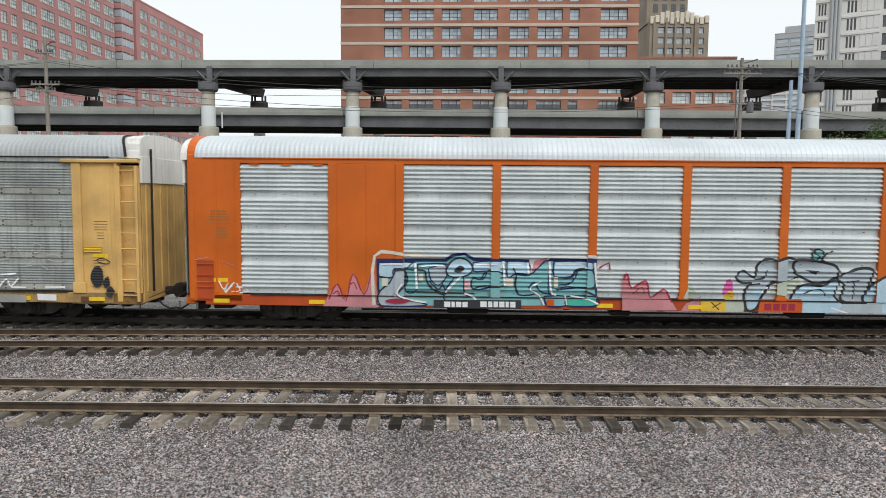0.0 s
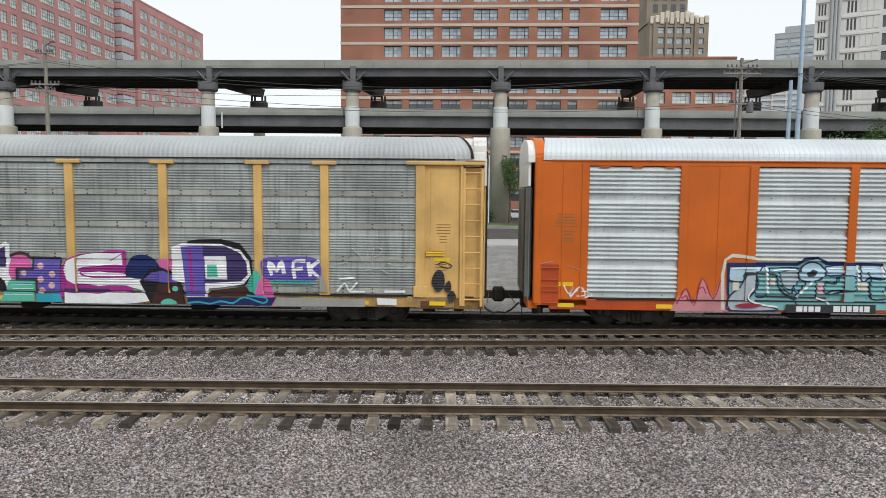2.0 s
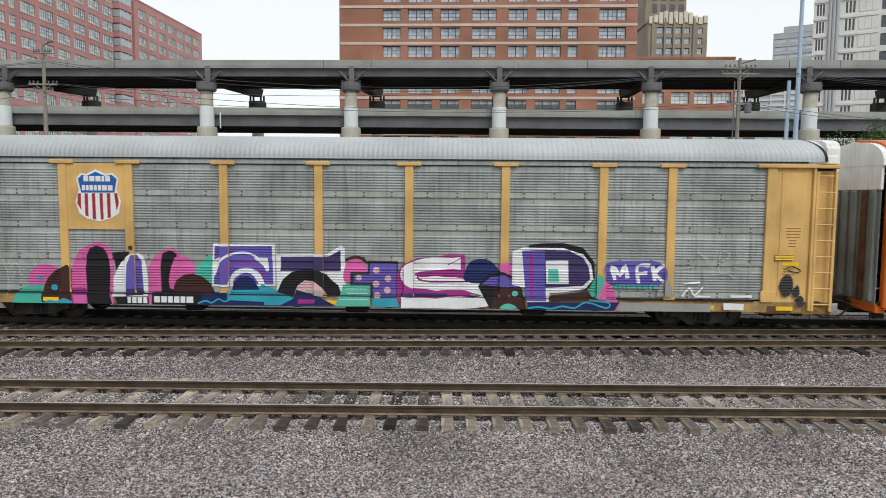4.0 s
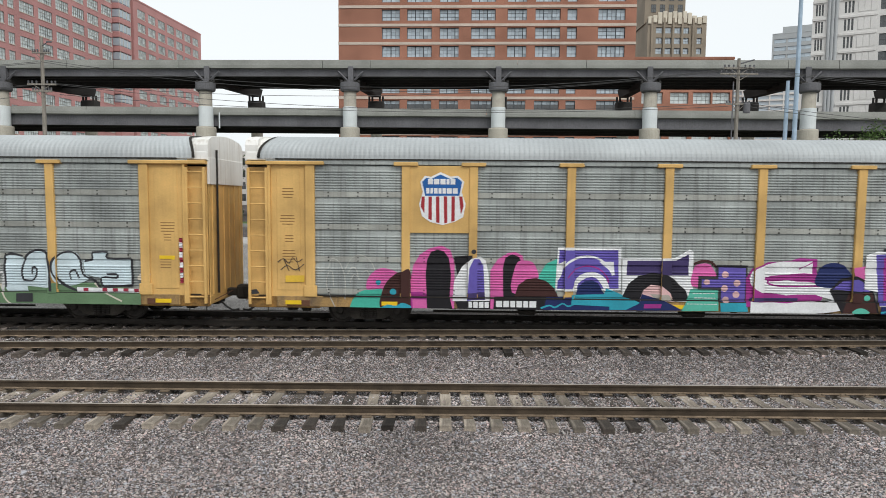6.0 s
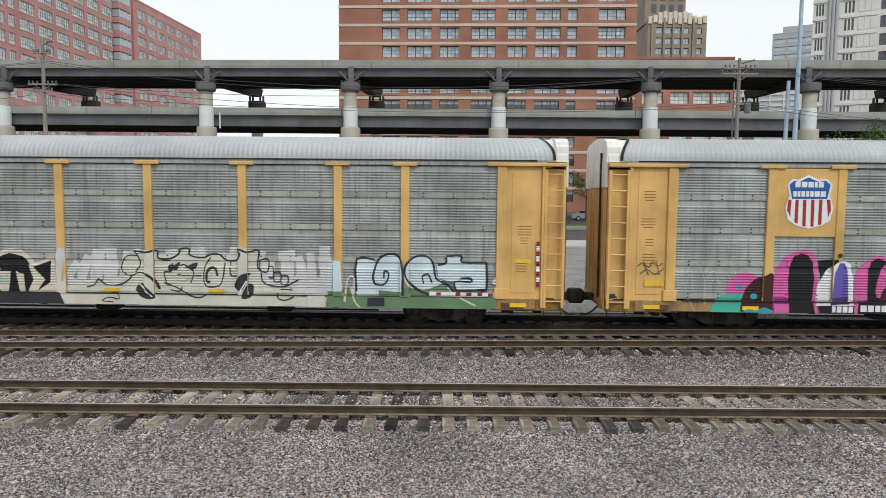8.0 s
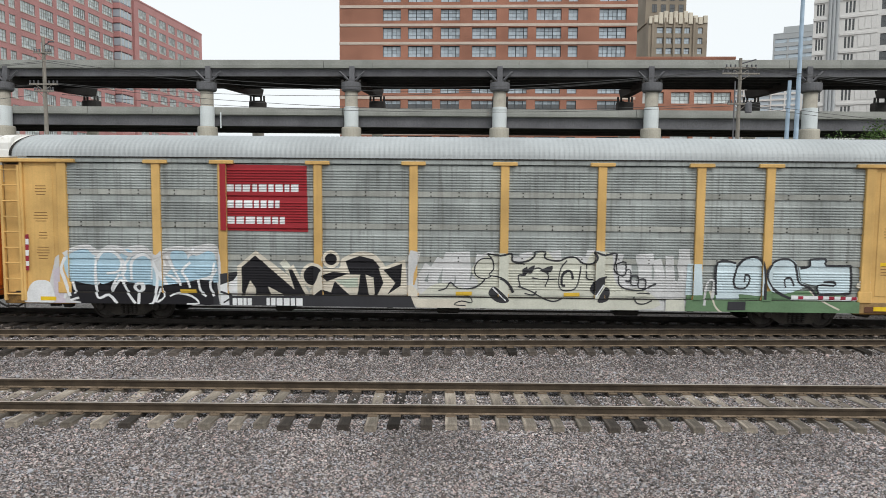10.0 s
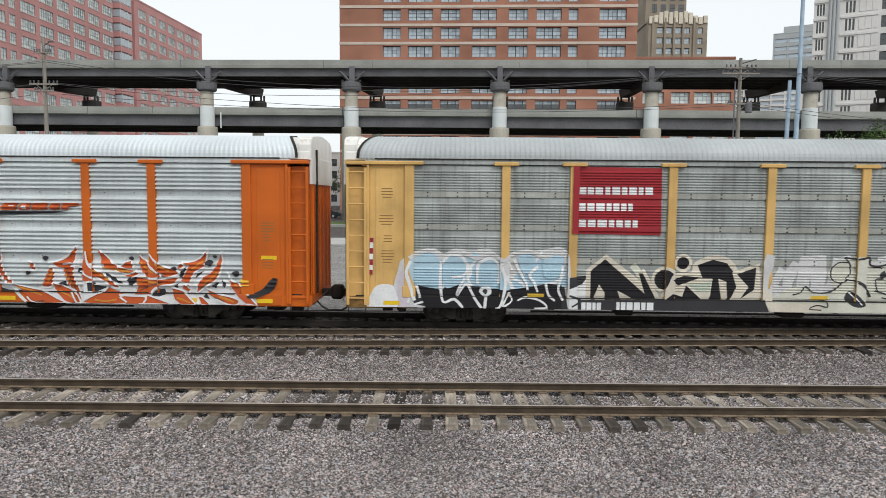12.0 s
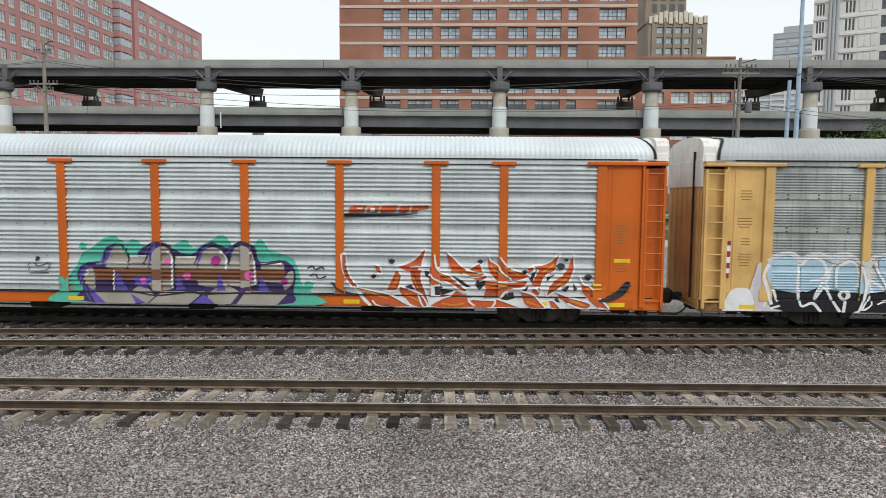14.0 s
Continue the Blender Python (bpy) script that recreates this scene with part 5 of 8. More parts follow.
class Painting:
    """Paint that follows the ribs of the car's side, layer over layer."""

    def __init__(self, car, name, label):
        self.car, self.name, self.label = car, name, label
        self.screen = "silver" if car in (car_a, car_d) else "silver_dirty"
        self.cut_z = [0.3, SCR0 - 0.03] + PZ[self.screen] + [SCR1 + 0.001, 6.0]
        self.verts, self.faces, self.index, self.mats, self.layer = [], [], [], [], 0
        self.solid = ((4.8, 6.75), (L - 6.75, L - 4.8), (-1, 2.06), (L - 2.06, L + 1)) if car is car_a else ((-1, 2.06), (L - 2.06, L + 1))
        if name == "shield_emblem":
            self.solid += ((4.9, 6.66),)
        PAINTINGS.append(self)

    def put(self, color, polys):
        if color not in self.mats:
            self.mats.append(color)
        mi = self.mats.index(color)
        lift = 0.004 + 0.0006 * self.layer
        for poly in polys:
            x_lo, x_hi = min(p[0] for p in poly), max(p[0] for p in poly)
            z_lo, z_hi = min(p[1] for p in poly), max(p[1] for p in poly)
            for xa, xb in zip(CUT_X, CUT_X[1:]):
                if xb <= x_lo or xa >= x_hi:
                    continue
                part_x = clip(poly, 0, xa, xb)
                if not part_x:
                    continue
                for za, zb in zip(self.cut_z, self.cut_z[1:]):
                    if zb <= z_lo or za >= z_hi:
                        continue
                    q = clip(part_x, 1, za, zb)
                    if not q:
                        continue
                    base = len(self.verts)
                    xm = (xa + xb) / 2
                    for x, z in q:
                        zz = min(max(z, za + 1e-4), zb - 1e-4)
                        self.verts.append((x, skin_y(xm, zz, self.solid, self.screen) - lift, max(z, SILL0 + 0.004)))
                    self.faces.append(tuple(range(base, base + len(q))))
                    self.index.append(mi)
        self.layer += 1

    def poly(self, color, *pts):
        from_3d = [Vector((x, z, 0)) for x, z in pts]
        tris = tessellate([from_3d])
        self.put(color, [[pts[i] for i in t] for t in tris])

    def blob(self, color, *pts):
        self.poly(color, *smooth_line(pts, True))

    def disc(self, color, x, z, r):
        self.poly(color, *[(x + r * math.cos(a * math.pi / 8), z + r * math.sin(a * math.pi / 8)) for a in range(16)])

    def line(self, color, width, *pts):
        pts = smooth_line(pts, False, 3)
        sides = []
        for i, p in enumerate(pts):
            a, b = pts[max(0, i - 1)], pts[min(len(pts) - 1, i + 1)]
            d = Vector((b[0] - a[0], b[1] - a[1])).normalized()
            w = width / 2 * (0.75 + 0.35 * noise.noise(Vector((p[0] * 3, p[1] * 3, width))))
            sides.append(((p[0] - d.y * w, p[1] + d.x * w), (p[0] + d.y * w, p[1] - d.x * w)))
        self.put(color, [[a[0], b[0], b[1], a[1]] for a, b in zip(sides, sides[1:])])

    def bars(self, color, x0, x1, z0, z1, n):
        rng = random.Random(int(x0 * 100))
        widths = [rng.uniform(0.7, 1.25) for _ in range(n)]
        unit, x, quads = (x1 - x0) / sum(widths), x0, []
        for k, w in enumerate(widths):
            quads.append([(x, z0), (x + unit * (w - 0.2), z0), (x + unit * (w - 0.2), z1), (x, z1)])
            x += unit * w
        self.put(color, quads)

    def finish(self):
        me = bpy.data.meshes.new(self.name)
        me.from_pydata(self.verts, [], self.faces)
        for c in self.mats:
            me.materials.append(M["paint_" + c])
        me.polygons.foreach_set("material_index", self.index)
        ob = new(self.name, me)
        ob.parent = self.car
        ob["label"] = self.label


def tessellate(loops):
    """Triangles of one outline, by cutting off ears."""
    pts = [(v.x, v.y) for v in loops[0]]
    idx = list(range(len(pts)))
    area = sum(pts[i][0] * pts[(i + 1) % len(pts)][1] - pts[(i + 1) % len(pts)][0] * pts[i][1] for i in idx)
    if area < 0:
        idx.reverse()

    def cross(a, b, c):
        return (b[0] - a[0]) * (c[1] - a[1]) - (b[1] - a[1]) * (c[0] - a[0])
    tris, guard = [], 0
    while len(idx) > 3 and guard < 4000:
        guard += 1
        for k in range(len(idx)):
            i, j, m = idx[k - 1], idx[k], idx[(k + 1) % len(idx)]
            a, b, c = pts[i], pts[j], pts[m]
            if cross(a, b, c) <= 1e-12:
                continue
            if any(cross(a, b, pts[o]) >= 0 and cross(b, c, pts[o]) >= 0 and cross(c, a, pts[o]) >= 0 for o in idx if o not in (i, j, m)):
                continue
            tris.append((i, j, m))
            idx.pop(k)
            break
        else:
            idx.pop(0)
    tris.append(tuple(idx[:3]))
    return tris



g = Painting(car_b, "graffiti", "bold purple and pink block letters sprayed along the side")
g.line("chalk", .04, (2.20, 1.67), (2.45, 1.79), (2.54, 2.05), (2.77, 1.97), (2.95, 1.51), (2.96, 0.84))
g.line("chalk", .04, (2.95, 1.73), (3.15, 2.07), (3.43, 2.18), (3.72, 2.01), (3.90, 1.61))
g.line("chalk", .04, (2.66, 0.61), (2.41, 1.17), (2.42, 1.56), (2.57, 1.68), (2.61, 1.22))
g.line("chalk", .04, (3.03, 1.60), (3.16, 1.80), (3.30, 1.74), (3.37, 1.43))
g.line("chalk", .04, (3.11, 1.35), (3.23, 1.60), (3.41, 1.44))
g.line("chalk", .03, (3.45, 1.60), (3.61, 1.72), (3.73, 1.52))
g.blob("pink", (3.60, 1.18), (3.67, 1.52), (3.94, 1.76), (4.27, 1.77), (4.61, 1.62), (4.78, 1.45), (4.71, 1.11), (3.88, 1.10))
g.poly("teal", (3.10, 0.55), (3.19, 0.84), (3.33, 1.03), (3.55, 1.13), (4.08, 1.17), (4.10, 0.57))
g.blob("brown", (4.01, 0.63), (4.13, 1.24), (4.40, 1.57), (4.66, 1.69), (4.92, 1.71), (4.96, 0.64), (4.48, 0.57))
g.disc("cyan", 3.96, 1.36, 0.08)
g.disc("cyan", 4.40, 1.08, 0.10)
g.blob("cyan", (4.07, 0.55), (4.23, 0.70), (4.48, 0.67), (4.72, 0.76), (5.03, 0.56))
g.poly("pink", (4.95, 0.56), (4.93, 1.45), (5.01, 1.89), (5.20, 2.21), (5.49, 2.40), (5.84, 2.49), (6.11, 2.36), (6.24, 1.97), (6.24, 1.30), (6.24, 0.58))
g.poly("magenta", (4.93, 1.08), (5.29, 1.09), (5.54, 0.96), (5.56, 0.57), (4.95, 0.56))
g.poly("pink", (4.98, 0.87), (5.41, 0.87), (5.43, 0.57), (5.00, 0.56))
g.poly("black", (5.43, 0.57), (5.38, 1.63), (5.42, 2.05), (5.52, 2.28), (5.72, 2.37), (5.92, 2.32), (6.07, 2.11), (6.14, 1.64), (6.10, 0.96), (6.19, 0.58))
g.poly("black", (6.22, 2.17), (6.77, 2.21), (6.79, 1.81), (6.35, 1.47))
g.poly("black", (6.26, 0.88), (7.52, 0.90), (7.34, 0.59), (6.35, 0.58))
g.poly("white", (6.19, 0.83), (6.23, 1.42), (6.46, 1.86), (6.75, 2.11), (7.01, 2.17), (7.17, 2.05), (7.26, 1.65), (7.30, 0.85))
g.poly("purple", (6.62, 0.84), (6.68, 1.81), (6.81, 2.10), (6.98, 2.10), (7.10, 1.90), (7.16, 0.91))
g.poly("violet", (6.63, 1.07), (7.15, 1.11), (7.16, 0.88), (6.62, 0.87))
g.bars("white", 6.67, 7.31, 0.64, 0.82, 4)
g.poly("pink", (7.32, 0.57), (7.31, 1.76), (7.52, 2.09), (7.81, 2.28), (8.04, 2.32), (8.25, 2.22), (8.36, 1.85), (8.39, 0.59))
g.poly("black", (7.71, 0.58), (7.68, 1.84), (7.75, 2.15), (7.96, 2.25), (8.16, 2.17), (8.27, 1.90), (8.28, 0.58))
g.poly("black", (7.52, 0.86), (9.02, 0.88), (9.03, 0.63), (7.52, 0.61))
g.bars("white", 7.64, 8.84, 0.64, 0.81, 6)
g.blob("pink", (7.96, 1.11), (8.07, 1.94), (8.32, 2.07), (8.60, 1.98), (8.75, 1.59), (8.70, 1.12))
g.poly("teal", (8.63, 1.07), (8.76, 1.64), (8.98, 1.99), (9.34, 2.16), (9.29, 1.08))
g.poly("brown", (8.03, 0.97), (8.15, 1.34), (8.40, 1.52), (8.68, 1.55), (8.99, 1.45), (9.26, 1.21), (9.33, 0.99))
g.poly("navy", (8.38, 0.98), (11.87, 1.02), (12.99, 0.64), (8.71, 0.58))
g.poly("black", (7.43, 0.97), (8.99, 0.99), (8.89, 0.58), (7.41, 0.56))
g.bars("white", 7.49, 8.72, 0.67, 0.86, 6)
g.line("cyan", .07, (8.82, 0.65), (9.07, 0.74), (9.24, 0.68), (9.46, 0.80), (9.63, 0.72), (9.81, 0.79))
g.poly("white", (9.30, 2.47), (11.17, 2.49), (11.18, 1.22), (9.24, 1.16))
g.poly("purple", (9.35, 2.39), (11.08, 2.41), (11.12, 1.26), (9.30, 1.23))
g.poly("white", (9.33, 1.98), (9.54, 2.08), (9.40, 1.60), (9.31, 1.47))
g.poly("white", (10.52, 2.06), (10.95, 2.06), (10.99, 1.67))
g.line("white", .09, (9.31, 1.56), (9.41, 1.80), (9.61, 2.03), (9.91, 2.17), (10.26, 2.21), (10.57, 2.11), (10.81, 1.89), (10.95, 1.65))
g.line("magenta", .05, (9.59, 1.56), (9.81, 1.81), (10.16, 1.92), (10.51, 1.85), (10.76, 1.61), (10.81, 1.44))
g.line("white", .2, (9.80, 1.17), (9.88, 1.45), (10.08, 1.62), (10.33, 1.68), (10.55, 1.59), (10.70, 1.41), (10.80, 1.17))
g.poly("navy", (9.85, 1.01), (9.91, 1.29), (10.10, 1.47), (10.32, 1.50), (10.51, 1.42), (10.63, 1.20), (10.76, 1.03))
g.poly("cyan", (9.73, 1.06), (10.69, 1.09), (10.75, 1.27), (11.18, 1.10), (11.76, 0.85), (11.34, 0.64), (10.85, 0.63), (10.85, 0.73), (9.72, 0.77))
g.poly("white", (11.20, 2.17), (12.74, 2.19), (13.17, 2.45), (13.28, 2.38), (13.31, 0.90), (12.65, 0.90), (11.23, 1.07))
g.poly("violet", (11.35, 2.10), (12.79, 2.12), (13.15, 2.31), (13.16, 1.68), (11.34, 1.67))
g.poly("black", (11.23, 1.03), (11.40, 1.41), (11.68, 1.64), (12.10, 1.75), (12.52, 1.69), (12.82, 1.52), (13.08, 1.26), (13.21, 0.92), (11.78, 0.87))
g.poly("white", (12.67, 1.64), (13.00, 1.66), (13.11, 1.23), (12.89, 1.40))
g.poly("blush", (11.73, 0.90), (11.85, 1.23), (12.06, 1.39), (12.37, 1.36), (12.61, 1.17), (12.76, 0.90))
g.poly("stone", (12.05, 1.11), (12.57, 1.10), (12.76, 0.91), (12.25, 0.91))
g.poly("navy", (11.81, 1.11), (12.48, 0.91), (13.01, 0.64), (11.65, 0.62))
g.poly("magenta", (11.87, 0.82), (12.39, 0.82), (12.35, 0.70), (11.86, 0.69))
g.blob("pink", (13.27, 1.37), (13.32, 1.92), (13.54, 2.04), (13.80, 1.99), (14.00, 1.62), (13.96, 1.36))
g.line("brown", .09, (13.29, 2.02), (13.55, 2.11), (13.80, 2.08), (13.97, 1.93))
g.poly("mint", (13.23, 1.28), (14.03, 1.28), (14.05, 0.64), (12.96, 0.62), (13.12, 0.92))
g.bars("white", 13.30, 13.96, 1.14, 1.16, 6)
g.bars("white", 13.35, 13.99, 1.00, 1.03, 7)
g.bars("white", 13.12, 14.02, 0.83, 0.85, 9)
g.poly("ink", (13.45, 1.66), (13.97, 1.67), (13.97, 2.01), (14.88, 2.00), (14.88, 0.87), (14.06, 0.90), (14.06, 1.26), (13.44, 1.27))
g.poly("purple", (13.55, 1.58), (14.03, 1.58), (14.04, 1.93), (14.83, 1.92), (14.82, 0.92), (14.12, 0.93), (14.13, 1.33), (13.55, 1.32))
g.disc("blush", 14.23, 1.72, 0.10)
g.disc("blush", 13.70, 1.49, 0.09)
g.disc("blush", 14.58, 1.47, 0.10)
g.disc("blush", 14.22, 1.31, 0.10)
g.disc("blush", 14.56, 1.13, 0.10)
g.disc("blush", 14.26, 0.97, 0.10)
g.poly("cyan", (14.09, 0.88), (14.87, 0.89), (14.91, 0.63), (14.12, 0.62))
g.poly("magenta", (14.84, 1.63), (15.00, 1.90), (15.44, 2.10), (16.03, 2.14), (16.38, 2.23), (16.87, 2.21), (16.90, 1.52), (17.14, 1.37), (17.05, 0.97), (14.85, 0.77))
g.line("white", .46, (16.75, 1.96), (15.90, 1.93), (15.35, 1.82), (15.15, 1.60), (15.34, 1.39), (16.03, 1.35), (16.88, 1.33), (17.43, 1.16), (17.60, 0.91), (17.13, 0.78), (16.02, 0.75), (14.98, 0.75))
g.line("magenta", .07, (16.46, 1.68), (15.69, 1.64), (15.46, 1.50), (15.85, 1.40), (17.05, 1.42))
g.line("magenta", .04, (16.37, 1.90), (16.84, 2.16))
g.poly("violet", (14.96, 1.05), (16.36, 1.05), (16.36, 0.96), (14.95, 0.94))
g.blob("navy", (16.90, 1.41), (16.95, 1.89), (17.16, 2.07), (17.48, 2.09), (17.77, 1.92), (17.97, 1.43))
g.poly("pink", (17.88, 1.97), (18.28, 2.01), (18.33, 1.24), (18.08, 1.24))
g.poly("black", (17.27, 1.28), (17.57, 1.63), (17.99, 1.73), (18.42, 1.54), (18.59, 1.16), (18.71, 0.63), (17.63, 0.62))
g.poly("purple", (17.36, 1.32), (17.65, 1.56), (18.04, 1.63), (18.35, 1.47), (18.45, 1.25))
g.poly("brown", (17.65, 0.62), (17.84, 1.22), (18.52, 1.23), (18.65, 0.63))
g.disc("mint", 18.37, 1.07, 0.09)
g.blob("mint", (17.94, 0.62), (18.07, 0.76), (18.28, 0.76), (18.43, 0.63))
g.poly("black", (18.76, 2.52), (19.10, 2.58), (19.77, 2.60), (20.36, 2.47), (20.70, 2.04), (20.74, 1.50), (20.49, 1.19), (18.93, 1.25))
g.poly("white", (18.28, 2.33), (18.59, 2.45), (19.77, 2.45), (20.37, 2.27), (20.62, 1.95), (20.69, 1.53), (20.46, 1.24), (19.86, 1.14), (19.40, 1.10), (19.37, 0.85), (18.72, 0.84), (18.72, 1.25), (18.28, 1.33))
g.poly("purple", (18.56, 2.35), (19.23, 2.39), (19.30, 0.86), (18.71, 0.86))
g.poly("violet", (19.23, 2.39), (19.94, 2.37), (20.37, 2.17), (20.55, 1.87), (20.59, 1.53), (20.37, 1.32), (19.27, 1.26))
g.poly("white", (19.27, 2.07), (19.93, 2.08), (19.96, 1.38), (19.30, 1.38))
g.poly("mint", (19.35, 1.82), (19.64, 1.82), (19.68, 1.45), (19.35, 1.44))
g.poly("magenta", (18.79, 2.27), (18.88, 2.27), (18.93, 1.00), (18.84, 0.99))
g.blob("teal", (20.59, 1.07), (20.66, 1.44), (20.88, 1.68), (21.01, 1.36), (20.93, 0.97))
g.poly("pink", (20.93, 1.33), (21.10, 1.52), (21.30, 1.20), (21.49, 0.59), (21.31, 0.58), (20.80, 0.88))
g.poly("brown", (19.44, 1.04), (20.54, 1.17), (20.73, 0.90), (19.44, 0.85))
g.poly("navy", (18.76, 0.82), (21.47, 0.86), (21.31, 0.58), (18.76, 0.60))
g.line("cyan", .07, (18.76, 0.65), (19.10, 0.69), (19.44, 0.64), (19.78, 0.72), (20.15, 0.67), (20.49, 0.85), (21.07, 0.68), (21.15, 0.84), (20.56, 0.91))
g.blob("purple", (21.09, 2.03), (21.88, 2.09), (22.60, 2.06), (22.84, 1.73), (22.61, 1.37), (21.22, 1.40), (21.03, 1.70))
g.line("white", .15, (21.32, 1.52), (21.24, 1.91), (21.47, 1.66), (21.61, 1.95), (21.69, 1.56))
g.line("white", .15, (22.02, 1.43), (21.97, 1.92), (22.34, 1.96))
g.line("white", .13, (21.97, 1.70), (22.26, 1.74))
g.line("white", .15, (22.49, 1.50), (22.42, 1.94))
g.line("white", .14, (22.77, 1.98), (22.49, 1.72), (22.82, 1.44))
g.bars("teal", 21.30, 22.62, 1.26, 1.37, 9)
g.poly("grey", (21.47, 0.86), (24.14, 0.84), (24.14, 0.60), (21.38, 0.58))
g.poly("grey", (22.61, 1.35), (22.88, 1.59), (23.02, 1.05), (22.55, 1.04))
g.line("chalk", .035, (23.23, 1.87), (23.56, 1.94), (23.67, 2.16), (23.58, 1.90))
g.line("chalk", .035, (23.72, 2.38), (23.97, 2.16), (24.15, 1.91), (24.21, 2.28))
g.line("chalk", .035, (24.35, 1.83), (24.39, 2.37), (24.64, 2.34), (24.56, 2.17), (24.39, 2.11))
g.line("chalk", .035, (24.81, 2.05), (25.11, 2.06), (25.31, 1.92), (25.15, 1.85), (24.81, 1.92))
g.line("chalk", .03, (24.15, 1.71), (24.57, 1.75), (24.82, 1.61))
g.line("white", .07, (23.35, 1.43), (23.82, 1.48))
g.line("white", .07, (23.29, 1.05), (23.52, 1.31), (23.66, 1.09), (23.91, 1.35))
g.line("white", .07, (23.66, 1.06), (24.13, 1.06))
g.line("white", .09, (24.72, 1.07), (25.34, 1.08))
g.poly("white", (24.50, 0.88), (25.09, 0.86), (25.09, 0.67), (24.51, 0.68))
g.blob("ink", (26.13, 1.33), (26.19, 1.61), (26.35, 1.75), (26.50, 1.60), (26.50, 1.23), (26.30, 1.08))
g.blob("ink", (26.50, 1.23), (26.66, 1.43), (26.72, 1.18), (26.60, 1.06))
g.blob("ink", (26.59, 0.96), (26.75, 1.13), (26.87, 0.93), (26.71, 0.79))
g.line("ink", .04, (26.28, 1.90), (26.48, 1.97), (26.73, 1.87), (26.61, 1.80), (26.35, 1.87))
g.poly("yellow", (25.95, 2.33), (26.50, 2.34), (26.50, 2.17), (25.96, 2.17))

g = Painting(car_c, "graffiti", "pale cream and ice blue graffiti with dark outlines")
g.poly("haze", (12.04, 0.48), (12.07, 1.09), (12.79, 1.40), (13.66, 1.20), (14.55, 1.59), (15.42, 1.47), (16.30, 1.75), (17.34, 1.63), (18.38, 1.74), (19.23, 1.44), (20.10, 1.63), (20.64, 1.29), (20.63, 0.58))
g.line("haze", .37, (12.36, 0.66), (12.34, 1.32), (12.57, 2.29))
g.line("haze", .32, (12.70, 0.67), (12.68, 1.33), (12.97, 1.87))
g.line("haze", .39, (13.28, 0.68), (13.09, 1.42), (13.34, 2.08))
g.line("haze", .41, (13.53, 0.68), (13.55, 1.49), (13.60, 2.27))
g.line("haze", .60, (13.84, 0.68), (13.98, 1.41), (13.95, 2.29))
g.line("haze", .39, (14.30, 0.69), (14.42, 1.52), (14.56, 2.21))
g.line("haze", .51, (14.72, 0.69), (14.89, 1.44), (14.70, 2.27))
g.line("haze", .45, (15.07, 0.70), (15.03, 1.41), (14.98, 1.89))
g.line("haze", .39, (15.55, 0.71), (15.54, 1.47), (15.60, 2.17))
g.line("haze", .49, (15.84, 0.71), (15.99, 1.33), (15.85, 2.28))
g.line("haze", .39, (16.23, 0.71), (16.17, 1.54), (16.16, 2.16))
g.line("haze", .50, (16.61, 0.72), (16.81, 1.33), (16.70, 2.34))
g.line("haze", .51, (16.98, 0.72), (16.95, 1.36), (17.00, 2.07))
g.line("haze", .50, (17.43, 0.73), (17.44, 1.51), (17.47, 2.19))
g.line("haze", .53, (17.85, 0.74), (17.85, 1.50), (17.84, 2.37))
g.line("haze", .56, (18.08, 0.74), (18.18, 1.47), (18.35, 2.10))
g.line("haze", .57, (18.51, 0.75), (18.49, 1.43), (18.51, 2.27))
g.line("haze", .44, (18.84, 0.75), (18.84, 1.42), (18.83, 1.95))
g.line("haze", .60, (19.29, 0.76), (19.38, 1.62), (19.35, 2.28))
g.line("haze", .40, (19.63, 0.76), (19.81, 1.59), (19.71, 2.12))
g.line("haze", .36, (20.10, 0.77), (20.12, 1.56), (20.08, 2.24))
g.line("haze", .49, (20.39, 0.77), (20.51, 1.63), (20.51, 2.43))
g.blob("bone", (12.75, 0.55), (12.95, 1.19), (13.49, 1.34), (14.18, 1.17), (14.45, 1.38), (14.24, 1.73), (14.48, 2.04), (14.83, 2.22), (15.36, 2.24), (15.61, 1.97), (16.40, 2.34), (16.74, 2.07), (17.27, 2.19), (17.61, 1.97), (17.84, 2.32), (18.39, 2.26), (18.46, 1.61), (18.71, 1.27), (19.40, 1.19), (19.65, 0.67), (16.26, 0.54))
g.blob("ink", (14.76, 1.09), (14.95, 1.25), (15.36, 0.88), (15.25, 0.77), (15.01, 0.80), (14.82, 0.94))
g.line("white", .05, (14.88, 1.22), (15.27, 0.84))
g.blob("ink", (17.77, 1.17), (17.87, 1.43), (18.11, 1.57), (18.20, 1.43), (18.00, 1.05))
g.blob("ink", (17.99, 0.84), (18.19, 1.26), (18.36, 1.19), (18.29, 0.88))
g.line("white", .05, (17.94, 1.01), (18.16, 1.36))
g.poly("ink", (15.74, 1.87), (16.04, 1.75), (15.77, 1.59))
g.poly("ink", (16.53, 1.88), (16.26, 1.75), (16.54, 1.65))
g.line("ink", .05, (14.84, 2.09), (14.53, 2.08), (14.35, 1.86), (14.37, 1.60), (14.63, 1.48), (14.86, 1.59))
g.line("ink", .07, (14.71, 2.24), (15.09, 2.19), (15.43, 2.25), (15.45, 2.04), (15.65, 1.99), (15.95, 2.05), (16.12, 2.20), (16.13, 2.31), (16.42, 2.31), (16.41, 2.14), (16.64, 2.06), (16.89, 2.06), (17.07, 2.15), (17.33, 2.15), (17.55, 1.98), (17.84, 1.98), (17.96, 2.16), (17.88, 2.33), (18.19, 2.23), (18.53, 2.28), (18.47, 1.82), (18.61, 1.65))
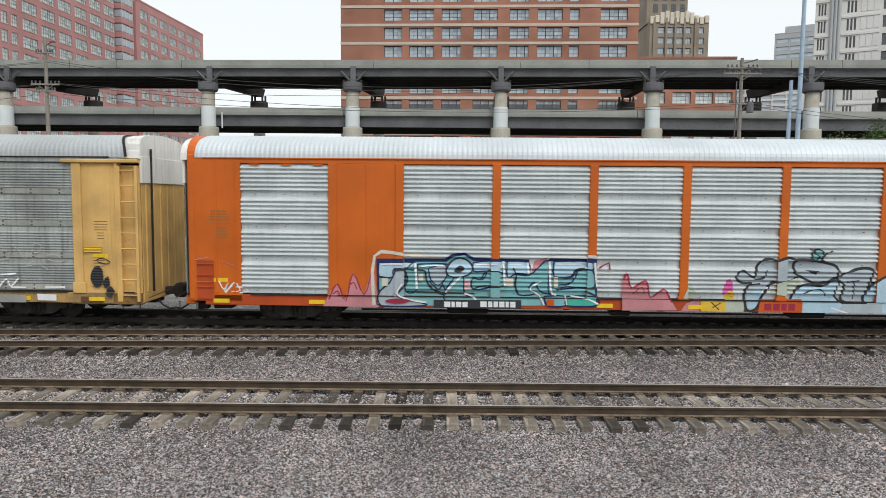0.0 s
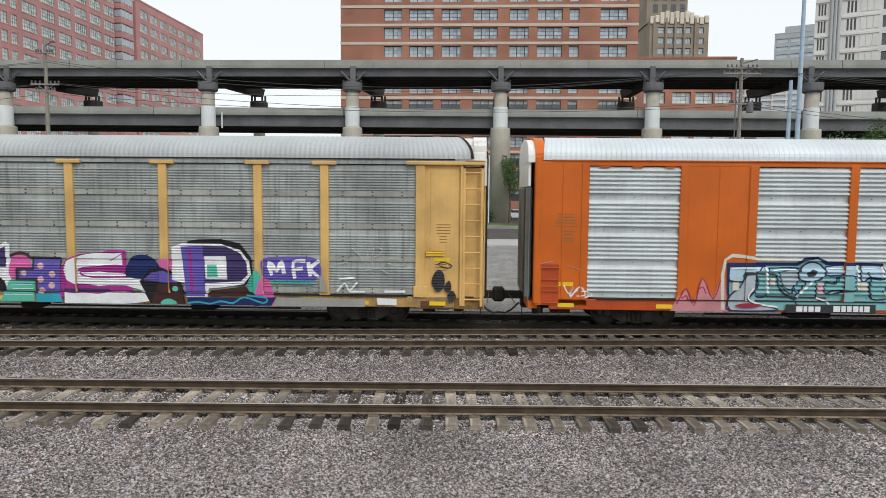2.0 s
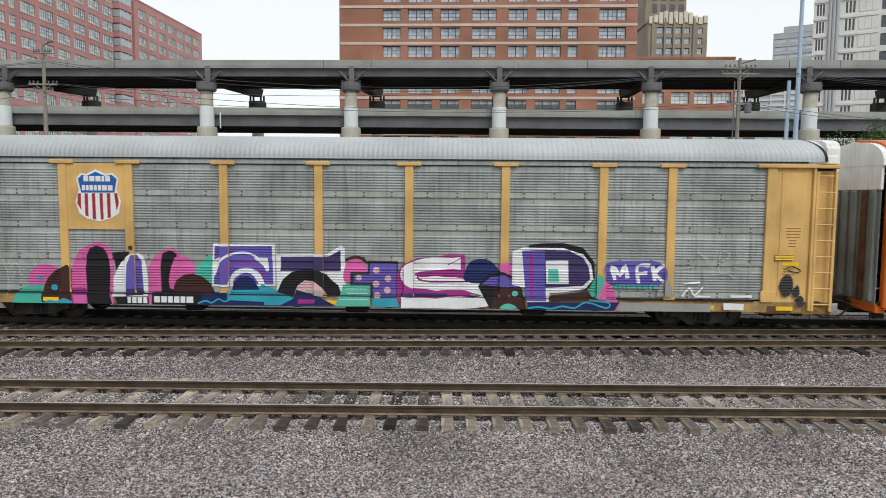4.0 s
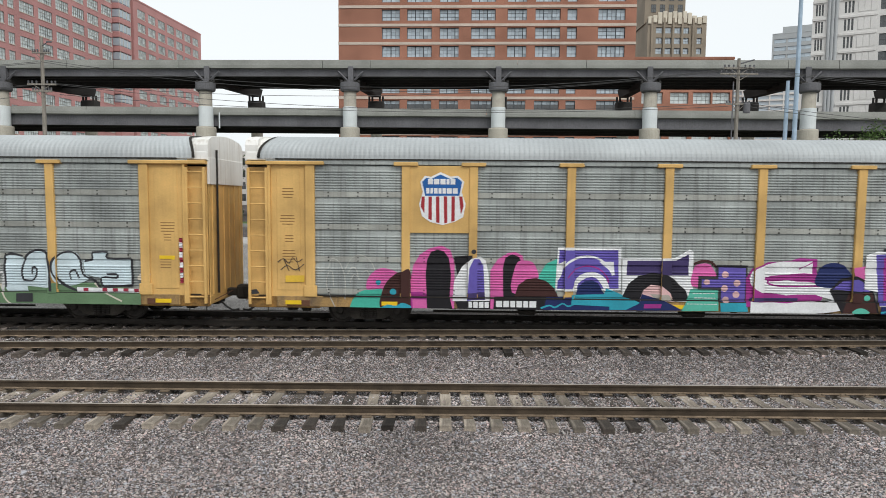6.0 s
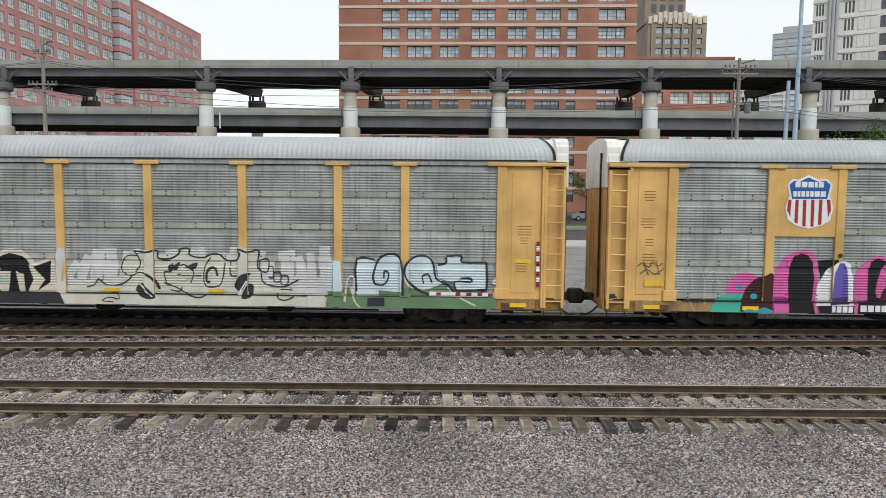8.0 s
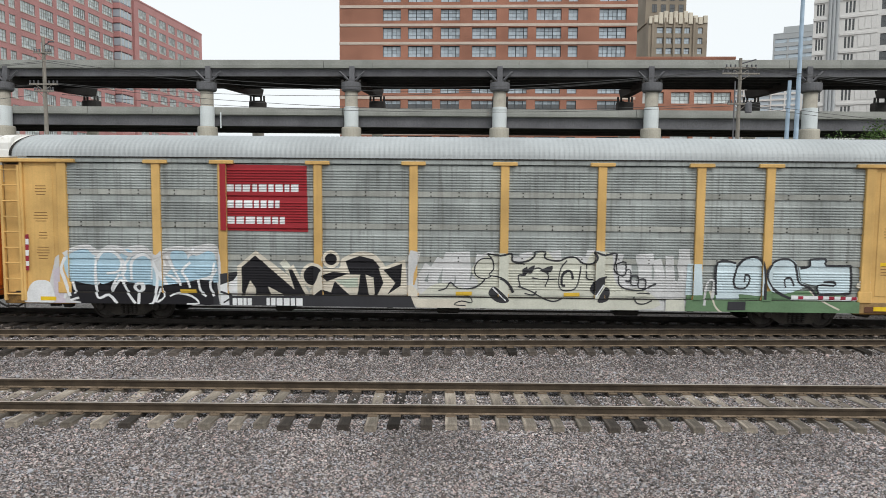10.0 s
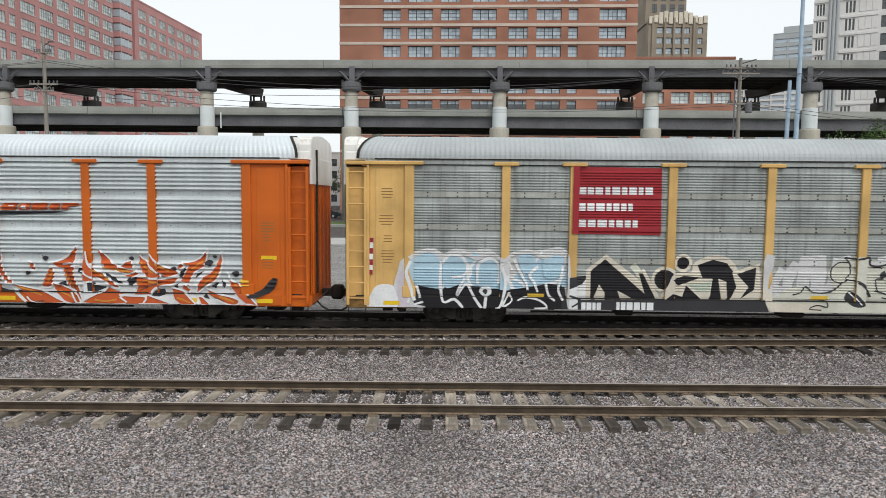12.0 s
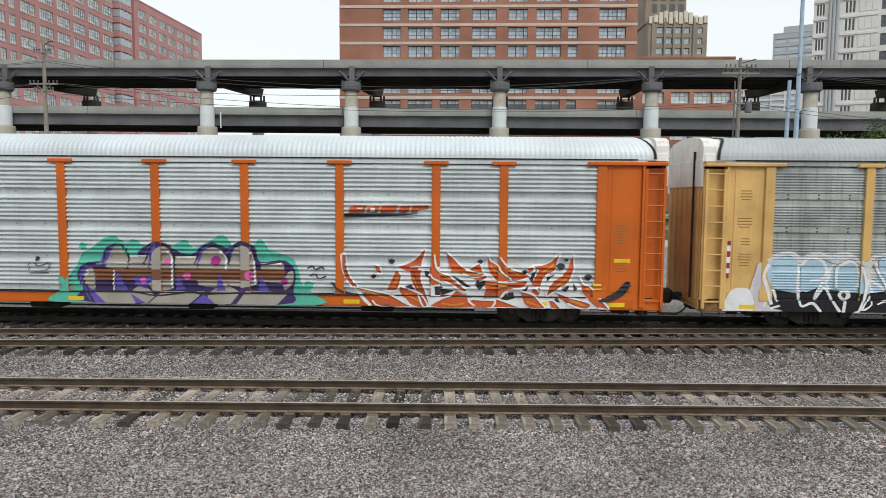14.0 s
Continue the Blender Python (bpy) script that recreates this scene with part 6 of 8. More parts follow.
g.line("ink", .05, (14.71, 2.24), (14.87, 2.04), (14.90, 1.78), (14.77, 1.61), (14.98, 1.56), (15.15, 1.53))
g.line("ink", .05, (15.55, 1.96), (15.86, 1.91), (15.85, 1.62), (15.64, 1.60), (15.70, 1.27))
g.line("ink", .05, (16.11, 1.79), (16.23, 1.83), (16.37, 1.76), (16.54, 1.59), (16.44, 1.28))
g.line("ink", .1, (17.26, 1.50), (17.20, 1.72), (17.06, 1.74), (16.94, 1.60), (16.93, 1.34), (17.03, 1.32))
g.line("ink", .05, (17.07, 2.06), (16.89, 1.80), (16.84, 1.37), (16.96, 1.17), (17.31, 1.21), (17.43, 1.47), (17.49, 1.90))
g.line("ink", .1, (15.10, 1.52), (15.25, 1.44), (15.40, 1.27), (15.49, 1.08))
g.line("ink", .05, (15.63, 1.27), (16.01, 1.14), (16.35, 0.94), (16.69, 0.84), (16.95, 0.94))
g.line("ink", .05, (18.54, 1.98), (18.80, 2.03), (18.79, 1.65), (18.57, 1.69), (18.54, 1.98))
g.line("ink", .05, (18.81, 1.79), (18.95, 1.79), (18.95, 1.48), (18.81, 1.48))
g.line("ink", .05, (18.98, 1.62), (19.17, 1.62), (19.17, 1.37), (18.98, 1.37), (18.98, 1.62))
g.line("ink", .05, (19.20, 1.52), (19.39, 1.52), (19.39, 1.28), (19.20, 1.28), (19.20, 1.52))
g.line("ink", .06, (18.60, 1.62), (18.63, 1.36), (18.86, 1.23), (19.28, 1.20), (19.54, 1.32), (19.72, 1.41))
g.line("ink", .05, (19.54, 1.10), (19.23, 1.11), (19.08, 1.01), (19.14, 0.83), (19.36, 0.80), (19.59, 0.91))
g.line("ink", .06, (13.26, 1.12), (13.49, 1.19), (13.62, 1.37), (13.84, 1.20), (14.27, 1.20), (14.54, 1.35), (14.67, 1.52))
g.line("ink", .05, (14.00, 0.99), (14.21, 0.94), (14.26, 0.77), (13.96, 0.82), (13.73, 0.71), (14.08, 0.68))
g.line("ink", .05, (15.83, 1.07), (16.09, 1.02), (16.18, 1.14))
g.line("ink", .1, (17.87, 1.18), (17.91, 1.39), (18.05, 1.53), (18.26, 1.58))
g.line("ink", .05, (17.67, 1.98), (17.66, 1.55), (17.85, 1.51))
g.line("ink", .05, (16.02, 1.54), (16.36, 1.49), (16.79, 1.51))
g.blob("ink", (15.89, 1.77), (16.13, 1.91), (16.02, 1.66))
g.blob("ink", (16.37, 1.78), (16.65, 1.90), (16.59, 1.71))
g.line("bone", .1, (15.71, 1.79), (16.07, 2.05))
g.line("bone", .1, (15.95, 1.52), (16.23, 1.71))
g.line("bone", .1, (16.15, 1.37), (16.45, 1.45))
g.line("bone", .1, (17.04, 1.03), (17.56, 1.09))
g.line("bone", .1, (17.66, 1.81), (17.78, 1.64))
g.line("bone", .1, (13.39, 0.99), (14.09, 1.05))
g.line("bone", .1, (14.99, 1.78), (15.16, 1.87))
g.line("bone", .1, (18.85, 1.05), (19.45, 1.06))
g.poly("yellow", (13.78, 1.09), (14.27, 1.10), (14.26, 0.98), (13.78, 0.97))
g.poly("yellow", (16.99, 1.10), (17.46, 1.11), (17.46, 0.99), (16.99, 0.98))
g.poly("green", (20.61, 1.08), (21.30, 1.21), (22.84, 1.23), (24.20, 1.25), (25.05, 1.14), (25.63, 0.93), (25.63, 0.60), (20.56, 0.55))
g.poly("bone", (20.00, 0.94), (20.52, 0.98), (20.56, 0.55), (19.99, 0.56))
g.line("cream", .08, (21.30, 1.21), (21.43, 0.78), (21.63, 0.56))
g.line("cream", .06, (24.20, 1.25), (24.46, 1.00), (25.05, 0.70))
g.poly("ice", (20.57, 1.08), (20.62, 2.01), (21.00, 2.01), (21.05, 1.09))
g.poly("ice", (21.43, 1.16), (21.49, 2.05), (22.02, 2.06), (22.15, 0.97), (21.50, 0.96))
g.line("haze", .1, (21.12, 0.78), (21.20, 1.43), (21.40, 1.50), (21.36, 0.96))
g.blob("ice", (21.91, 1.22), (22.02, 1.82), (22.26, 2.16), (22.59, 2.22), (22.81, 2.03), (22.87, 1.49), (22.84, 1.11), (22.41, 1.11))
g.line("ink", .08, (21.47, 1.09), (21.48, 2.05), (22.02, 2.04))
g.line("ink", .09, (22.03, 1.31), (21.97, 1.56), (22.13, 2.04), (22.42, 2.22), (22.71, 2.17), (22.84, 1.83), (22.87, 0.98))
g.line("ink", .07, (22.00, 1.32), (22.27, 1.29), (22.41, 1.45), (22.43, 1.65), (22.31, 1.70), (22.29, 1.48))
g.blob("ice", (22.91, 1.49), (22.98, 1.90), (23.23, 2.14), (23.61, 2.18), (23.81, 1.96), (23.90, 1.54), (24.07, 1.38), (23.52, 1.16), (23.09, 1.22))
g.line("ink", .09, (23.76, 0.97), (23.26, 1.19), (22.96, 1.52), (22.94, 1.86), (23.18, 2.12), (23.52, 2.18), (23.76, 1.98), (23.86, 1.50), (24.20, 1.33), (24.41, 1.06))
g.line("ink", .07, (23.49, 1.33), (23.45, 1.56), (23.62, 1.62), (23.73, 1.38))
g.poly("ice", (23.86, 1.93), (24.15, 1.96), (24.15, 2.18), (24.59, 2.19), (24.63, 2.00), (25.32, 1.99), (25.36, 1.18), (24.46, 1.13), (24.41, 1.39), (23.93, 1.50))
g.line("ink", .09, (23.90, 1.91), (24.15, 1.96), (24.15, 2.15))
g.line("ink", .09, (24.15, 2.17), (24.61, 2.19), (24.63, 2.00), (25.35, 2.00))
g.line("ink", .09, (25.35, 2.00), (25.37, 1.26), (25.22, 1.18), (24.47, 1.13))
g.line("ink", .08, (24.46, 1.13), (24.42, 1.41), (24.88, 1.41), (24.88, 1.51), (24.58, 1.51))
g.poly("white", (23.66, 1.11), (25.60, 1.08), (25.60, 0.96), (23.66, 0.97))
g.poly("crimson", (23.86, 1.09), (24.01, 1.09), (24.01, 0.99), (23.86, 0.99))
g.poly("crimson", (24.44, 1.10), (24.59, 1.10), (24.59, 0.98), (24.44, 0.98))
g.poly("crimson", (24.76, 1.09), (24.92, 1.09), (24.92, 0.99), (24.76, 0.98))
g.poly("crimson", (25.09, 1.09), (25.24, 1.09), (25.24, 0.99), (25.09, 0.99))
g.poly("crimson", (25.41, 1.08), (25.56, 1.08), (25.56, 0.98), (25.41, 0.97))
g.poly("ink", (21.81, 0.91), (22.32, 0.92), (22.32, 0.66), (21.80, 0.65))
g.blob("cream", (25.53, 1.44), (25.81, 1.70), (25.93, 1.53), (25.83, 1.36), (25.59, 1.35))
g.poly("crimson", (26.82, 2.64), (26.92, 2.64), (26.93, 1.28), (26.83, 1.28))
g.poly("white", (26.82, 2.50), (26.92, 2.50), (26.92, 2.35), (26.82, 2.35))
g.poly("white", (26.82, 2.20), (26.92, 2.20), (26.92, 2.05), (26.82, 2.05))
g.poly("white", (26.82, 1.89), (26.92, 1.90), (26.93, 1.74), (26.83, 1.74))
g.poly("white", (26.83, 1.59), (26.93, 1.59), (26.93, 1.44), (26.83, 1.44))

g = Painting(car_c, "graffiti", "black and light blue letters with white outlines")
g.poly("crimson", (0.75, 2.67), (0.86, 2.68), (0.83, 1.58), (0.73, 1.58))
g.poly("white", (0.75, 2.54), (0.85, 2.54), (0.85, 2.37), (0.75, 2.37))
g.poly("white", (0.74, 2.20), (0.85, 2.20), (0.84, 2.03), (0.74, 2.03))
g.poly("white", (0.74, 1.86), (0.84, 1.86), (0.84, 1.72), (0.73, 1.72))
g.blob("haze", (1.52, 0.51), (1.61, 1.80), (1.75, 2.06), (2.10, 2.28), (2.62, 2.39), (2.96, 2.24), (3.30, 2.38), (3.81, 2.33), (4.32, 2.39), (4.74, 2.09), (5.17, 2.30), (5.85, 2.36), (6.44, 2.45), (6.69, 2.11), (6.70, 1.01), (6.53, 0.58), (3.62, 0.50))
g.blob("sky", (1.84, 1.15), (1.89, 1.94), (2.27, 2.21), (2.72, 2.20), (2.88, 1.85), (2.99, 2.07), (3.30, 2.21), (3.60, 2.09), (3.84, 2.27), (4.11, 2.10), (4.35, 2.00), (4.62, 1.80), (4.86, 1.32), (5.20, 1.70), (5.85, 2.10), (6.39, 2.21), (6.56, 1.86), (6.53, 1.21), (5.00, 1.09), (2.94, 1.09))
g.poly("ink", (2.00, 1.20), (2.94, 1.15), (4.31, 1.13), (5.00, 1.10), (6.56, 1.28), (6.67, 0.58), (2.68, 0.49), (2.08, 0.69))
g.poly("lilac", (1.59, 0.51), (1.57, 1.59), (1.78, 1.71), (1.94, 0.51))
g.blob("white", (0.70, 0.79), (0.88, 1.17), (1.14, 1.29), (1.48, 1.20), (1.56, 0.59), (0.73, 0.58))
g.line("white", .11, (1.90, 0.74), (1.98, 1.29), (1.82, 1.80), (2.06, 2.14), (2.61, 2.29), (2.81, 1.85), (2.90, 0.78), (3.28, 0.93), (3.55, 0.52))
g.line("white", .11, (2.94, 0.79), (2.98, 1.30), (3.29, 1.39), (3.67, 1.48), (3.77, 1.74), (3.53, 2.08), (3.21, 2.16), (2.99, 2.07))
g.line("white", .11, (3.38, 0.76), (3.59, 1.19), (3.80, 1.26), (4.07, 0.59))
g.line("white", .11, (3.80, 1.23), (3.67, 1.57), (3.88, 1.99), (4.12, 2.13), (4.35, 1.83), (4.31, 1.32), (4.07, 1.11), (4.17, 0.84), (4.38, 0.98), (4.28, 1.23))
g.line("white", .13, (4.75, 0.60), (5.03, 1.16), (4.69, 1.75), (4.61, 2.09))
g.line("white", .11, (4.86, 1.58), (5.34, 1.33), (5.44, 0.96))
g.line("white", .11, (5.17, 1.84), (5.34, 1.64), (5.68, 2.02), (5.88, 2.32))
g.line("white", .11, (5.85, 1.30), (6.36, 1.43), (6.56, 1.69))
g.line("white", .11, (5.95, 0.55), (6.22, 0.83), (5.95, 1.34))
g.line("white", .11, (5.13, 0.63), (5.51, 0.82), (5.88, 0.55))
g.line("white", .08, (2.08, 0.69), (2.59, 0.81), (2.76, 0.52))
g.line("white", .07, (4.57, 1.83), (4.86, 2.01), (5.00, 1.75))
g.poly("white", (6.70, 1.35), (7.20, 1.63), (7.46, 1.63), (7.50, 0.85), (6.97, 0.55), (6.70, 0.54))
g.poly("ink", (6.70, 1.55), (7.29, 1.63), (7.07, 1.35), (6.70, 1.21))
g.line("ink", .08, (6.70, 1.01), (7.04, 0.87), (6.78, 0.67))
g.poly("cream", (7.19, 1.78), (7.76, 2.26), (9.00, 1.33), (8.64, 1.64), (8.89, 1.85), (9.44, 0.86), (7.19, 0.83))
g.poly("black", (7.32, 1.75), (7.74, 2.11), (8.93, 1.09), (8.74, 1.70), (8.86, 1.70), (9.27, 0.92), (7.33, 0.90))
g.poly("cream", (7.43, 0.98), (7.58, 1.36), (7.75, 1.11), (7.75, 0.90), (7.45, 0.90))
g.poly("cream", (8.12, 1.18), (8.32, 1.08), (8.63, 0.91), (8.22, 0.91))
g.poly("bone", (8.47, 1.88), (8.63, 2.02), (8.81, 1.80), (8.69, 1.63))
g.disc("cream", 9.50, 1.52, 0.39)
g.disc("black", 9.50, 1.52, 0.30)
g.disc("cream", 10.03, 2.02, 0.27)
g.disc("black", 10.03, 2.02, 0.18)
g.blob("cream", (9.60, 1.38), (9.76, 1.69), (10.27, 1.77), (10.36, 2.04), (10.89, 2.26), (11.36, 2.17), (11.70, 1.75), (11.80, 1.24), (11.63, 0.65), (10.59, 0.55), (9.41, 0.56), (9.37, 0.96))
g.poly("black", (9.73, 1.52), (10.07, 1.64), (10.60, 1.60), (10.46, 1.97), (10.90, 2.13), (11.31, 2.03), (11.61, 1.66), (11.68, 1.24), (11.51, 0.76), (11.13, 0.59), (10.67, 0.58), (10.85, 1.06), (10.91, 1.57), (10.49, 1.57), (9.90, 1.35))
g.poly("pale", (10.16, 1.39), (10.84, 1.48), (10.85, 1.20), (10.50, 1.16))
g.poly("black", (10.14, 1.36), (10.79, 0.77), (10.17, 0.58), (9.51, 0.57), (9.44, 0.87), (9.74, 1.11), (10.03, 1.02))
g.poly("cream", (11.07, 1.57), (11.31, 1.49), (11.35, 0.98), (11.19, 0.88))
g.poly("cream", (11.47, 1.76), (12.26, 2.04), (12.32, 1.13), (11.96, 0.87), (11.39, 0.86), (11.61, 1.33))
g.poly("black", (11.61, 1.71), (12.17, 1.91), (12.13, 1.25), (11.72, 0.97), (11.97, 1.33))
g.blob("cream", (12.00, 1.08), (12.42, 1.28), (12.69, 1.00), (12.52, 0.66), (12.18, 0.82))
g.poly("ink", (6.95, 0.89), (12.43, 0.96), (12.57, 0.56), (6.96, 0.48))
g.bars("white", 7.06, 7.67, 0.59, 0.82, 4)
g.bars("white", 8.09, 9.22, 0.61, 0.84, 6)
g.poly("cream", (12.60, 0.86), (14.09, 0.87), (14.10, 0.56), (12.60, 0.54))
g.poly("signred", (6.74, 4.83), (9.32, 4.80), (9.35, 2.83), (6.74, 2.86))
g.bars("white", 6.92, 7.66, 4.02, 4.23, 3)
g.bars("white", 7.69, 9.13, 4.02, 4.25, 6)
g.bars("white", 6.93, 8.55, 3.54, 3.76, 7)
g.bars("white", 6.93, 8.71, 3.06, 3.28, 7)
g.poly("black", (2.15, 1.27), (2.91, 1.13), (3.12, 1.33), (3.80, 1.26), (4.82, 1.15), (5.66, 1.28), (6.08, 1.37), (6.47, 1.31), (6.48, 0.61), (2.43, 0.60))
g.blob("sky", (1.98, 2.04), (2.27, 2.19), (2.69, 2.21), (2.88, 2.01), (2.83, 1.30), (2.44, 1.27), (2.10, 1.32), (1.94, 1.66))
g.blob("sky", (2.98, 2.06), (3.29, 2.19), (3.59, 2.09), (3.66, 1.60), (3.46, 1.34), (2.98, 1.23))
g.blob("sky", (4.00, 1.85), (4.22, 2.06), (4.56, 2.00), (4.64, 1.52), (4.51, 1.21), (4.00, 1.26))
g.blob("sky", (5.18, 2.17), (5.57, 2.21), (5.69, 1.96), (5.49, 1.67), (5.28, 1.73))
g.blob("sky", (5.92, 2.05), (6.16, 2.25), (6.49, 2.19), (6.53, 1.71), (6.33, 1.54), (5.96, 1.57))
g.line("haze", .16, (1.93, 2.07), (2.27, 2.26), (2.64, 2.30), (2.92, 2.10), (3.20, 2.24), (3.59, 2.24), (3.97, 2.09), (4.34, 2.25), (4.73, 2.03), (5.06, 2.26), (5.57, 2.30), (5.96, 2.13), (6.29, 2.29), (6.53, 2.22))
g.line("white", .13, (1.98, 2.00), (1.84, 1.66), (1.94, 1.32), (2.09, 0.81))
g.line("white", .1, (2.15, 1.27), (2.26, 0.90))
g.line("white", .11, (2.88, 2.01), (2.86, 1.42), (2.91, 0.90), (3.01, 0.77), (3.29, 0.87), (3.54, 0.60))
g.line("white", .11, (2.91, 1.93), (3.12, 2.17), (3.49, 2.14), (3.66, 1.85), (3.58, 1.59), (3.20, 1.51))
g.line("white", .11, (3.59, 1.51), (3.41, 1.17), (3.36, 0.96), (3.49, 1.17), (3.66, 1.31), (3.88, 0.92), (4.10, 0.60))
g.line("white", .11, (3.97, 1.31), (3.97, 1.85), (4.13, 2.03), (4.39, 2.10), (4.61, 1.86), (4.59, 1.35))
g.line("white", .11, (4.69, 1.86), (4.80, 1.35), (4.67, 0.70), (4.51, 0.60))
g.line("white", .08, (4.92, 1.10), (4.73, 0.67), (5.00, 0.85), (4.88, 1.08))
g.line("white", .1, (5.06, 2.07), (5.23, 1.70), (5.42, 1.36), (5.46, 1.16))
g.line("white", .1, (5.77, 1.88), (5.52, 1.62), (5.66, 1.37), (5.76, 1.11))
g.line("white", .1, (6.00, 1.37), (6.08, 1.03), (6.27, 0.86))
g.line("white", .08, (5.16, 0.85), (5.41, 0.95), (5.83, 0.86), (6.04, 0.65), (5.67, 0.61))
g.line("white", .1, (4.22, 0.94), (4.19, 0.60))
g.line("white", .1, (6.50, 1.88), (6.43, 1.46), (6.37, 1.17), (6.51, 0.87))
g.blob("white", (4.02, 1.11), (4.14, 1.26), (4.34, 1.25), (4.38, 1.04), (4.19, 0.94))
g.blob("ink", (4.12, 1.11), (4.19, 1.18), (4.27, 1.13), (4.22, 1.02))
g.poly("yellow", (5.46, 1.06), (5.95, 1.06), (5.95, 0.96), (5.46, 0.95))

g = Painting(car_d, "graffiti", "mint green and brown rounded letter graffiti with purple shadows")
g.blob("mint", (9.38, 0.59), (9.49, 0.96), (9.77, 1.40), (10.05, 1.74), (10.15, 2.05), (10.50, 2.26), (10.86, 2.54), (11.21, 2.63), (11.55, 2.43), (11.81, 2.55), (12.15, 2.35), (12.84, 2.29), (13.36, 2.55), (13.61, 2.30), (14.05, 2.47), (14.53, 2.70), (14.90, 2.31), (15.42, 2.40), (15.67, 2.59), (15.93, 2.26), (16.27, 2.16), (16.64, 1.96), (16.82, 1.57), (16.89, 1.26), (17.21, 0.97), (17.42, 0.62), (13.49, 0.60))
g.disc("mint", 10.24, 2.31, 0.12)
g.disc("mint", 9.56, 1.27, 0.12)
g.disc("mint", 17.10, 1.20, 0.14)
g.line("teal", .04, (9.53, 0.96), (9.81, 1.36), (10.08, 1.71), (10.23, 2.09), (10.50, 2.23), (10.94, 2.47), (11.22, 2.58))
g.line("teal", .04, (15.67, 2.53), (15.93, 2.19), (16.35, 2.11), (16.69, 1.87), (16.81, 1.48))
g.blob("violet", (10.04, 1.49), (10.40, 1.83), (11.62, 1.90), (12.06, 2.28), (12.55, 2.49), (13.01, 2.26), (13.52, 2.09), (14.13, 2.47), (14.64, 2.31), (15.07, 2.52), (15.50, 2.32), (15.61, 1.90), (16.35, 1.94), (16.69, 1.65), (16.63, 1.05), (16.15, 0.58), (10.53, 0.59), (10.20, 1.05))
g.blob("purple", (10.11, 1.49), (10.39, 1.71), (10.44, 1.14), (10.99, 0.61), (10.50, 0.61), (10.20, 1.09))
g.blob("purple", (10.74, 1.79), (10.93, 2.23), (11.20, 2.37), (11.09, 1.79))
g.blob("purple", (12.05, 1.77), (12.21, 2.25), (12.49, 2.41), (12.34, 1.81))
g.blob("purple", (13.60, 1.87), (13.77, 2.27), (14.08, 2.41), (13.86, 1.87))
g.blob("purple", (14.59, 2.11), (14.81, 2.35), (15.11, 2.45), (14.83, 2.06))
g.blob("stone", (10.97, 1.67), (11.05, 2.10), (11.28, 2.32), (11.49, 2.17), (11.59, 1.68))
g.blob("stone", (12.25, 1.08), (12.35, 2.03), (12.60, 2.32), (12.84, 2.27), (12.98, 1.92), (13.00, 1.09))
g.blob("stone", (13.76, 1.19), (13.83, 2.03), (14.09, 2.30), (14.42, 2.26), (14.64, 1.93), (14.66, 1.20))
g.blob("stone", (14.69, 1.20), (14.78, 2.11), (15.07, 2.38), (15.38, 2.22), (15.49, 1.77), (15.52, 1.21))
g.poly("stone", (11.62, 2.05), (12.24, 2.06), (12.23, 1.43), (11.64, 1.42))
g.poly("stone", (13.04, 2.04), (13.73, 2.04), (13.71, 1.44), (13.02, 1.44))
g.poly("stone", (15.66, 1.84), (16.35, 1.85), (16.43, 1.22), (15.66, 1.30))
g.blob("stone", (10.24, 1.40), (10.39, 1.66), (10.56, 1.58), (10.58, 1.06), (10.37, 1.06))
g.poly("rust", (10.57, 1.63), (16.40, 1.65), (16.39, 1.34), (10.59, 1.30))
g.line("white", .07, (10.61, 1.78), (11.70, 1.81))
g.line("white", .07, (11.65, 2.02), (12.21, 2.04))
g.line("white", .07, (13.07, 2.00), (13.69, 2.01))
g.line("white", .06, (15.66, 1.84), (16.30, 1.85))
g.line("white", .06, (11.14, 0.98), (11.19, 1.59))
g.line("white", .08, (12.95, 1.06), (12.96, 1.86), (12.83, 2.19))
g.line("white", .08, (14.60, 1.63), (14.59, 2.00), (14.42, 2.21))
g.line("white", .08, (15.48, 1.21), (15.46, 1.89), (15.34, 2.18))
g.line("white", .05, (10.39, 1.58), (10.33, 1.40))
g.blob("stone", (16.47, 1.56), (16.64, 1.62), (16.62, 1.27), (16.39, 1.05), (16.34, 1.22))
g.poly("stone", (10.58, 0.92), (11.68, 0.95), (11.94, 1.16), (12.15, 1.08), (12.45, 0.83), (12.19, 0.60), (10.92, 0.60))
g.poly("stone", (12.67, 0.97), (13.93, 0.97), (13.49, 0.60), (12.24, 0.60))
g.poly("stone", (14.05, 0.93), (14.54, 1.25), (15.02, 0.95), (14.73, 0.60), (14.04, 0.59))
g.poly("stone", (15.22, 1.02), (16.51, 0.98), (16.15, 0.58), (14.91, 0.58))
g.poly("purple", (11.17, 0.96), (11.29, 1.59), (11.59, 0.97))
g.poly("purple", (11.78, 1.42), (12.43, 1.43), (12.15, 1.03), (11.84, 1.16))
g.poly("purple", (13.05, 1.01), (13.13, 1.52), (13.36, 1.03))
g.poly("purple", (14.29, 1.00), (14.41, 1.62), (14.57, 1.01))
g.poly("purple", (15.57, 1.02), (15.66, 1.50), (15.91, 1.01))
g.poly("purple", (11.69, 0.90), (12.14, 0.61), (11.84, 0.61))
g.poly("purple", (13.58, 0.62), (13.93, 0.90), (14.27, 0.61))
g.line("ink", .06, (10.83, 1.67), (10.93, 2.18), (11.25, 2.39), (11.56, 2.24), (11.65, 1.76))
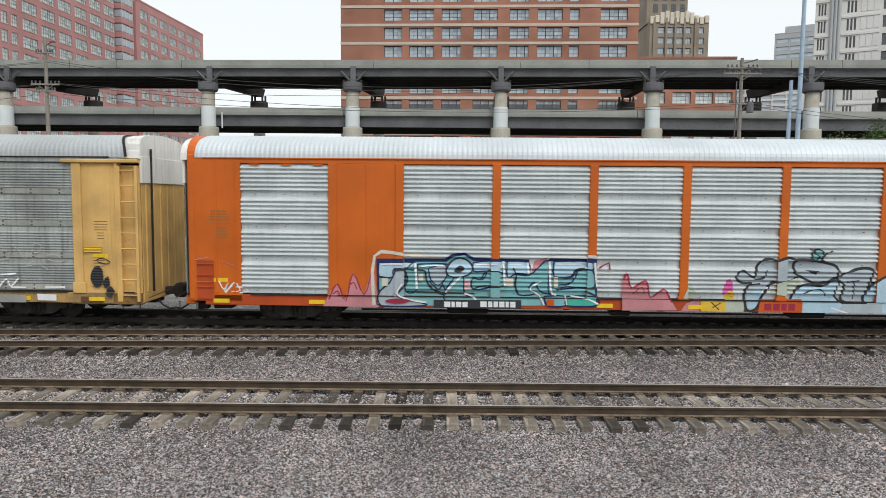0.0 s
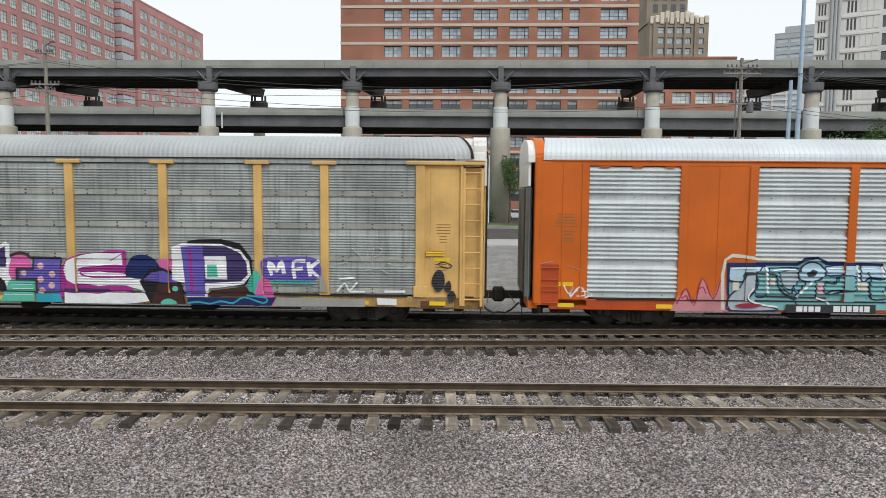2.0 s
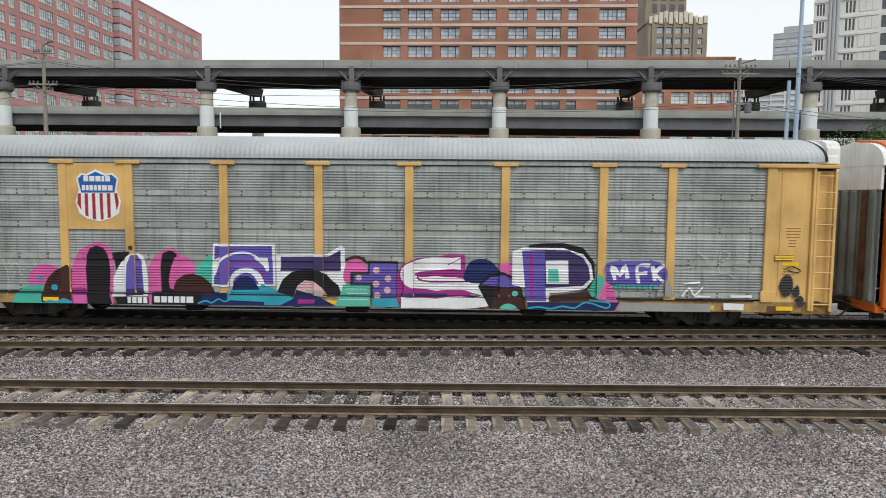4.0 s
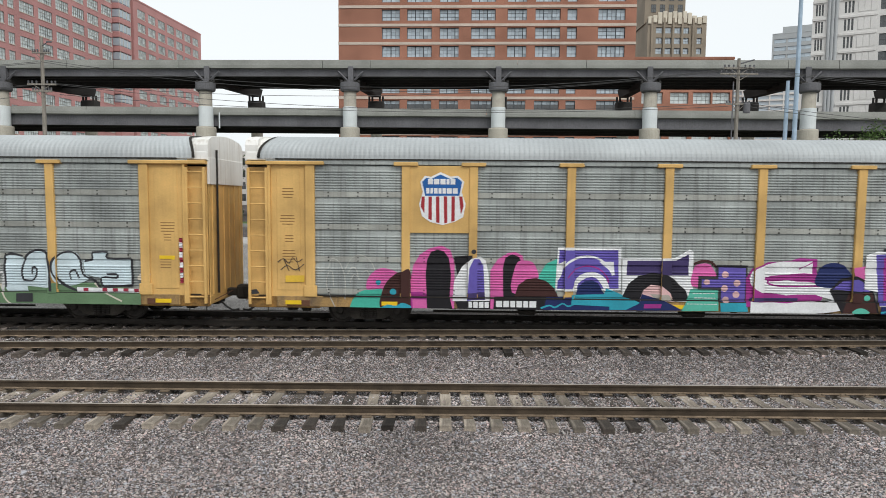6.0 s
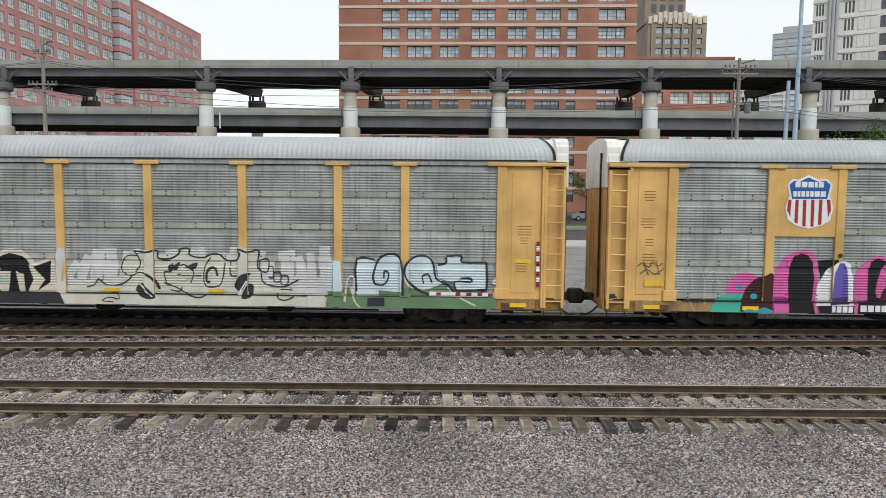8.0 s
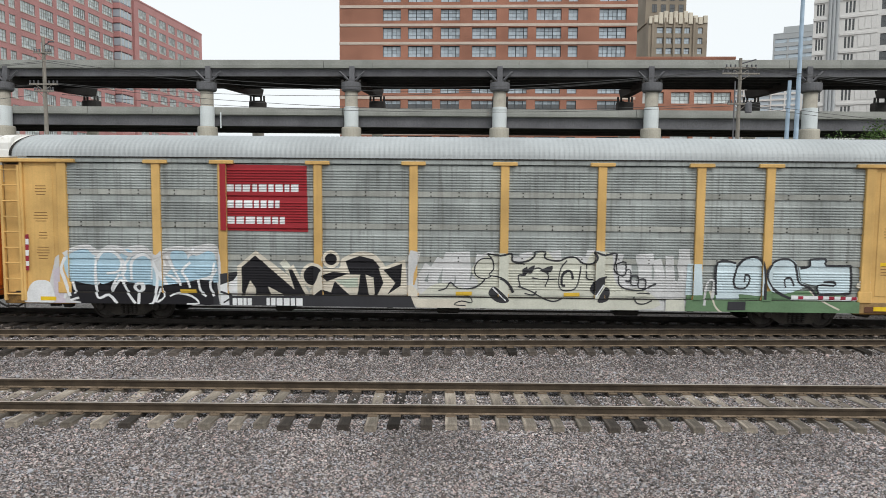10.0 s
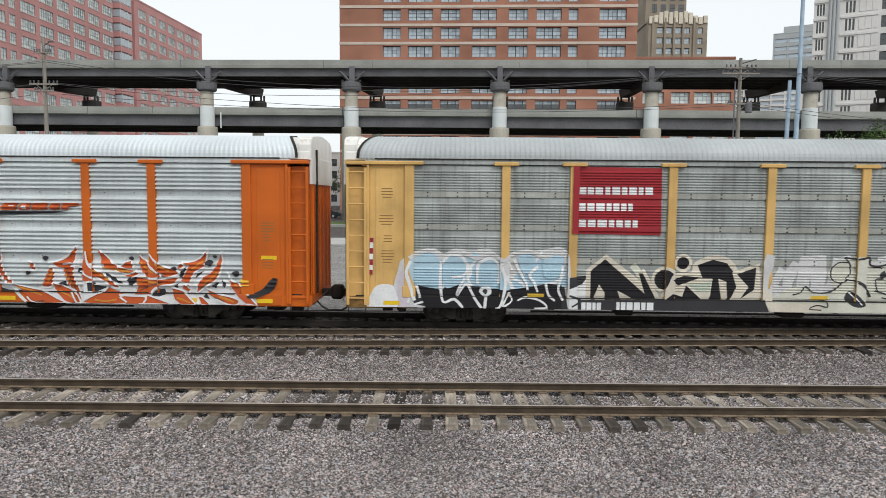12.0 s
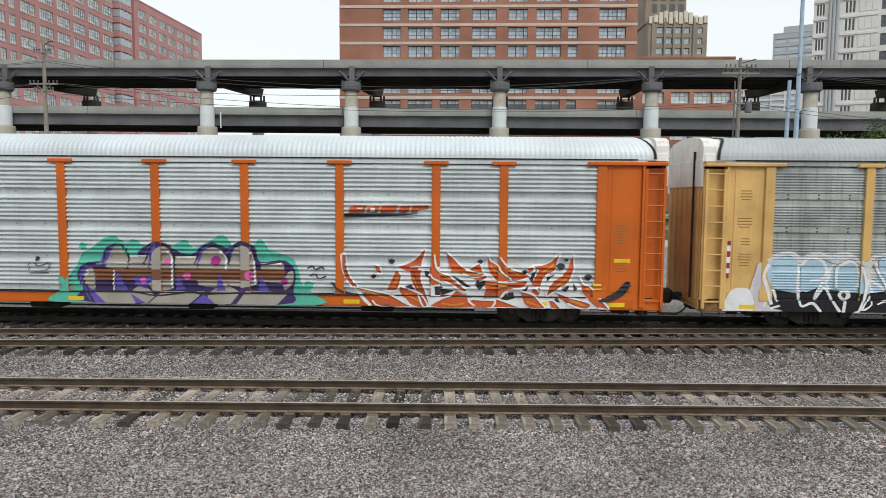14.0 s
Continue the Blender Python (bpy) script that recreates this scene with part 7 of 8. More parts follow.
g.line("ink", .06, (12.10, 1.77), (12.28, 2.25), (12.60, 2.42), (12.91, 2.33), (13.03, 1.86), (13.01, 1.01))
g.line("ink", .06, (13.65, 1.79), (13.80, 2.22), (14.11, 2.41), (14.49, 2.31), (14.69, 1.88))
g.line("ink", .06, (14.66, 2.05), (14.83, 2.31), (15.11, 2.47), (15.41, 2.32), (15.54, 1.84), (16.37, 1.92))
g.line("ink", .06, (10.46, 0.94), (11.76, 0.95), (12.49, 0.84), (13.50, 0.96), (13.93, 0.90), (15.05, 0.95), (16.51, 0.98))
g.line("ink", .06, (10.57, 0.59), (10.34, 1.02), (10.21, 1.40))
g.disc("pink", 12.83, 1.86, 0.10)
g.disc("magenta", 14.29, 1.91, 0.15)
g.disc("pink", 13.42, 1.44, 0.12)
g.disc("pink", 15.32, 1.48, 0.14)
g.disc("pink", 12.08, 1.29, 0.10)
g.disc("magenta", 16.38, 1.31, 0.10)
g.line("ink", .03, (8.57, 1.81), (8.61, 1.55), (9.13, 1.59), (9.21, 1.82), (8.91, 1.70), (8.69, 1.80))
g.line("ink", .03, (8.60, 1.48), (9.17, 1.49))
g.disc("ink", 8.82, 1.92, 0.07)
g.line("ink", .05, (17.08, 1.72), (17.22, 1.79), (17.32, 1.69), (17.49, 1.76), (17.59, 1.70))
g.line("ink", .05, (17.15, 1.49), (17.29, 1.56), (17.42, 1.42), (17.63, 1.49))

g = Painting(car_d, "graffiti", "flame orange wildstyle letters with white edges")
g.line("haze", .12, (18.78, 2.11), (18.85, 1.80), (18.98, 1.46), (19.41, 1.12))
g.line("haze", .1, (19.41, 2.06), (19.58, 1.84))
g.line("white", .14, (18.13, 2.17), (18.16, 1.71), (18.38, 1.28), (18.97, 0.60))
g.line("haze", .12, (25.75, 1.78), (25.73, 1.37), (26.06, 0.65))
g.line("haze", .12, (23.31, 2.16), (23.35, 1.85), (23.48, 1.72))
g.line("haze", .12, (22.05, 2.18), (22.08, 1.92), (22.22, 1.70))
g.poly("white", (19.46, 1.09), (19.75, 1.78), (20.55, 2.25), (20.69, 1.79), (21.20, 1.83), (21.37, 1.69), (22.39, 1.57), (22.76, 1.85), (23.10, 1.51), (23.74, 1.69), (24.07, 1.86), (24.51, 2.04), (24.58, 1.70), (24.95, 1.87), (24.92, 1.36), (25.29, 1.37), (26.03, 0.60), (19.23, 0.60), (18.98, 0.95))
g.poly("ink", (20.00, 1.20), (20.18, 1.27), (20.31, 1.12), (20.09, 1.10))
g.poly("ink", (20.89, 1.25), (21.16, 1.20), (21.06, 1.15), (21.50, 1.10), (21.16, 0.96), (20.91, 0.97))
g.poly("ink", (20.17, 0.74), (20.48, 0.71), (20.65, 0.60), (20.21, 0.60))
g.poly("ink", (19.18, 0.68), (19.66, 0.60), (19.19, 0.60))
g.poly("ink", (21.20, 0.96), (21.84, 0.98), (21.78, 0.85), (21.37, 0.86))
g.poly("ink", (22.22, 1.57), (22.49, 1.38), (22.22, 1.11), (22.10, 1.28))
g.poly("ink", (23.00, 1.56), (23.28, 1.43), (23.10, 1.43))
g.poly("ink", (23.94, 1.76), (23.79, 1.37), (23.67, 1.52))
g.poly("ink", (22.85, 0.86), (23.02, 1.03), (23.24, 1.07), (23.29, 0.90), (23.07, 0.83))
g.poly("ink", (23.69, 1.26), (23.47, 1.09), (23.62, 1.01))
g.poly("ink", (24.21, 1.39), (24.24, 1.53), (24.48, 1.63))
g.poly("ink", (24.92, 1.30), (24.81, 1.09), (24.65, 1.16))
g.poly("ink", (25.00, 1.38), (25.04, 1.09), (25.14, 1.20))
g.poly("ink", (24.54, 0.95), (24.64, 0.78), (24.40, 0.81))
g.poly("ink", (21.37, 1.56), (21.62, 1.46), (21.98, 1.21), (21.84, 1.21), (21.57, 1.37))
g.poly("ink", (20.59, 1.69), (20.74, 1.65), (20.72, 1.48), (20.62, 1.52))
g.poly("flame", (18.46, 1.18), (18.98, 1.08), (19.57, 0.96), (19.95, 0.75), (20.21, 0.60), (19.28, 0.60), (19.03, 0.79), (18.77, 1.01))
g.poly("flame", (18.13, 2.17), (18.22, 2.15), (18.27, 1.76), (18.40, 1.44), (18.60, 1.20), (18.43, 1.16), (18.23, 1.42), (18.13, 1.79))
g.poly("flame", (19.72, 1.83), (20.01, 1.88), (20.30, 2.04), (20.57, 2.33), (20.62, 2.25), (20.52, 1.85), (20.76, 1.79), (20.40, 1.73), (20.11, 1.66), (19.89, 1.75))
g.poly("flame", (19.75, 1.71), (19.89, 1.58), (19.89, 1.39), (19.76, 1.08), (19.46, 1.07), (19.58, 1.35))
g.poly("flame", (20.13, 1.78), (20.52, 1.79), (20.48, 1.48), (20.63, 1.05), (20.74, 0.68), (20.56, 0.61), (20.40, 0.97), (20.21, 1.39))
g.poly("flame", (19.83, 1.25), (20.26, 1.07), (20.52, 0.95), (20.68, 0.60), (20.24, 0.62), (20.00, 0.86), (19.85, 1.03))
g.poly("flame", (19.09, 1.87), (19.24, 1.81), (19.32, 1.59), (19.17, 1.60))
g.poly("flame", (20.89, 2.18), (20.94, 1.83), (21.08, 1.66), (21.37, 1.52), (21.62, 1.32), (21.88, 1.10), (21.71, 1.07), (21.37, 1.30), (21.11, 1.39), (20.86, 1.48), (20.74, 1.69))
g.poly("flame", (21.23, 2.27), (21.45, 2.09), (21.71, 1.83), (22.05, 1.67), (22.42, 1.62), (22.13, 1.50), (21.74, 1.60), (21.45, 1.68), (21.32, 1.86))
g.poly("flame", (21.50, 1.10), (21.37, 0.96), (21.06, 0.84), (20.74, 0.60), (22.05, 0.60), (21.91, 0.80), (22.08, 0.88), (21.71, 1.00))
g.poly("flame", (20.71, 1.58), (20.89, 1.45), (21.15, 1.30), (20.89, 1.25), (20.74, 1.31))
g.poly("flame", (22.47, 2.20), (22.57, 2.00), (22.77, 1.88), (22.88, 1.68), (23.18, 1.43), (22.76, 1.39), (22.59, 1.57), (22.49, 1.84))
g.poly("flame", (22.84, 2.12), (22.98, 1.93), (23.20, 1.77), (23.48, 1.69), (23.74, 1.57), (23.57, 1.47), (23.32, 1.41), (23.10, 1.55), (22.94, 1.76))
g.poly("flame", (21.84, 1.70), (22.22, 1.93), (22.33, 1.71), (22.47, 1.50), (22.22, 1.38), (22.01, 1.50))
g.poly("flame", (22.39, 1.42), (22.98, 1.37), (23.32, 1.38), (23.67, 1.42), (23.54, 1.21), (23.23, 1.16), (22.98, 1.07), (22.86, 0.90), (22.35, 0.89), (22.44, 1.16))
g.poly("flame", (21.88, 0.87), (22.39, 0.84), (22.71, 0.81), (22.59, 0.60), (22.05, 0.60))
g.poly("flame", (22.76, 0.88), (23.15, 0.74), (23.44, 0.65), (23.61, 0.60), (22.47, 0.60), (22.64, 0.72))
g.poly("flame", (23.45, 1.11), (23.83, 1.01), (24.03, 0.81), (24.19, 0.60), (23.75, 0.60), (23.58, 0.75))
g.poly("flame", (23.79, 1.89), (24.07, 1.90), (24.32, 2.00), (24.54, 2.22), (24.61, 2.27), (24.53, 1.95), (24.46, 1.73), (24.21, 1.59), (24.08, 1.35), (24.03, 1.08), (23.91, 1.23), (23.77, 1.32), (23.91, 1.57), (24.01, 1.76))
g.poly("flame", (23.67, 1.81), (23.82, 1.86), (23.84, 1.72), (23.69, 1.64))
g.poly("flame", (25.01, 2.24), (25.03, 1.87), (24.98, 1.62), (24.85, 1.36), (24.59, 1.19), (24.42, 1.07), (24.23, 0.96), (24.26, 1.22), (24.41, 1.41), (24.67, 1.55), (24.85, 1.79))
g.poly("flame", (23.83, 1.21), (24.03, 1.23), (24.08, 1.10), (24.00, 0.96), (23.79, 1.08))
g.poly("flame", (25.20, 1.60), (25.29, 1.37), (25.53, 1.25), (25.72, 1.02), (25.94, 0.78), (26.08, 0.60), (25.77, 0.63), (25.52, 0.84), (25.29, 1.11))
g.poly("flame", (24.52, 1.10), (24.93, 0.94), (25.26, 0.86), (25.54, 0.74), (25.44, 0.60), (25.18, 0.62), (24.84, 0.77), (24.62, 0.92))
g.poly("flame", (24.29, 0.86), (24.45, 0.83), (24.64, 0.60), (24.39, 0.60))
g.line("amber", .07, (18.72, 1.06), (19.06, 0.98), (19.49, 0.83))
g.line("amber", .07, (20.00, 0.98), (20.26, 0.86), (20.51, 0.74))
g.line("amber", .07, (20.23, 1.48), (20.40, 1.19), (20.55, 0.85))
g.line("amber", .07, (21.37, 1.69), (21.74, 1.63), (22.22, 1.57))
g.line("amber", .07, (22.55, 1.88), (22.69, 1.71), (22.94, 1.54))
g.line("amber", .07, (22.39, 1.23), (22.73, 1.29), (23.10, 1.22))
g.line("amber", .07, (23.63, 0.80), (23.83, 0.74), (24.03, 0.65))
g.line("amber", .07, (24.08, 1.66), (24.24, 1.78), (24.44, 1.93))
g.line("amber", .07, (24.45, 1.24), (24.67, 1.39), (24.88, 1.58))
g.line("amber", .07, (24.93, 0.85), (25.13, 0.79), (25.37, 0.69))
g.line("amber", .07, (25.39, 1.23), (25.63, 1.03), (25.87, 0.80))
g.line("amber", .07, (19.66, 1.21), (19.75, 1.39), (19.82, 1.59))
g.line("amber", .07, (21.03, 1.62), (21.28, 1.49), (21.54, 1.31))
g.line("amber", .07, (21.11, 0.72), (21.45, 0.67), (21.79, 0.73))
g.line("amber", .07, (22.98, 1.85), (23.15, 1.72), (23.40, 1.60))
g.line("rust", .05, (20.26, 1.65), (20.38, 1.31), (20.58, 0.80))
g.line("rust", .05, (22.47, 0.99), (22.73, 1.13), (23.15, 1.26))
g.line("rust", .05, (24.76, 0.85), (25.10, 0.69))
g.line("rust", .05, (19.23, 0.61), (19.57, 0.68))
g.line("rust", .05, (24.33, 1.05), (24.58, 1.26))
g.line("white", .07, (18.46, 1.18), (18.98, 1.08), (19.57, 0.96), (19.95, 0.75), (20.21, 0.60), (19.28, 0.60), (19.03, 0.79))
g.line("white", .07, (18.13, 2.17), (18.22, 2.15), (18.27, 1.76), (18.40, 1.44), (18.60, 1.20), (18.43, 1.16), (18.23, 1.42))
g.line("white", .07, (19.72, 1.83), (20.01, 1.88), (20.30, 2.04), (20.57, 2.33), (20.62, 2.25), (20.52, 1.85), (20.76, 1.79), (20.40, 1.73))
g.line("white", .07, (19.75, 1.71), (19.89, 1.58), (19.89, 1.39), (19.76, 1.08), (19.46, 1.07))
g.line("white", .07, (20.13, 1.78), (20.52, 1.79), (20.48, 1.48), (20.63, 1.05), (20.74, 0.68), (20.56, 0.61), (20.40, 0.97))
g.line("white", .07, (19.83, 1.25), (20.26, 1.07), (20.52, 0.95), (20.68, 0.60), (20.24, 0.62), (20.00, 0.86))
g.line("white", .07, (19.09, 1.87), (19.24, 1.81), (19.32, 1.59), (19.17, 1.60))
g.line("white", .07, (20.89, 2.18), (20.94, 1.83), (21.08, 1.66), (21.37, 1.52), (21.62, 1.32), (21.88, 1.10), (21.71, 1.07), (21.37, 1.30), (21.11, 1.39))
g.line("white", .07, (21.23, 2.27), (21.45, 2.09), (21.71, 1.83), (22.05, 1.67), (22.42, 1.62), (22.13, 1.50), (21.74, 1.60))
g.line("white", .07, (21.50, 1.10), (21.37, 0.96), (21.06, 0.84), (20.74, 0.60), (22.05, 0.60), (21.91, 0.80), (22.08, 0.88))
g.line("white", .07, (20.71, 1.58), (20.89, 1.45), (21.15, 1.30), (20.89, 1.25))
g.line("white", .07, (22.47, 2.20), (22.57, 2.00), (22.77, 1.88), (22.88, 1.68), (23.18, 1.43), (22.76, 1.39), (22.59, 1.57))
g.line("white", .07, (22.84, 2.12), (22.98, 1.93), (23.20, 1.77), (23.48, 1.69), (23.74, 1.57), (23.57, 1.47), (23.32, 1.41))
g.line("white", .07, (21.84, 1.70), (22.22, 1.93), (22.33, 1.71), (22.47, 1.50), (22.22, 1.38))
g.line("white", .07, (22.39, 1.42), (22.98, 1.37), (23.32, 1.38), (23.67, 1.42), (23.54, 1.21), (23.23, 1.16), (22.98, 1.07), (22.86, 0.90))
g.line("white", .07, (21.88, 0.87), (22.39, 0.84), (22.71, 0.81), (22.59, 0.60))
g.line("white", .07, (22.76, 0.88), (23.15, 0.74), (23.44, 0.65), (23.61, 0.60), (22.47, 0.60))
g.line("white", .07, (23.45, 1.11), (23.83, 1.01), (24.03, 0.81), (24.19, 0.60), (23.75, 0.60))
g.line("white", .07, (23.79, 1.89), (24.07, 1.90), (24.32, 2.00), (24.54, 2.22), (24.61, 2.27), (24.53, 1.95), (24.46, 1.73), (24.21, 1.59), (24.08, 1.35), (24.03, 1.08), (23.91, 1.23))
g.line("white", .07, (23.67, 1.81), (23.82, 1.86), (23.84, 1.72), (23.69, 1.64))
g.line("white", .07, (25.01, 2.24), (25.03, 1.87), (24.98, 1.62), (24.85, 1.36), (24.59, 1.19), (24.42, 1.07), (24.23, 0.96), (24.26, 1.22), (24.41, 1.41))
g.line("white", .07, (23.83, 1.21), (24.03, 1.23), (24.08, 1.10), (24.00, 0.96))
g.line("white", .07, (25.20, 1.60), (25.29, 1.37), (25.53, 1.25), (25.72, 1.02), (25.94, 0.78), (26.08, 0.60), (25.77, 0.63))
g.line("white", .07, (24.52, 1.10), (24.93, 0.94), (25.26, 0.86), (25.54, 0.74), (25.44, 0.60), (25.18, 0.62), (24.84, 0.77))
g.line("white", .07, (24.29, 0.86), (24.45, 0.83), (24.64, 0.60), (24.39, 0.60))
g.blob("ink", (19.50, 1.96), (19.60, 2.03), (19.70, 1.98), (19.62, 1.88))
g.blob("ink", (18.98, 1.51), (19.07, 1.57), (19.15, 1.53), (19.08, 1.45))
g.blob("ink", (23.48, 1.69), (23.57, 1.75), (23.65, 1.70), (23.59, 1.62))
g.blob("ink", (25.32, 1.56), (25.44, 1.64), (25.56, 1.58), (25.46, 1.46))
g.blob("ink", (22.16, 1.98), (22.25, 2.04), (22.33, 1.99), (22.27, 1.91))
g.blob("ink", (24.73, 2.06), (24.79, 2.10), (24.86, 2.07), (24.81, 2.00))
g.blob("ink", (24.49, 1.87), (24.63, 1.96), (24.76, 1.89), (24.65, 1.76))
g.blob("ink", (25.77, 0.87), (26.23, 1.09), (26.55, 1.43), (26.70, 1.35), (26.49, 1.01), (26.03, 0.82))
g.line("ink", .08, (17.80, 1.32), (18.05, 1.07), (18.44, 0.96))
g.poly("yellow", (25.58, 1.39), (25.83, 1.39), (25.84, 1.19), (25.59, 1.19))
g.poly("flame", (18.38, 3.60), (18.52, 3.62), (18.85, 3.62), (18.79, 3.42), (18.31, 3.40))
g.poly("flame", (18.92, 3.60), (19.26, 3.62), (19.19, 3.42), (18.85, 3.42))
g.poly("flame", (19.32, 3.62), (19.79, 3.63), (19.73, 3.43), (19.26, 3.42))
g.poly("flame", (19.86, 3.61), (20.16, 3.63), (20.10, 3.43), (19.80, 3.43))
g.poly("flame", (20.23, 3.63), (20.73, 3.64), (20.70, 3.55), (20.42, 3.53), (20.37, 3.43), (20.17, 3.43))
g.poly("white", (18.58, 3.55), (18.75, 3.55), (18.72, 3.52), (18.57, 3.52))
g.poly("white", (18.99, 3.54), (19.12, 3.54), (19.09, 3.44), (18.95, 3.44))
g.poly("ink", (18.18, 3.26), (18.18, 3.38), (20.42, 3.40), (20.00, 3.33))

g = Painting(car_a, "graffiti", "turquoise block letter graffiti with navy outline and pink spikes")
g.poly("rose", (4.48, 0.51), (4.66, 0.98), (4.92, 1.33), (5.15, 0.82), (5.39, 1.64), (5.73, 0.99), (5.99, 1.85), (6.19, 0.54))
g.line("crimson", .06, (4.66, 0.81), (4.92, 1.29), (5.17, 0.76), (5.39, 1.60), (5.73, 0.96), (5.97, 1.75))
g.line("crimson", .05, (4.79, 0.98), (4.93, 1.07), (5.00, 0.92))
g.line("crimson", .05, (5.27, 1.24), (5.41, 1.33), (5.51, 1.13))
g.line("cream", .14, (6.02, 0.66), (6.04, 2.14), (6.87, 2.20), (8.18, 2.05))
g.line("haze", .12, (8.10, 2.04), (8.43, 2.23), (8.79, 2.19), (8.96, 2.02), (10.62, 2.07), (10.95, 1.91), (11.23, 2.16), (12.61, 2.18), (12.77, 1.85))
g.poly("navy", (6.09, 2.06), (8.15, 2.08), (8.35, 2.22), (8.72, 2.27), (9.02, 2.11), (10.65, 2.08), (10.68, 1.57), (11.28, 2.13), (12.63, 2.13), (12.69, 0.75), (6.33, 0.66), (6.12, 1.14))
g.poly("aqua", (6.17, 1.96), (8.18, 1.98), (8.40, 2.14), (8.72, 2.19), (8.99, 2.01), (10.60, 1.99), (10.64, 1.50), (11.30, 2.03), (12.55, 2.03), (12.62, 0.73), (6.35, 0.65), (6.19, 1.14))
g.poly("rose", (10.80, 2.04), (11.23, 2.15), (10.71, 1.67))
g.poly("sky", (6.17, 1.94), (7.22, 1.95), (7.22, 1.75), (6.63, 1.76), (6.58, 1.52), (6.18, 1.52))
g.line("navy", .055, (6.17, 1.94), (7.22, 1.95), (7.22, 1.75), (6.63, 1.76), (6.58, 1.52), (6.18, 1.52), (6.17, 1.94))
g.poly("slate", (6.67, 1.71), (6.94, 1.71), (6.99, 1.35), (6.70, 0.99), (7.04, 0.83), (7.43, 0.76), (7.55, 0.66), (6.26, 0.64), (6.12, 0.83), (6.21, 1.09), (6.50, 1.35))
g.line("navy", .055, (6.67, 1.71), (6.94, 1.71), (6.99, 1.35), (6.70, 0.99), (7.04, 0.83), (7.43, 0.76), (7.55, 0.66), (6.26, 0.64), (6.12, 0.83), (6.21, 1.09), (6.50, 1.35), (6.67, 1.71))
g.poly("aqua", (6.97, 1.73), (7.26, 1.94), (7.31, 1.14), (6.97, 1.08))
g.line("navy", .055, (6.97, 1.73), (7.26, 1.94), (7.31, 1.14), (6.97, 1.08), (6.97, 1.73))
g.poly("aqua", (7.34, 1.90), (8.20, 1.91), (8.24, 1.68), (8.06, 1.37), (8.23, 1.01), (8.02, 1.01), (7.77, 1.18), (7.60, 1.43), (7.55, 1.70), (7.34, 1.73))
g.line("navy", .055, (7.34, 1.90), (8.20, 1.91), (8.24, 1.68), (8.06, 1.37), (8.23, 1.01), (8.02, 1.01), (7.77, 1.18), (7.60, 1.43), (7.55, 1.70), (7.34, 1.73), (7.34, 1.90))
g.poly("slate", (7.65, 1.79), (8.15, 1.90), (8.19, 1.54), (7.95, 1.28), (7.72, 1.45))
g.line("navy", .055, (7.65, 1.79), (8.15, 1.90), (8.19, 1.54), (7.95, 1.28), (7.72, 1.45), (7.65, 1.79))
g.poly("aqua", (8.46, 1.56), (8.69, 1.61), (8.73, 1.04), (8.97, 0.94), (9.07, 0.80), (8.28, 0.79), (8.11, 1.03))
g.line("navy", .055, (8.46, 1.56), (8.69, 1.61), (8.73, 1.04), (8.97, 0.94), (9.07, 0.80), (8.28, 0.79), (8.11, 1.03), (8.46, 1.56))
g.poly("sky", (8.99, 1.97), (9.85, 2.02), (9.85, 1.66), (9.40, 1.72), (9.00, 1.72))
g.line("navy", .055, (8.99, 1.97), (9.85, 2.02), (9.85, 1.66), (9.40, 1.72), (9.00, 1.72), (8.99, 1.97))
g.poly("aqua", (9.40, 1.71), (9.85, 1.68), (9.88, 1.29), (9.54, 1.25), (9.00, 1.16), (8.96, 1.48), (9.28, 1.47))
g.line("navy", .055, (9.40, 1.71), (9.85, 1.68), (9.88, 1.29), (9.54, 1.25), (9.00, 1.16), (8.96, 1.48), (9.28, 1.47), (9.40, 1.71))
g.poly("sky", (10.00, 2.02), (10.62, 1.99), (10.62, 1.64), (10.29, 1.67), (10.01, 1.55))
g.line("navy", .055, (10.00, 2.02), (10.62, 1.99), (10.62, 1.64), (10.29, 1.67), (10.01, 1.55), (10.00, 2.02))
g.poly("aqua", (10.29, 1.63), (10.66, 1.62), (10.97, 1.89), (11.22, 2.03), (11.22, 1.15), (11.32, 1.05), (10.99, 1.13), (10.81, 1.39), (10.65, 1.23), (10.82, 1.05), (10.35, 1.02), (10.23, 1.36))
g.line("navy", .055, (10.29, 1.63), (10.66, 1.62), (10.97, 1.89), (11.22, 2.03), (11.22, 1.15), (11.32, 1.05), (10.99, 1.13), (10.81, 1.39), (10.65, 1.23), (10.82, 1.05), (10.35, 1.02), (10.23, 1.36), (10.29, 1.63))
g.poly("sky", (11.39, 2.03), (12.48, 2.03), (12.51, 1.80), (12.04, 1.79), (11.88, 1.59), (11.39, 1.60))
g.line("navy", .055, (11.39, 2.03), (12.48, 2.03), (12.51, 1.80), (12.04, 1.79), (11.88, 1.59), (11.39, 1.60), (11.39, 2.03))
g.poly("aqua", (12.07, 1.77), (12.51, 1.78), (12.57, 1.29), (12.05, 1.25), (11.47, 1.21), (11.53, 1.33), (11.82, 1.36), (12.01, 1.55))
g.line("navy", .055, (12.07, 1.77), (12.51, 1.78), (12.57, 1.29), (12.05, 1.25), (11.47, 1.21), (11.53, 1.33), (11.82, 1.36), (12.01, 1.55), (12.07, 1.77))
g.poly("aqua", (11.11, 0.98), (11.73, 0.99), (11.73, 0.72), (11.20, 0.71))
g.line("navy", .055, (11.11, 0.98), (11.73, 0.99), (11.73, 0.72), (11.20, 0.71), (11.11, 0.98))
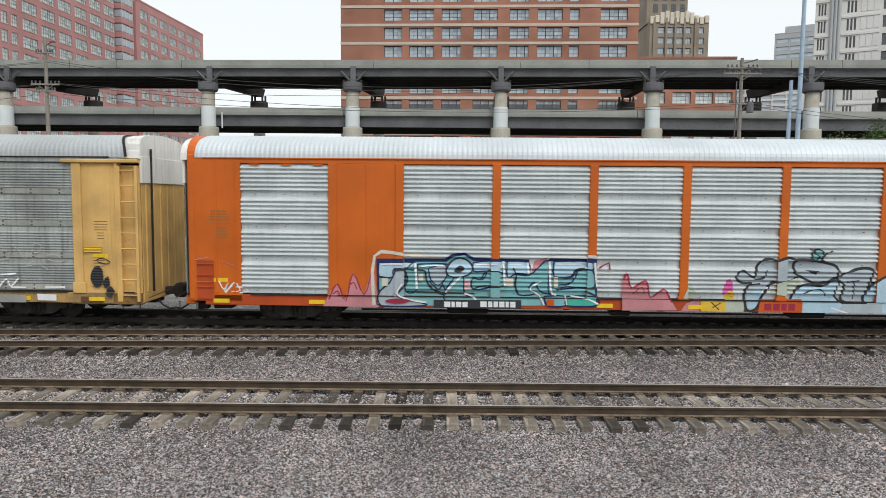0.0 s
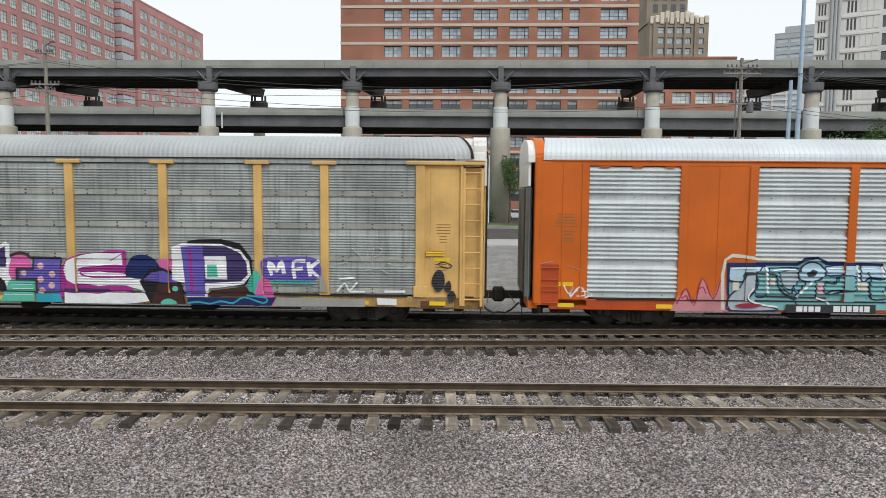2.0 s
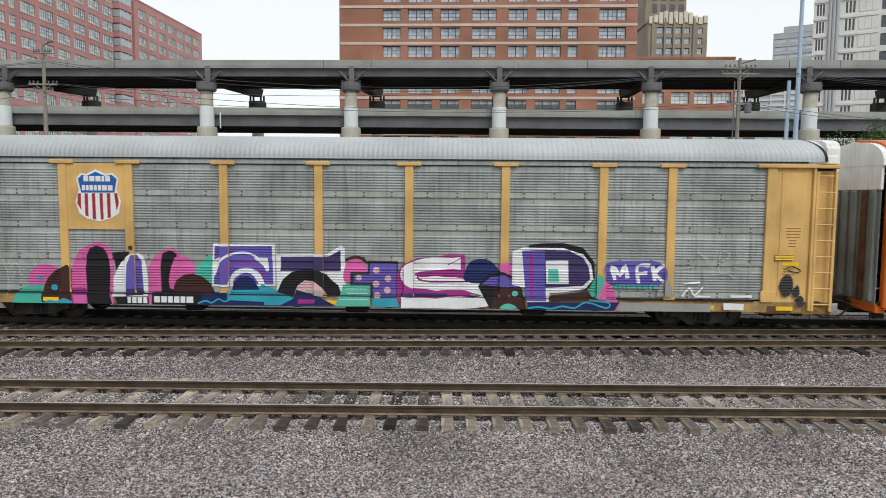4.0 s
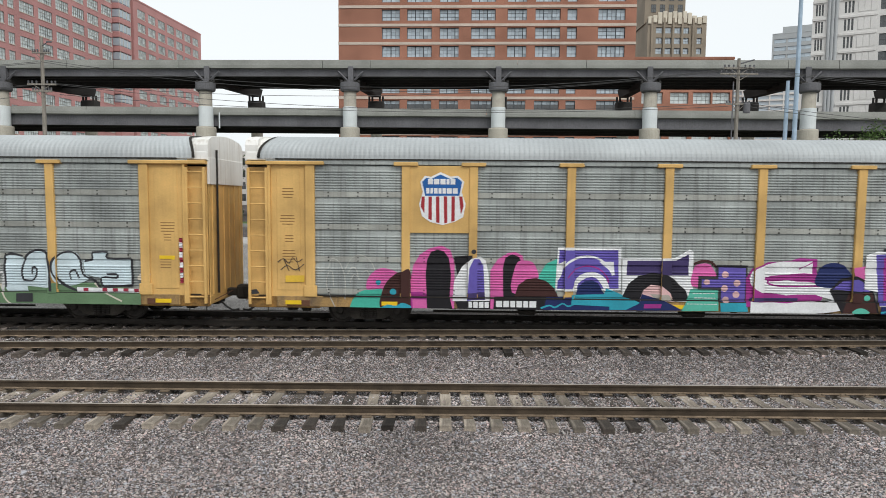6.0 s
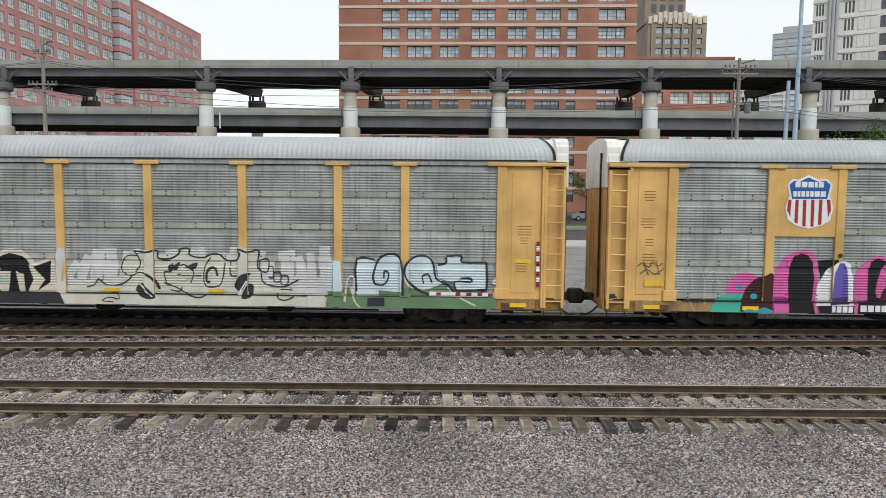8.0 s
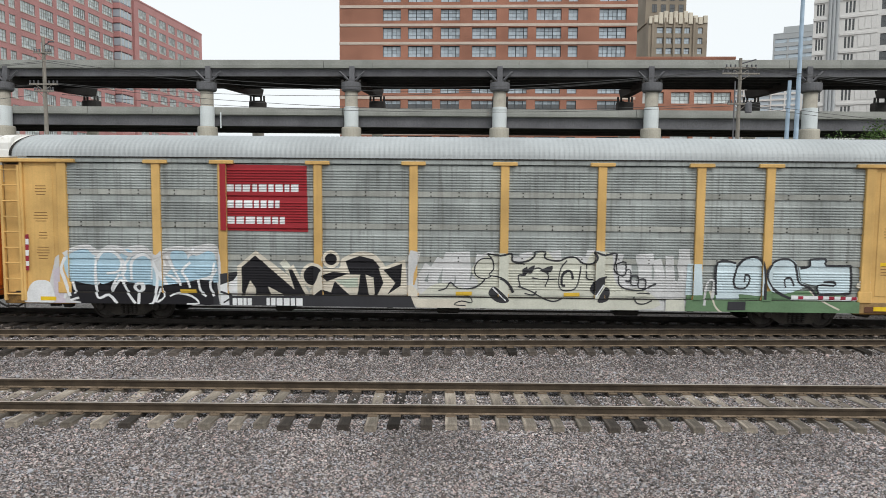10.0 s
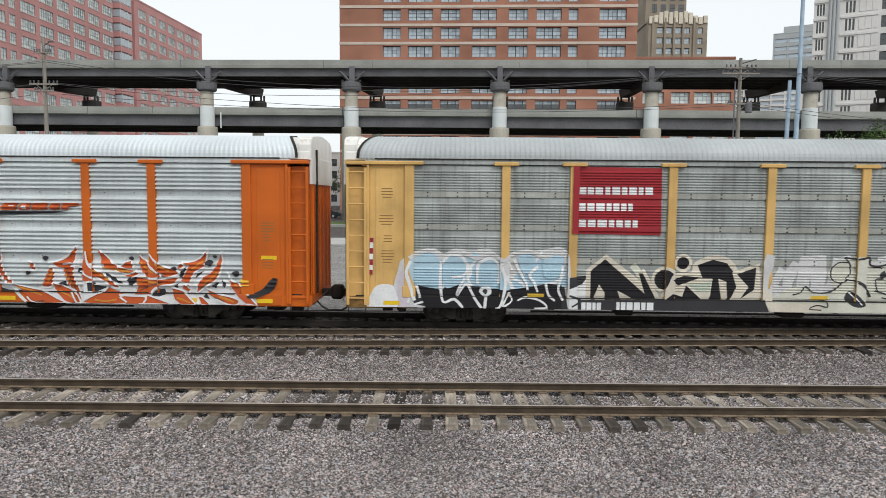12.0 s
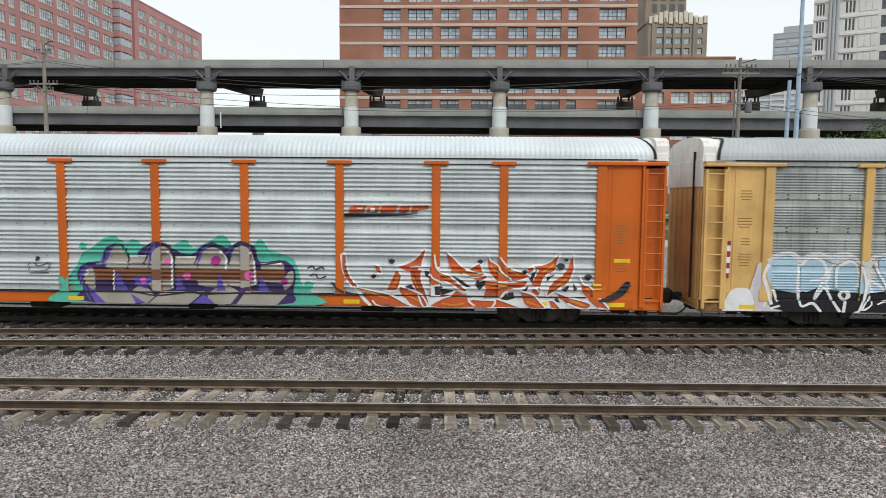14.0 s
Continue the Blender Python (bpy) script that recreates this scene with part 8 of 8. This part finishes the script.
g.poly("teal", (11.78, 0.99), (12.63, 1.00), (12.65, 0.73), (11.78, 0.72))
g.line("navy", .055, (11.78, 0.99), (12.63, 1.00), (12.65, 0.73), (11.78, 0.72), (11.78, 0.99))
g.blob("sky", (8.17, 1.73), (8.30, 1.96), (8.55, 2.10), (8.82, 2.02), (8.98, 1.80), (8.83, 1.60), (8.49, 1.53), (8.26, 1.57))
g.line("ink", .07, (8.17, 1.73), (8.30, 1.96), (8.55, 2.10), (8.82, 2.02), (8.98, 1.80), (8.83, 1.60), (8.49, 1.53), (8.26, 1.57), (8.17, 1.73))
g.blob("ink", (8.42, 1.73), (8.59, 1.88), (8.74, 1.78), (8.54, 1.66))
g.line("ink", .06, (6.18, 1.52), (6.58, 1.50), (6.63, 1.74), (7.22, 1.73))
g.line("ink", .06, (6.50, 1.35), (6.21, 1.09), (6.14, 0.83), (6.23, 0.66))
g.line("ink", .06, (6.67, 1.71), (6.94, 1.71), (7.01, 1.36), (6.72, 1.01))
g.line("ink", .06, (7.34, 1.73), (7.55, 1.70), (7.60, 1.41), (7.77, 1.16), (8.19, 1.01))
g.line("ink", .06, (8.96, 1.55), (9.20, 1.47), (9.33, 1.67), (9.50, 1.76))
g.line("ink", .06, (9.00, 1.18), (9.29, 1.28), (9.88, 1.26))
g.line("ink", .06, (10.17, 1.83), (10.27, 1.60), (10.25, 1.31), (10.35, 1.02))
g.line("ink", .06, (11.38, 1.58), (11.88, 1.55), (12.04, 1.79), (12.29, 1.84))
g.line("ink", .06, (11.47, 1.17), (11.72, 1.28), (12.05, 1.27), (12.64, 1.24))
g.line("ink", .06, (12.31, 1.17), (12.70, 1.00))
g.line("ink", .06, (7.68, 1.40), (7.94, 1.16), (8.06, 1.28))
g.line("ink", .06, (7.01, 1.08), (7.69, 1.06), (9.04, 1.04))
g.line("ink", .06, (6.98, 0.83), (7.52, 0.76))
g.line("white", .09, (7.26, 1.94), (7.31, 1.15))
g.line("white", .09, (9.88, 2.02), (9.93, 1.29))
g.line("white", .09, (10.60, 1.99), (10.64, 1.64))
g.line("white", .09, (11.25, 2.03), (11.30, 1.16), (11.47, 1.04))
g.line("white", .08, (12.57, 2.01), (12.65, 1.29))
g.line("white", .06, (6.87, 1.32), (6.72, 1.01), (7.09, 0.84), (7.60, 0.77))
g.line("white", .06, (11.01, 1.44), (10.68, 1.21), (10.96, 1.01), (11.10, 0.73))
g.line("white", .08, (8.63, 1.55), (8.31, 1.24), (8.16, 1.06))
g.line("white", .07, (8.73, 1.04), (9.01, 0.94), (9.13, 0.73))
g.line("white", .05, (11.73, 1.02), (11.77, 0.74))
g.line("white", .05, (7.43, 1.84), (7.68, 1.87), (8.10, 1.88))
g.line("white", .06, (11.89, 1.01), (12.40, 0.92), (12.70, 0.78))
g.line("white", .05, (6.24, 1.89), (6.67, 1.91), (7.09, 1.90))
g.line("white", .05, (10.03, 1.93), (10.45, 1.94))
g.line("white", .05, (11.45, 1.95), (12.20, 1.96))
g.line("white", .05, (9.06, 1.91), (9.70, 1.93))
g.poly("cream", (6.26, 1.48), (6.45, 1.48), (6.45, 1.25), (6.26, 1.24))
g.poly("cream", (9.96, 1.53), (10.17, 1.53), (10.18, 1.29), (9.96, 1.29))
g.poly("cream", (11.38, 1.58), (11.50, 1.58), (11.50, 1.24), (11.39, 1.24))
g.poly("cream", (7.36, 1.61), (7.50, 1.62), (7.50, 1.41), (7.36, 1.41))
g.poly("orange", (11.18, 0.90), (11.39, 0.90), (11.40, 0.71), (11.18, 0.71))
g.poly("blush", (8.73, 1.48), (8.90, 1.48), (8.90, 1.17), (8.73, 1.17))
g.blob("crimson", (6.36, 0.80), (6.67, 0.87), (7.13, 0.83), (6.92, 0.74), (6.58, 0.72))
g.poly("ink", (7.82, 0.85), (10.42, 0.87), (10.43, 0.58), (7.82, 0.54))
g.bars("white", 8.13, 8.87, 0.64, 0.80, 4)
g.bars("white", 9.21, 10.29, 0.65, 0.82, 6)
g.poly("rose", (13.41, 0.60), (13.39, 1.57), (13.50, 1.77), (13.64, 1.27), (14.08, 1.54), (14.23, 0.99), (14.61, 1.28), (15.02, 0.63))
g.line("crimson", .07, (13.43, 1.52), (13.54, 1.70), (13.67, 1.27), (14.09, 1.49), (14.24, 0.99), (14.63, 1.25), (14.86, 0.86))
g.line("crimson", .05, (12.70, 1.85), (13.00, 2.00), (13.01, 1.80))
g.line("crimson", .05, (13.72, 1.10), (13.97, 1.31), (14.06, 1.10))

g = Painting(car_a, "graffiti", "pale grey blue bubble letters with black outlines")
g.poly("pale", (15.19, 0.98), (15.40, 1.46), (15.68, 0.99))
g.poly("rose", (15.28, 0.82), (15.72, 1.02), (15.67, 0.58), (15.14, 0.58))
g.poly("yellow", (15.72, 0.94), (16.55, 0.95), (16.56, 0.58), (15.73, 0.57))
g.line("ink", .05, (16.02, 0.88), (16.26, 0.66))
g.line("ink", .05, (16.06, 0.71), (16.30, 0.86))
g.blob("pink", (16.34, 1.13), (16.49, 1.56), (16.64, 1.47), (16.62, 1.14))
g.blob("yellow", (16.41, 1.00), (16.53, 1.22), (16.70, 1.14), (16.68, 0.97))
g.poly("pale", (16.45, 0.97), (17.04, 0.97), (16.97, 0.59), (16.46, 0.58))
g.blob("ink", (16.70, 1.61), (16.90, 1.86), (17.12, 1.73), (17.25, 1.67), (17.29, 1.93), (17.48, 2.17), (17.74, 2.21), (17.90, 2.17), (18.22, 2.26), (18.56, 2.10), (18.55, 1.63), (18.20, 1.48), (17.81, 1.44), (17.59, 1.12), (17.35, 0.66), (17.02, 0.65), (16.96, 1.23), (17.12, 1.43), (16.89, 1.43))
g.blob("slate", (16.76, 1.63), (16.92, 1.80), (17.11, 1.66), (17.29, 1.60), (17.36, 1.90), (17.51, 2.10), (17.74, 2.14), (17.91, 2.09), (18.23, 2.18), (18.48, 2.06), (18.47, 1.68), (18.16, 1.54), (17.74, 1.50), (17.52, 1.17), (17.30, 0.73), (17.08, 0.72), (17.04, 1.21), (17.20, 1.48), (16.95, 1.49))
g.poly("sky", (17.08, 0.72), (17.08, 1.14), (17.44, 1.28), (17.52, 1.15), (17.30, 0.73))
g.line("ink", .06, (17.26, 1.57), (17.54, 1.62), (17.62, 1.85))
g.line("ink", .06, (17.10, 1.40), (17.43, 1.45))
g.poly("pale", (17.69, 1.15), (17.92, 1.46), (18.52, 1.63), (18.66, 1.42), (18.35, 1.08))
g.blob("ink", (18.49, 2.20), (19.57, 2.06), (19.73, 1.76), (19.50, 1.54), (19.07, 1.44), (18.62, 1.62), (18.38, 1.80))
g.blob("slate", (18.56, 2.13), (19.53, 1.99), (19.65, 1.76), (19.47, 1.61), (19.06, 1.50), (18.66, 1.68), (18.46, 1.81))
g.poly("ink", (18.70, 1.87), (19.13, 1.84), (19.05, 1.72))
g.blob("ink", (18.29, 0.91), (18.47, 1.35), (18.82, 1.48), (19.23, 1.44), (19.47, 1.58), (19.76, 1.56), (19.64, 1.11), (20.11, 0.58), (18.34, 0.55))
g.blob("sky", (18.37, 0.91), (18.52, 1.28), (18.82, 1.40), (19.23, 1.36), (19.47, 1.49), (19.70, 1.50), (19.58, 1.09), (20.01, 0.60), (18.41, 0.57))
g.line("ink", .05, (18.67, 1.16), (19.16, 1.31), (19.36, 1.09))
g.blob("ink", (19.63, 1.65), (20.26, 1.95), (20.73, 1.91), (20.61, 1.44), (20.57, 0.89), (19.80, 0.93), (19.83, 1.43))
g.blob("slate", (19.71, 1.65), (20.26, 1.87), (20.66, 1.84), (20.53, 1.44), (20.48, 0.95), (19.86, 1.00), (19.90, 1.43))
g.line("ink", .06, (19.96, 1.52), (20.28, 1.57))
g.line("ink", .06, (20.15, 1.52), (20.15, 1.02))
g.blob("ink", (20.40, 0.99), (20.63, 1.47), (21.05, 1.76), (21.56, 1.97), (22.29, 1.79), (22.37, 0.61), (20.93, 0.59))
g.blob("sky", (20.48, 1.00), (20.70, 1.43), (21.06, 1.68), (21.56, 1.87), (22.22, 1.71), (22.29, 0.63), (20.99, 0.61))
g.poly("slate", (19.83, 0.88), (20.97, 0.89), (20.99, 0.59), (19.69, 0.57))
g.line("white", .05, (19.51, 0.76), (20.01, 0.60))
g.line("white", .05, (17.44, 1.15), (17.65, 1.35))
g.poly("orange", (17.45, 0.98), (18.68, 1.00), (18.67, 0.56), (17.39, 0.54))
g.bars("crimson", 17.57, 18.50, 0.66, 0.86, 4)
g.disc("ink", 19.07, 2.30, 0.20)
g.disc("aqua", 19.07, 2.30, 0.15)
g.line("ink", .05, (18.85, 2.50), (19.31, 2.07))
g.line("ink", .05, (19.48, 2.44), (18.92, 2.10))

g = Painting(car_b, "shield_emblem", "blue, white and red striped shield emblem on a yellow plate")
g.poly("white", (5.20, 4.37), (5.34, 4.55), (5.52, 4.52), (5.80, 4.66), (6.10, 4.53), (6.32, 4.56), (6.50, 4.38), (6.43, 4.08), (6.55, 3.72), (6.48, 3.34), (6.23, 3.20), (5.87, 3.10), (5.50, 3.19), (5.26, 3.36), (5.17, 3.71), (5.28, 4.07))
g.poly("blue", (5.26, 4.37), (5.38, 4.49), (5.53, 4.46), (5.80, 4.59), (6.10, 4.46), (6.29, 4.50), (6.44, 4.38), (6.36, 3.97), (5.35, 3.96))
g.poly("signred", (5.25, 3.94), (5.34, 3.94), (5.33, 3.44), (5.22, 3.64))
g.poly("signred", (5.45, 3.94), (5.55, 3.94), (5.55, 3.24), (5.45, 3.28))
g.poly("signred", (5.67, 3.94), (5.77, 3.95), (5.78, 3.16), (5.68, 3.18))
g.poly("signred", (5.90, 3.95), (6.00, 3.95), (6.01, 3.17), (5.92, 3.15))
g.poly("signred", (6.13, 3.95), (6.23, 3.95), (6.23, 3.23), (6.13, 3.20))
g.poly("signred", (6.35, 3.95), (6.45, 3.95), (6.49, 3.65), (6.41, 3.42))
g.bars("white", 5.43, 6.27, 4.30, 4.46, 5)
g.bars("white", 5.38, 6.34, 4.03, 4.19, 7)
g.disc("ink", 6.81, 2.32, 0.07)

g = Painting(car_a, "scrawl", "white scribbled tag on the orange end panel")
g.line("white", .05, (1.33, 1.33), (1.47, 1.08), (1.61, 1.28), (1.50, 1.01), (1.74, 1.20))
g.line("white", .05, (1.53, 0.97), (1.80, 1.29), (1.97, 1.05), (1.71, 1.01))
g.line("white", .05, (1.80, 1.15), (2.02, 1.15), (2.19, 1.02), (1.95, 0.98))
g.line("rose", .03, (0.60, 1.96), (1.04, 2.05))
g.line("rose", .03, (1.41, 1.93), (1.89, 1.77))

g = Painting(car_b, "scrawl", "grey scribbled tag on the yellow end panel")
g.line("ink", .03, (0.94, 1.94), (1.11, 2.05), (1.28, 1.91), (1.39, 2.08), (1.53, 1.95), (1.69, 2.05))
g.line("ink", .03, (1.03, 1.71), (1.23, 1.85), (1.47, 1.71), (1.73, 1.89))
g.line("ink", .03, (1.11, 2.08), (1.28, 1.68))
g.line("ink", .03, (1.49, 2.12), (1.60, 1.68))
g.poly("ink", (0.07, 1.09), (0.29, 1.12), (0.38, 0.99), (0.13, 0.95))
g.poly("yellow", (1.17, 1.54), (1.74, 1.55), (1.74, 1.35), (1.17, 1.34))

g = Painting(car_c, "scrawl", "grey scribbled tag on the yellow end panel")
g.line("ink", .03, (26.10, 1.87), (26.32, 2.01), (26.44, 1.84), (26.60, 1.98), (26.74, 1.84))
g.line("ink", .03, (26.15, 1.67), (26.40, 1.80), (26.66, 1.64))
g = None
for painting in PAINTINGS:
    painting.finish()

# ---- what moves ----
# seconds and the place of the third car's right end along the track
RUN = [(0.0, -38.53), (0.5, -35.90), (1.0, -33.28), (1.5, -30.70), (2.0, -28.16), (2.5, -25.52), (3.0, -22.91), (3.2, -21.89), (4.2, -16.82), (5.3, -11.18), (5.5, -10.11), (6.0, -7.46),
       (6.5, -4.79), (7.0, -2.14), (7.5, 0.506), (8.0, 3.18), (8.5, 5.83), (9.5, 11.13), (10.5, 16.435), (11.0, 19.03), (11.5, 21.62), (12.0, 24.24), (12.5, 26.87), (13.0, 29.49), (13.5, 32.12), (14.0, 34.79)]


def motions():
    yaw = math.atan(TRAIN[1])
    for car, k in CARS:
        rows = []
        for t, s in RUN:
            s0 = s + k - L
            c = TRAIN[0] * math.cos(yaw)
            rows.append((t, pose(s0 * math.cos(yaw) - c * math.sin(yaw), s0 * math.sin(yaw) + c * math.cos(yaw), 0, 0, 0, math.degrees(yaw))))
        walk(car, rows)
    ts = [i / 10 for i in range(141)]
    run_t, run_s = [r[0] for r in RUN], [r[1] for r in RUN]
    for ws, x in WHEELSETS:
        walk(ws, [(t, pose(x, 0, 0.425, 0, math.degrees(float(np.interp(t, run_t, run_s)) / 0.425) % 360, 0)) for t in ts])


motions()
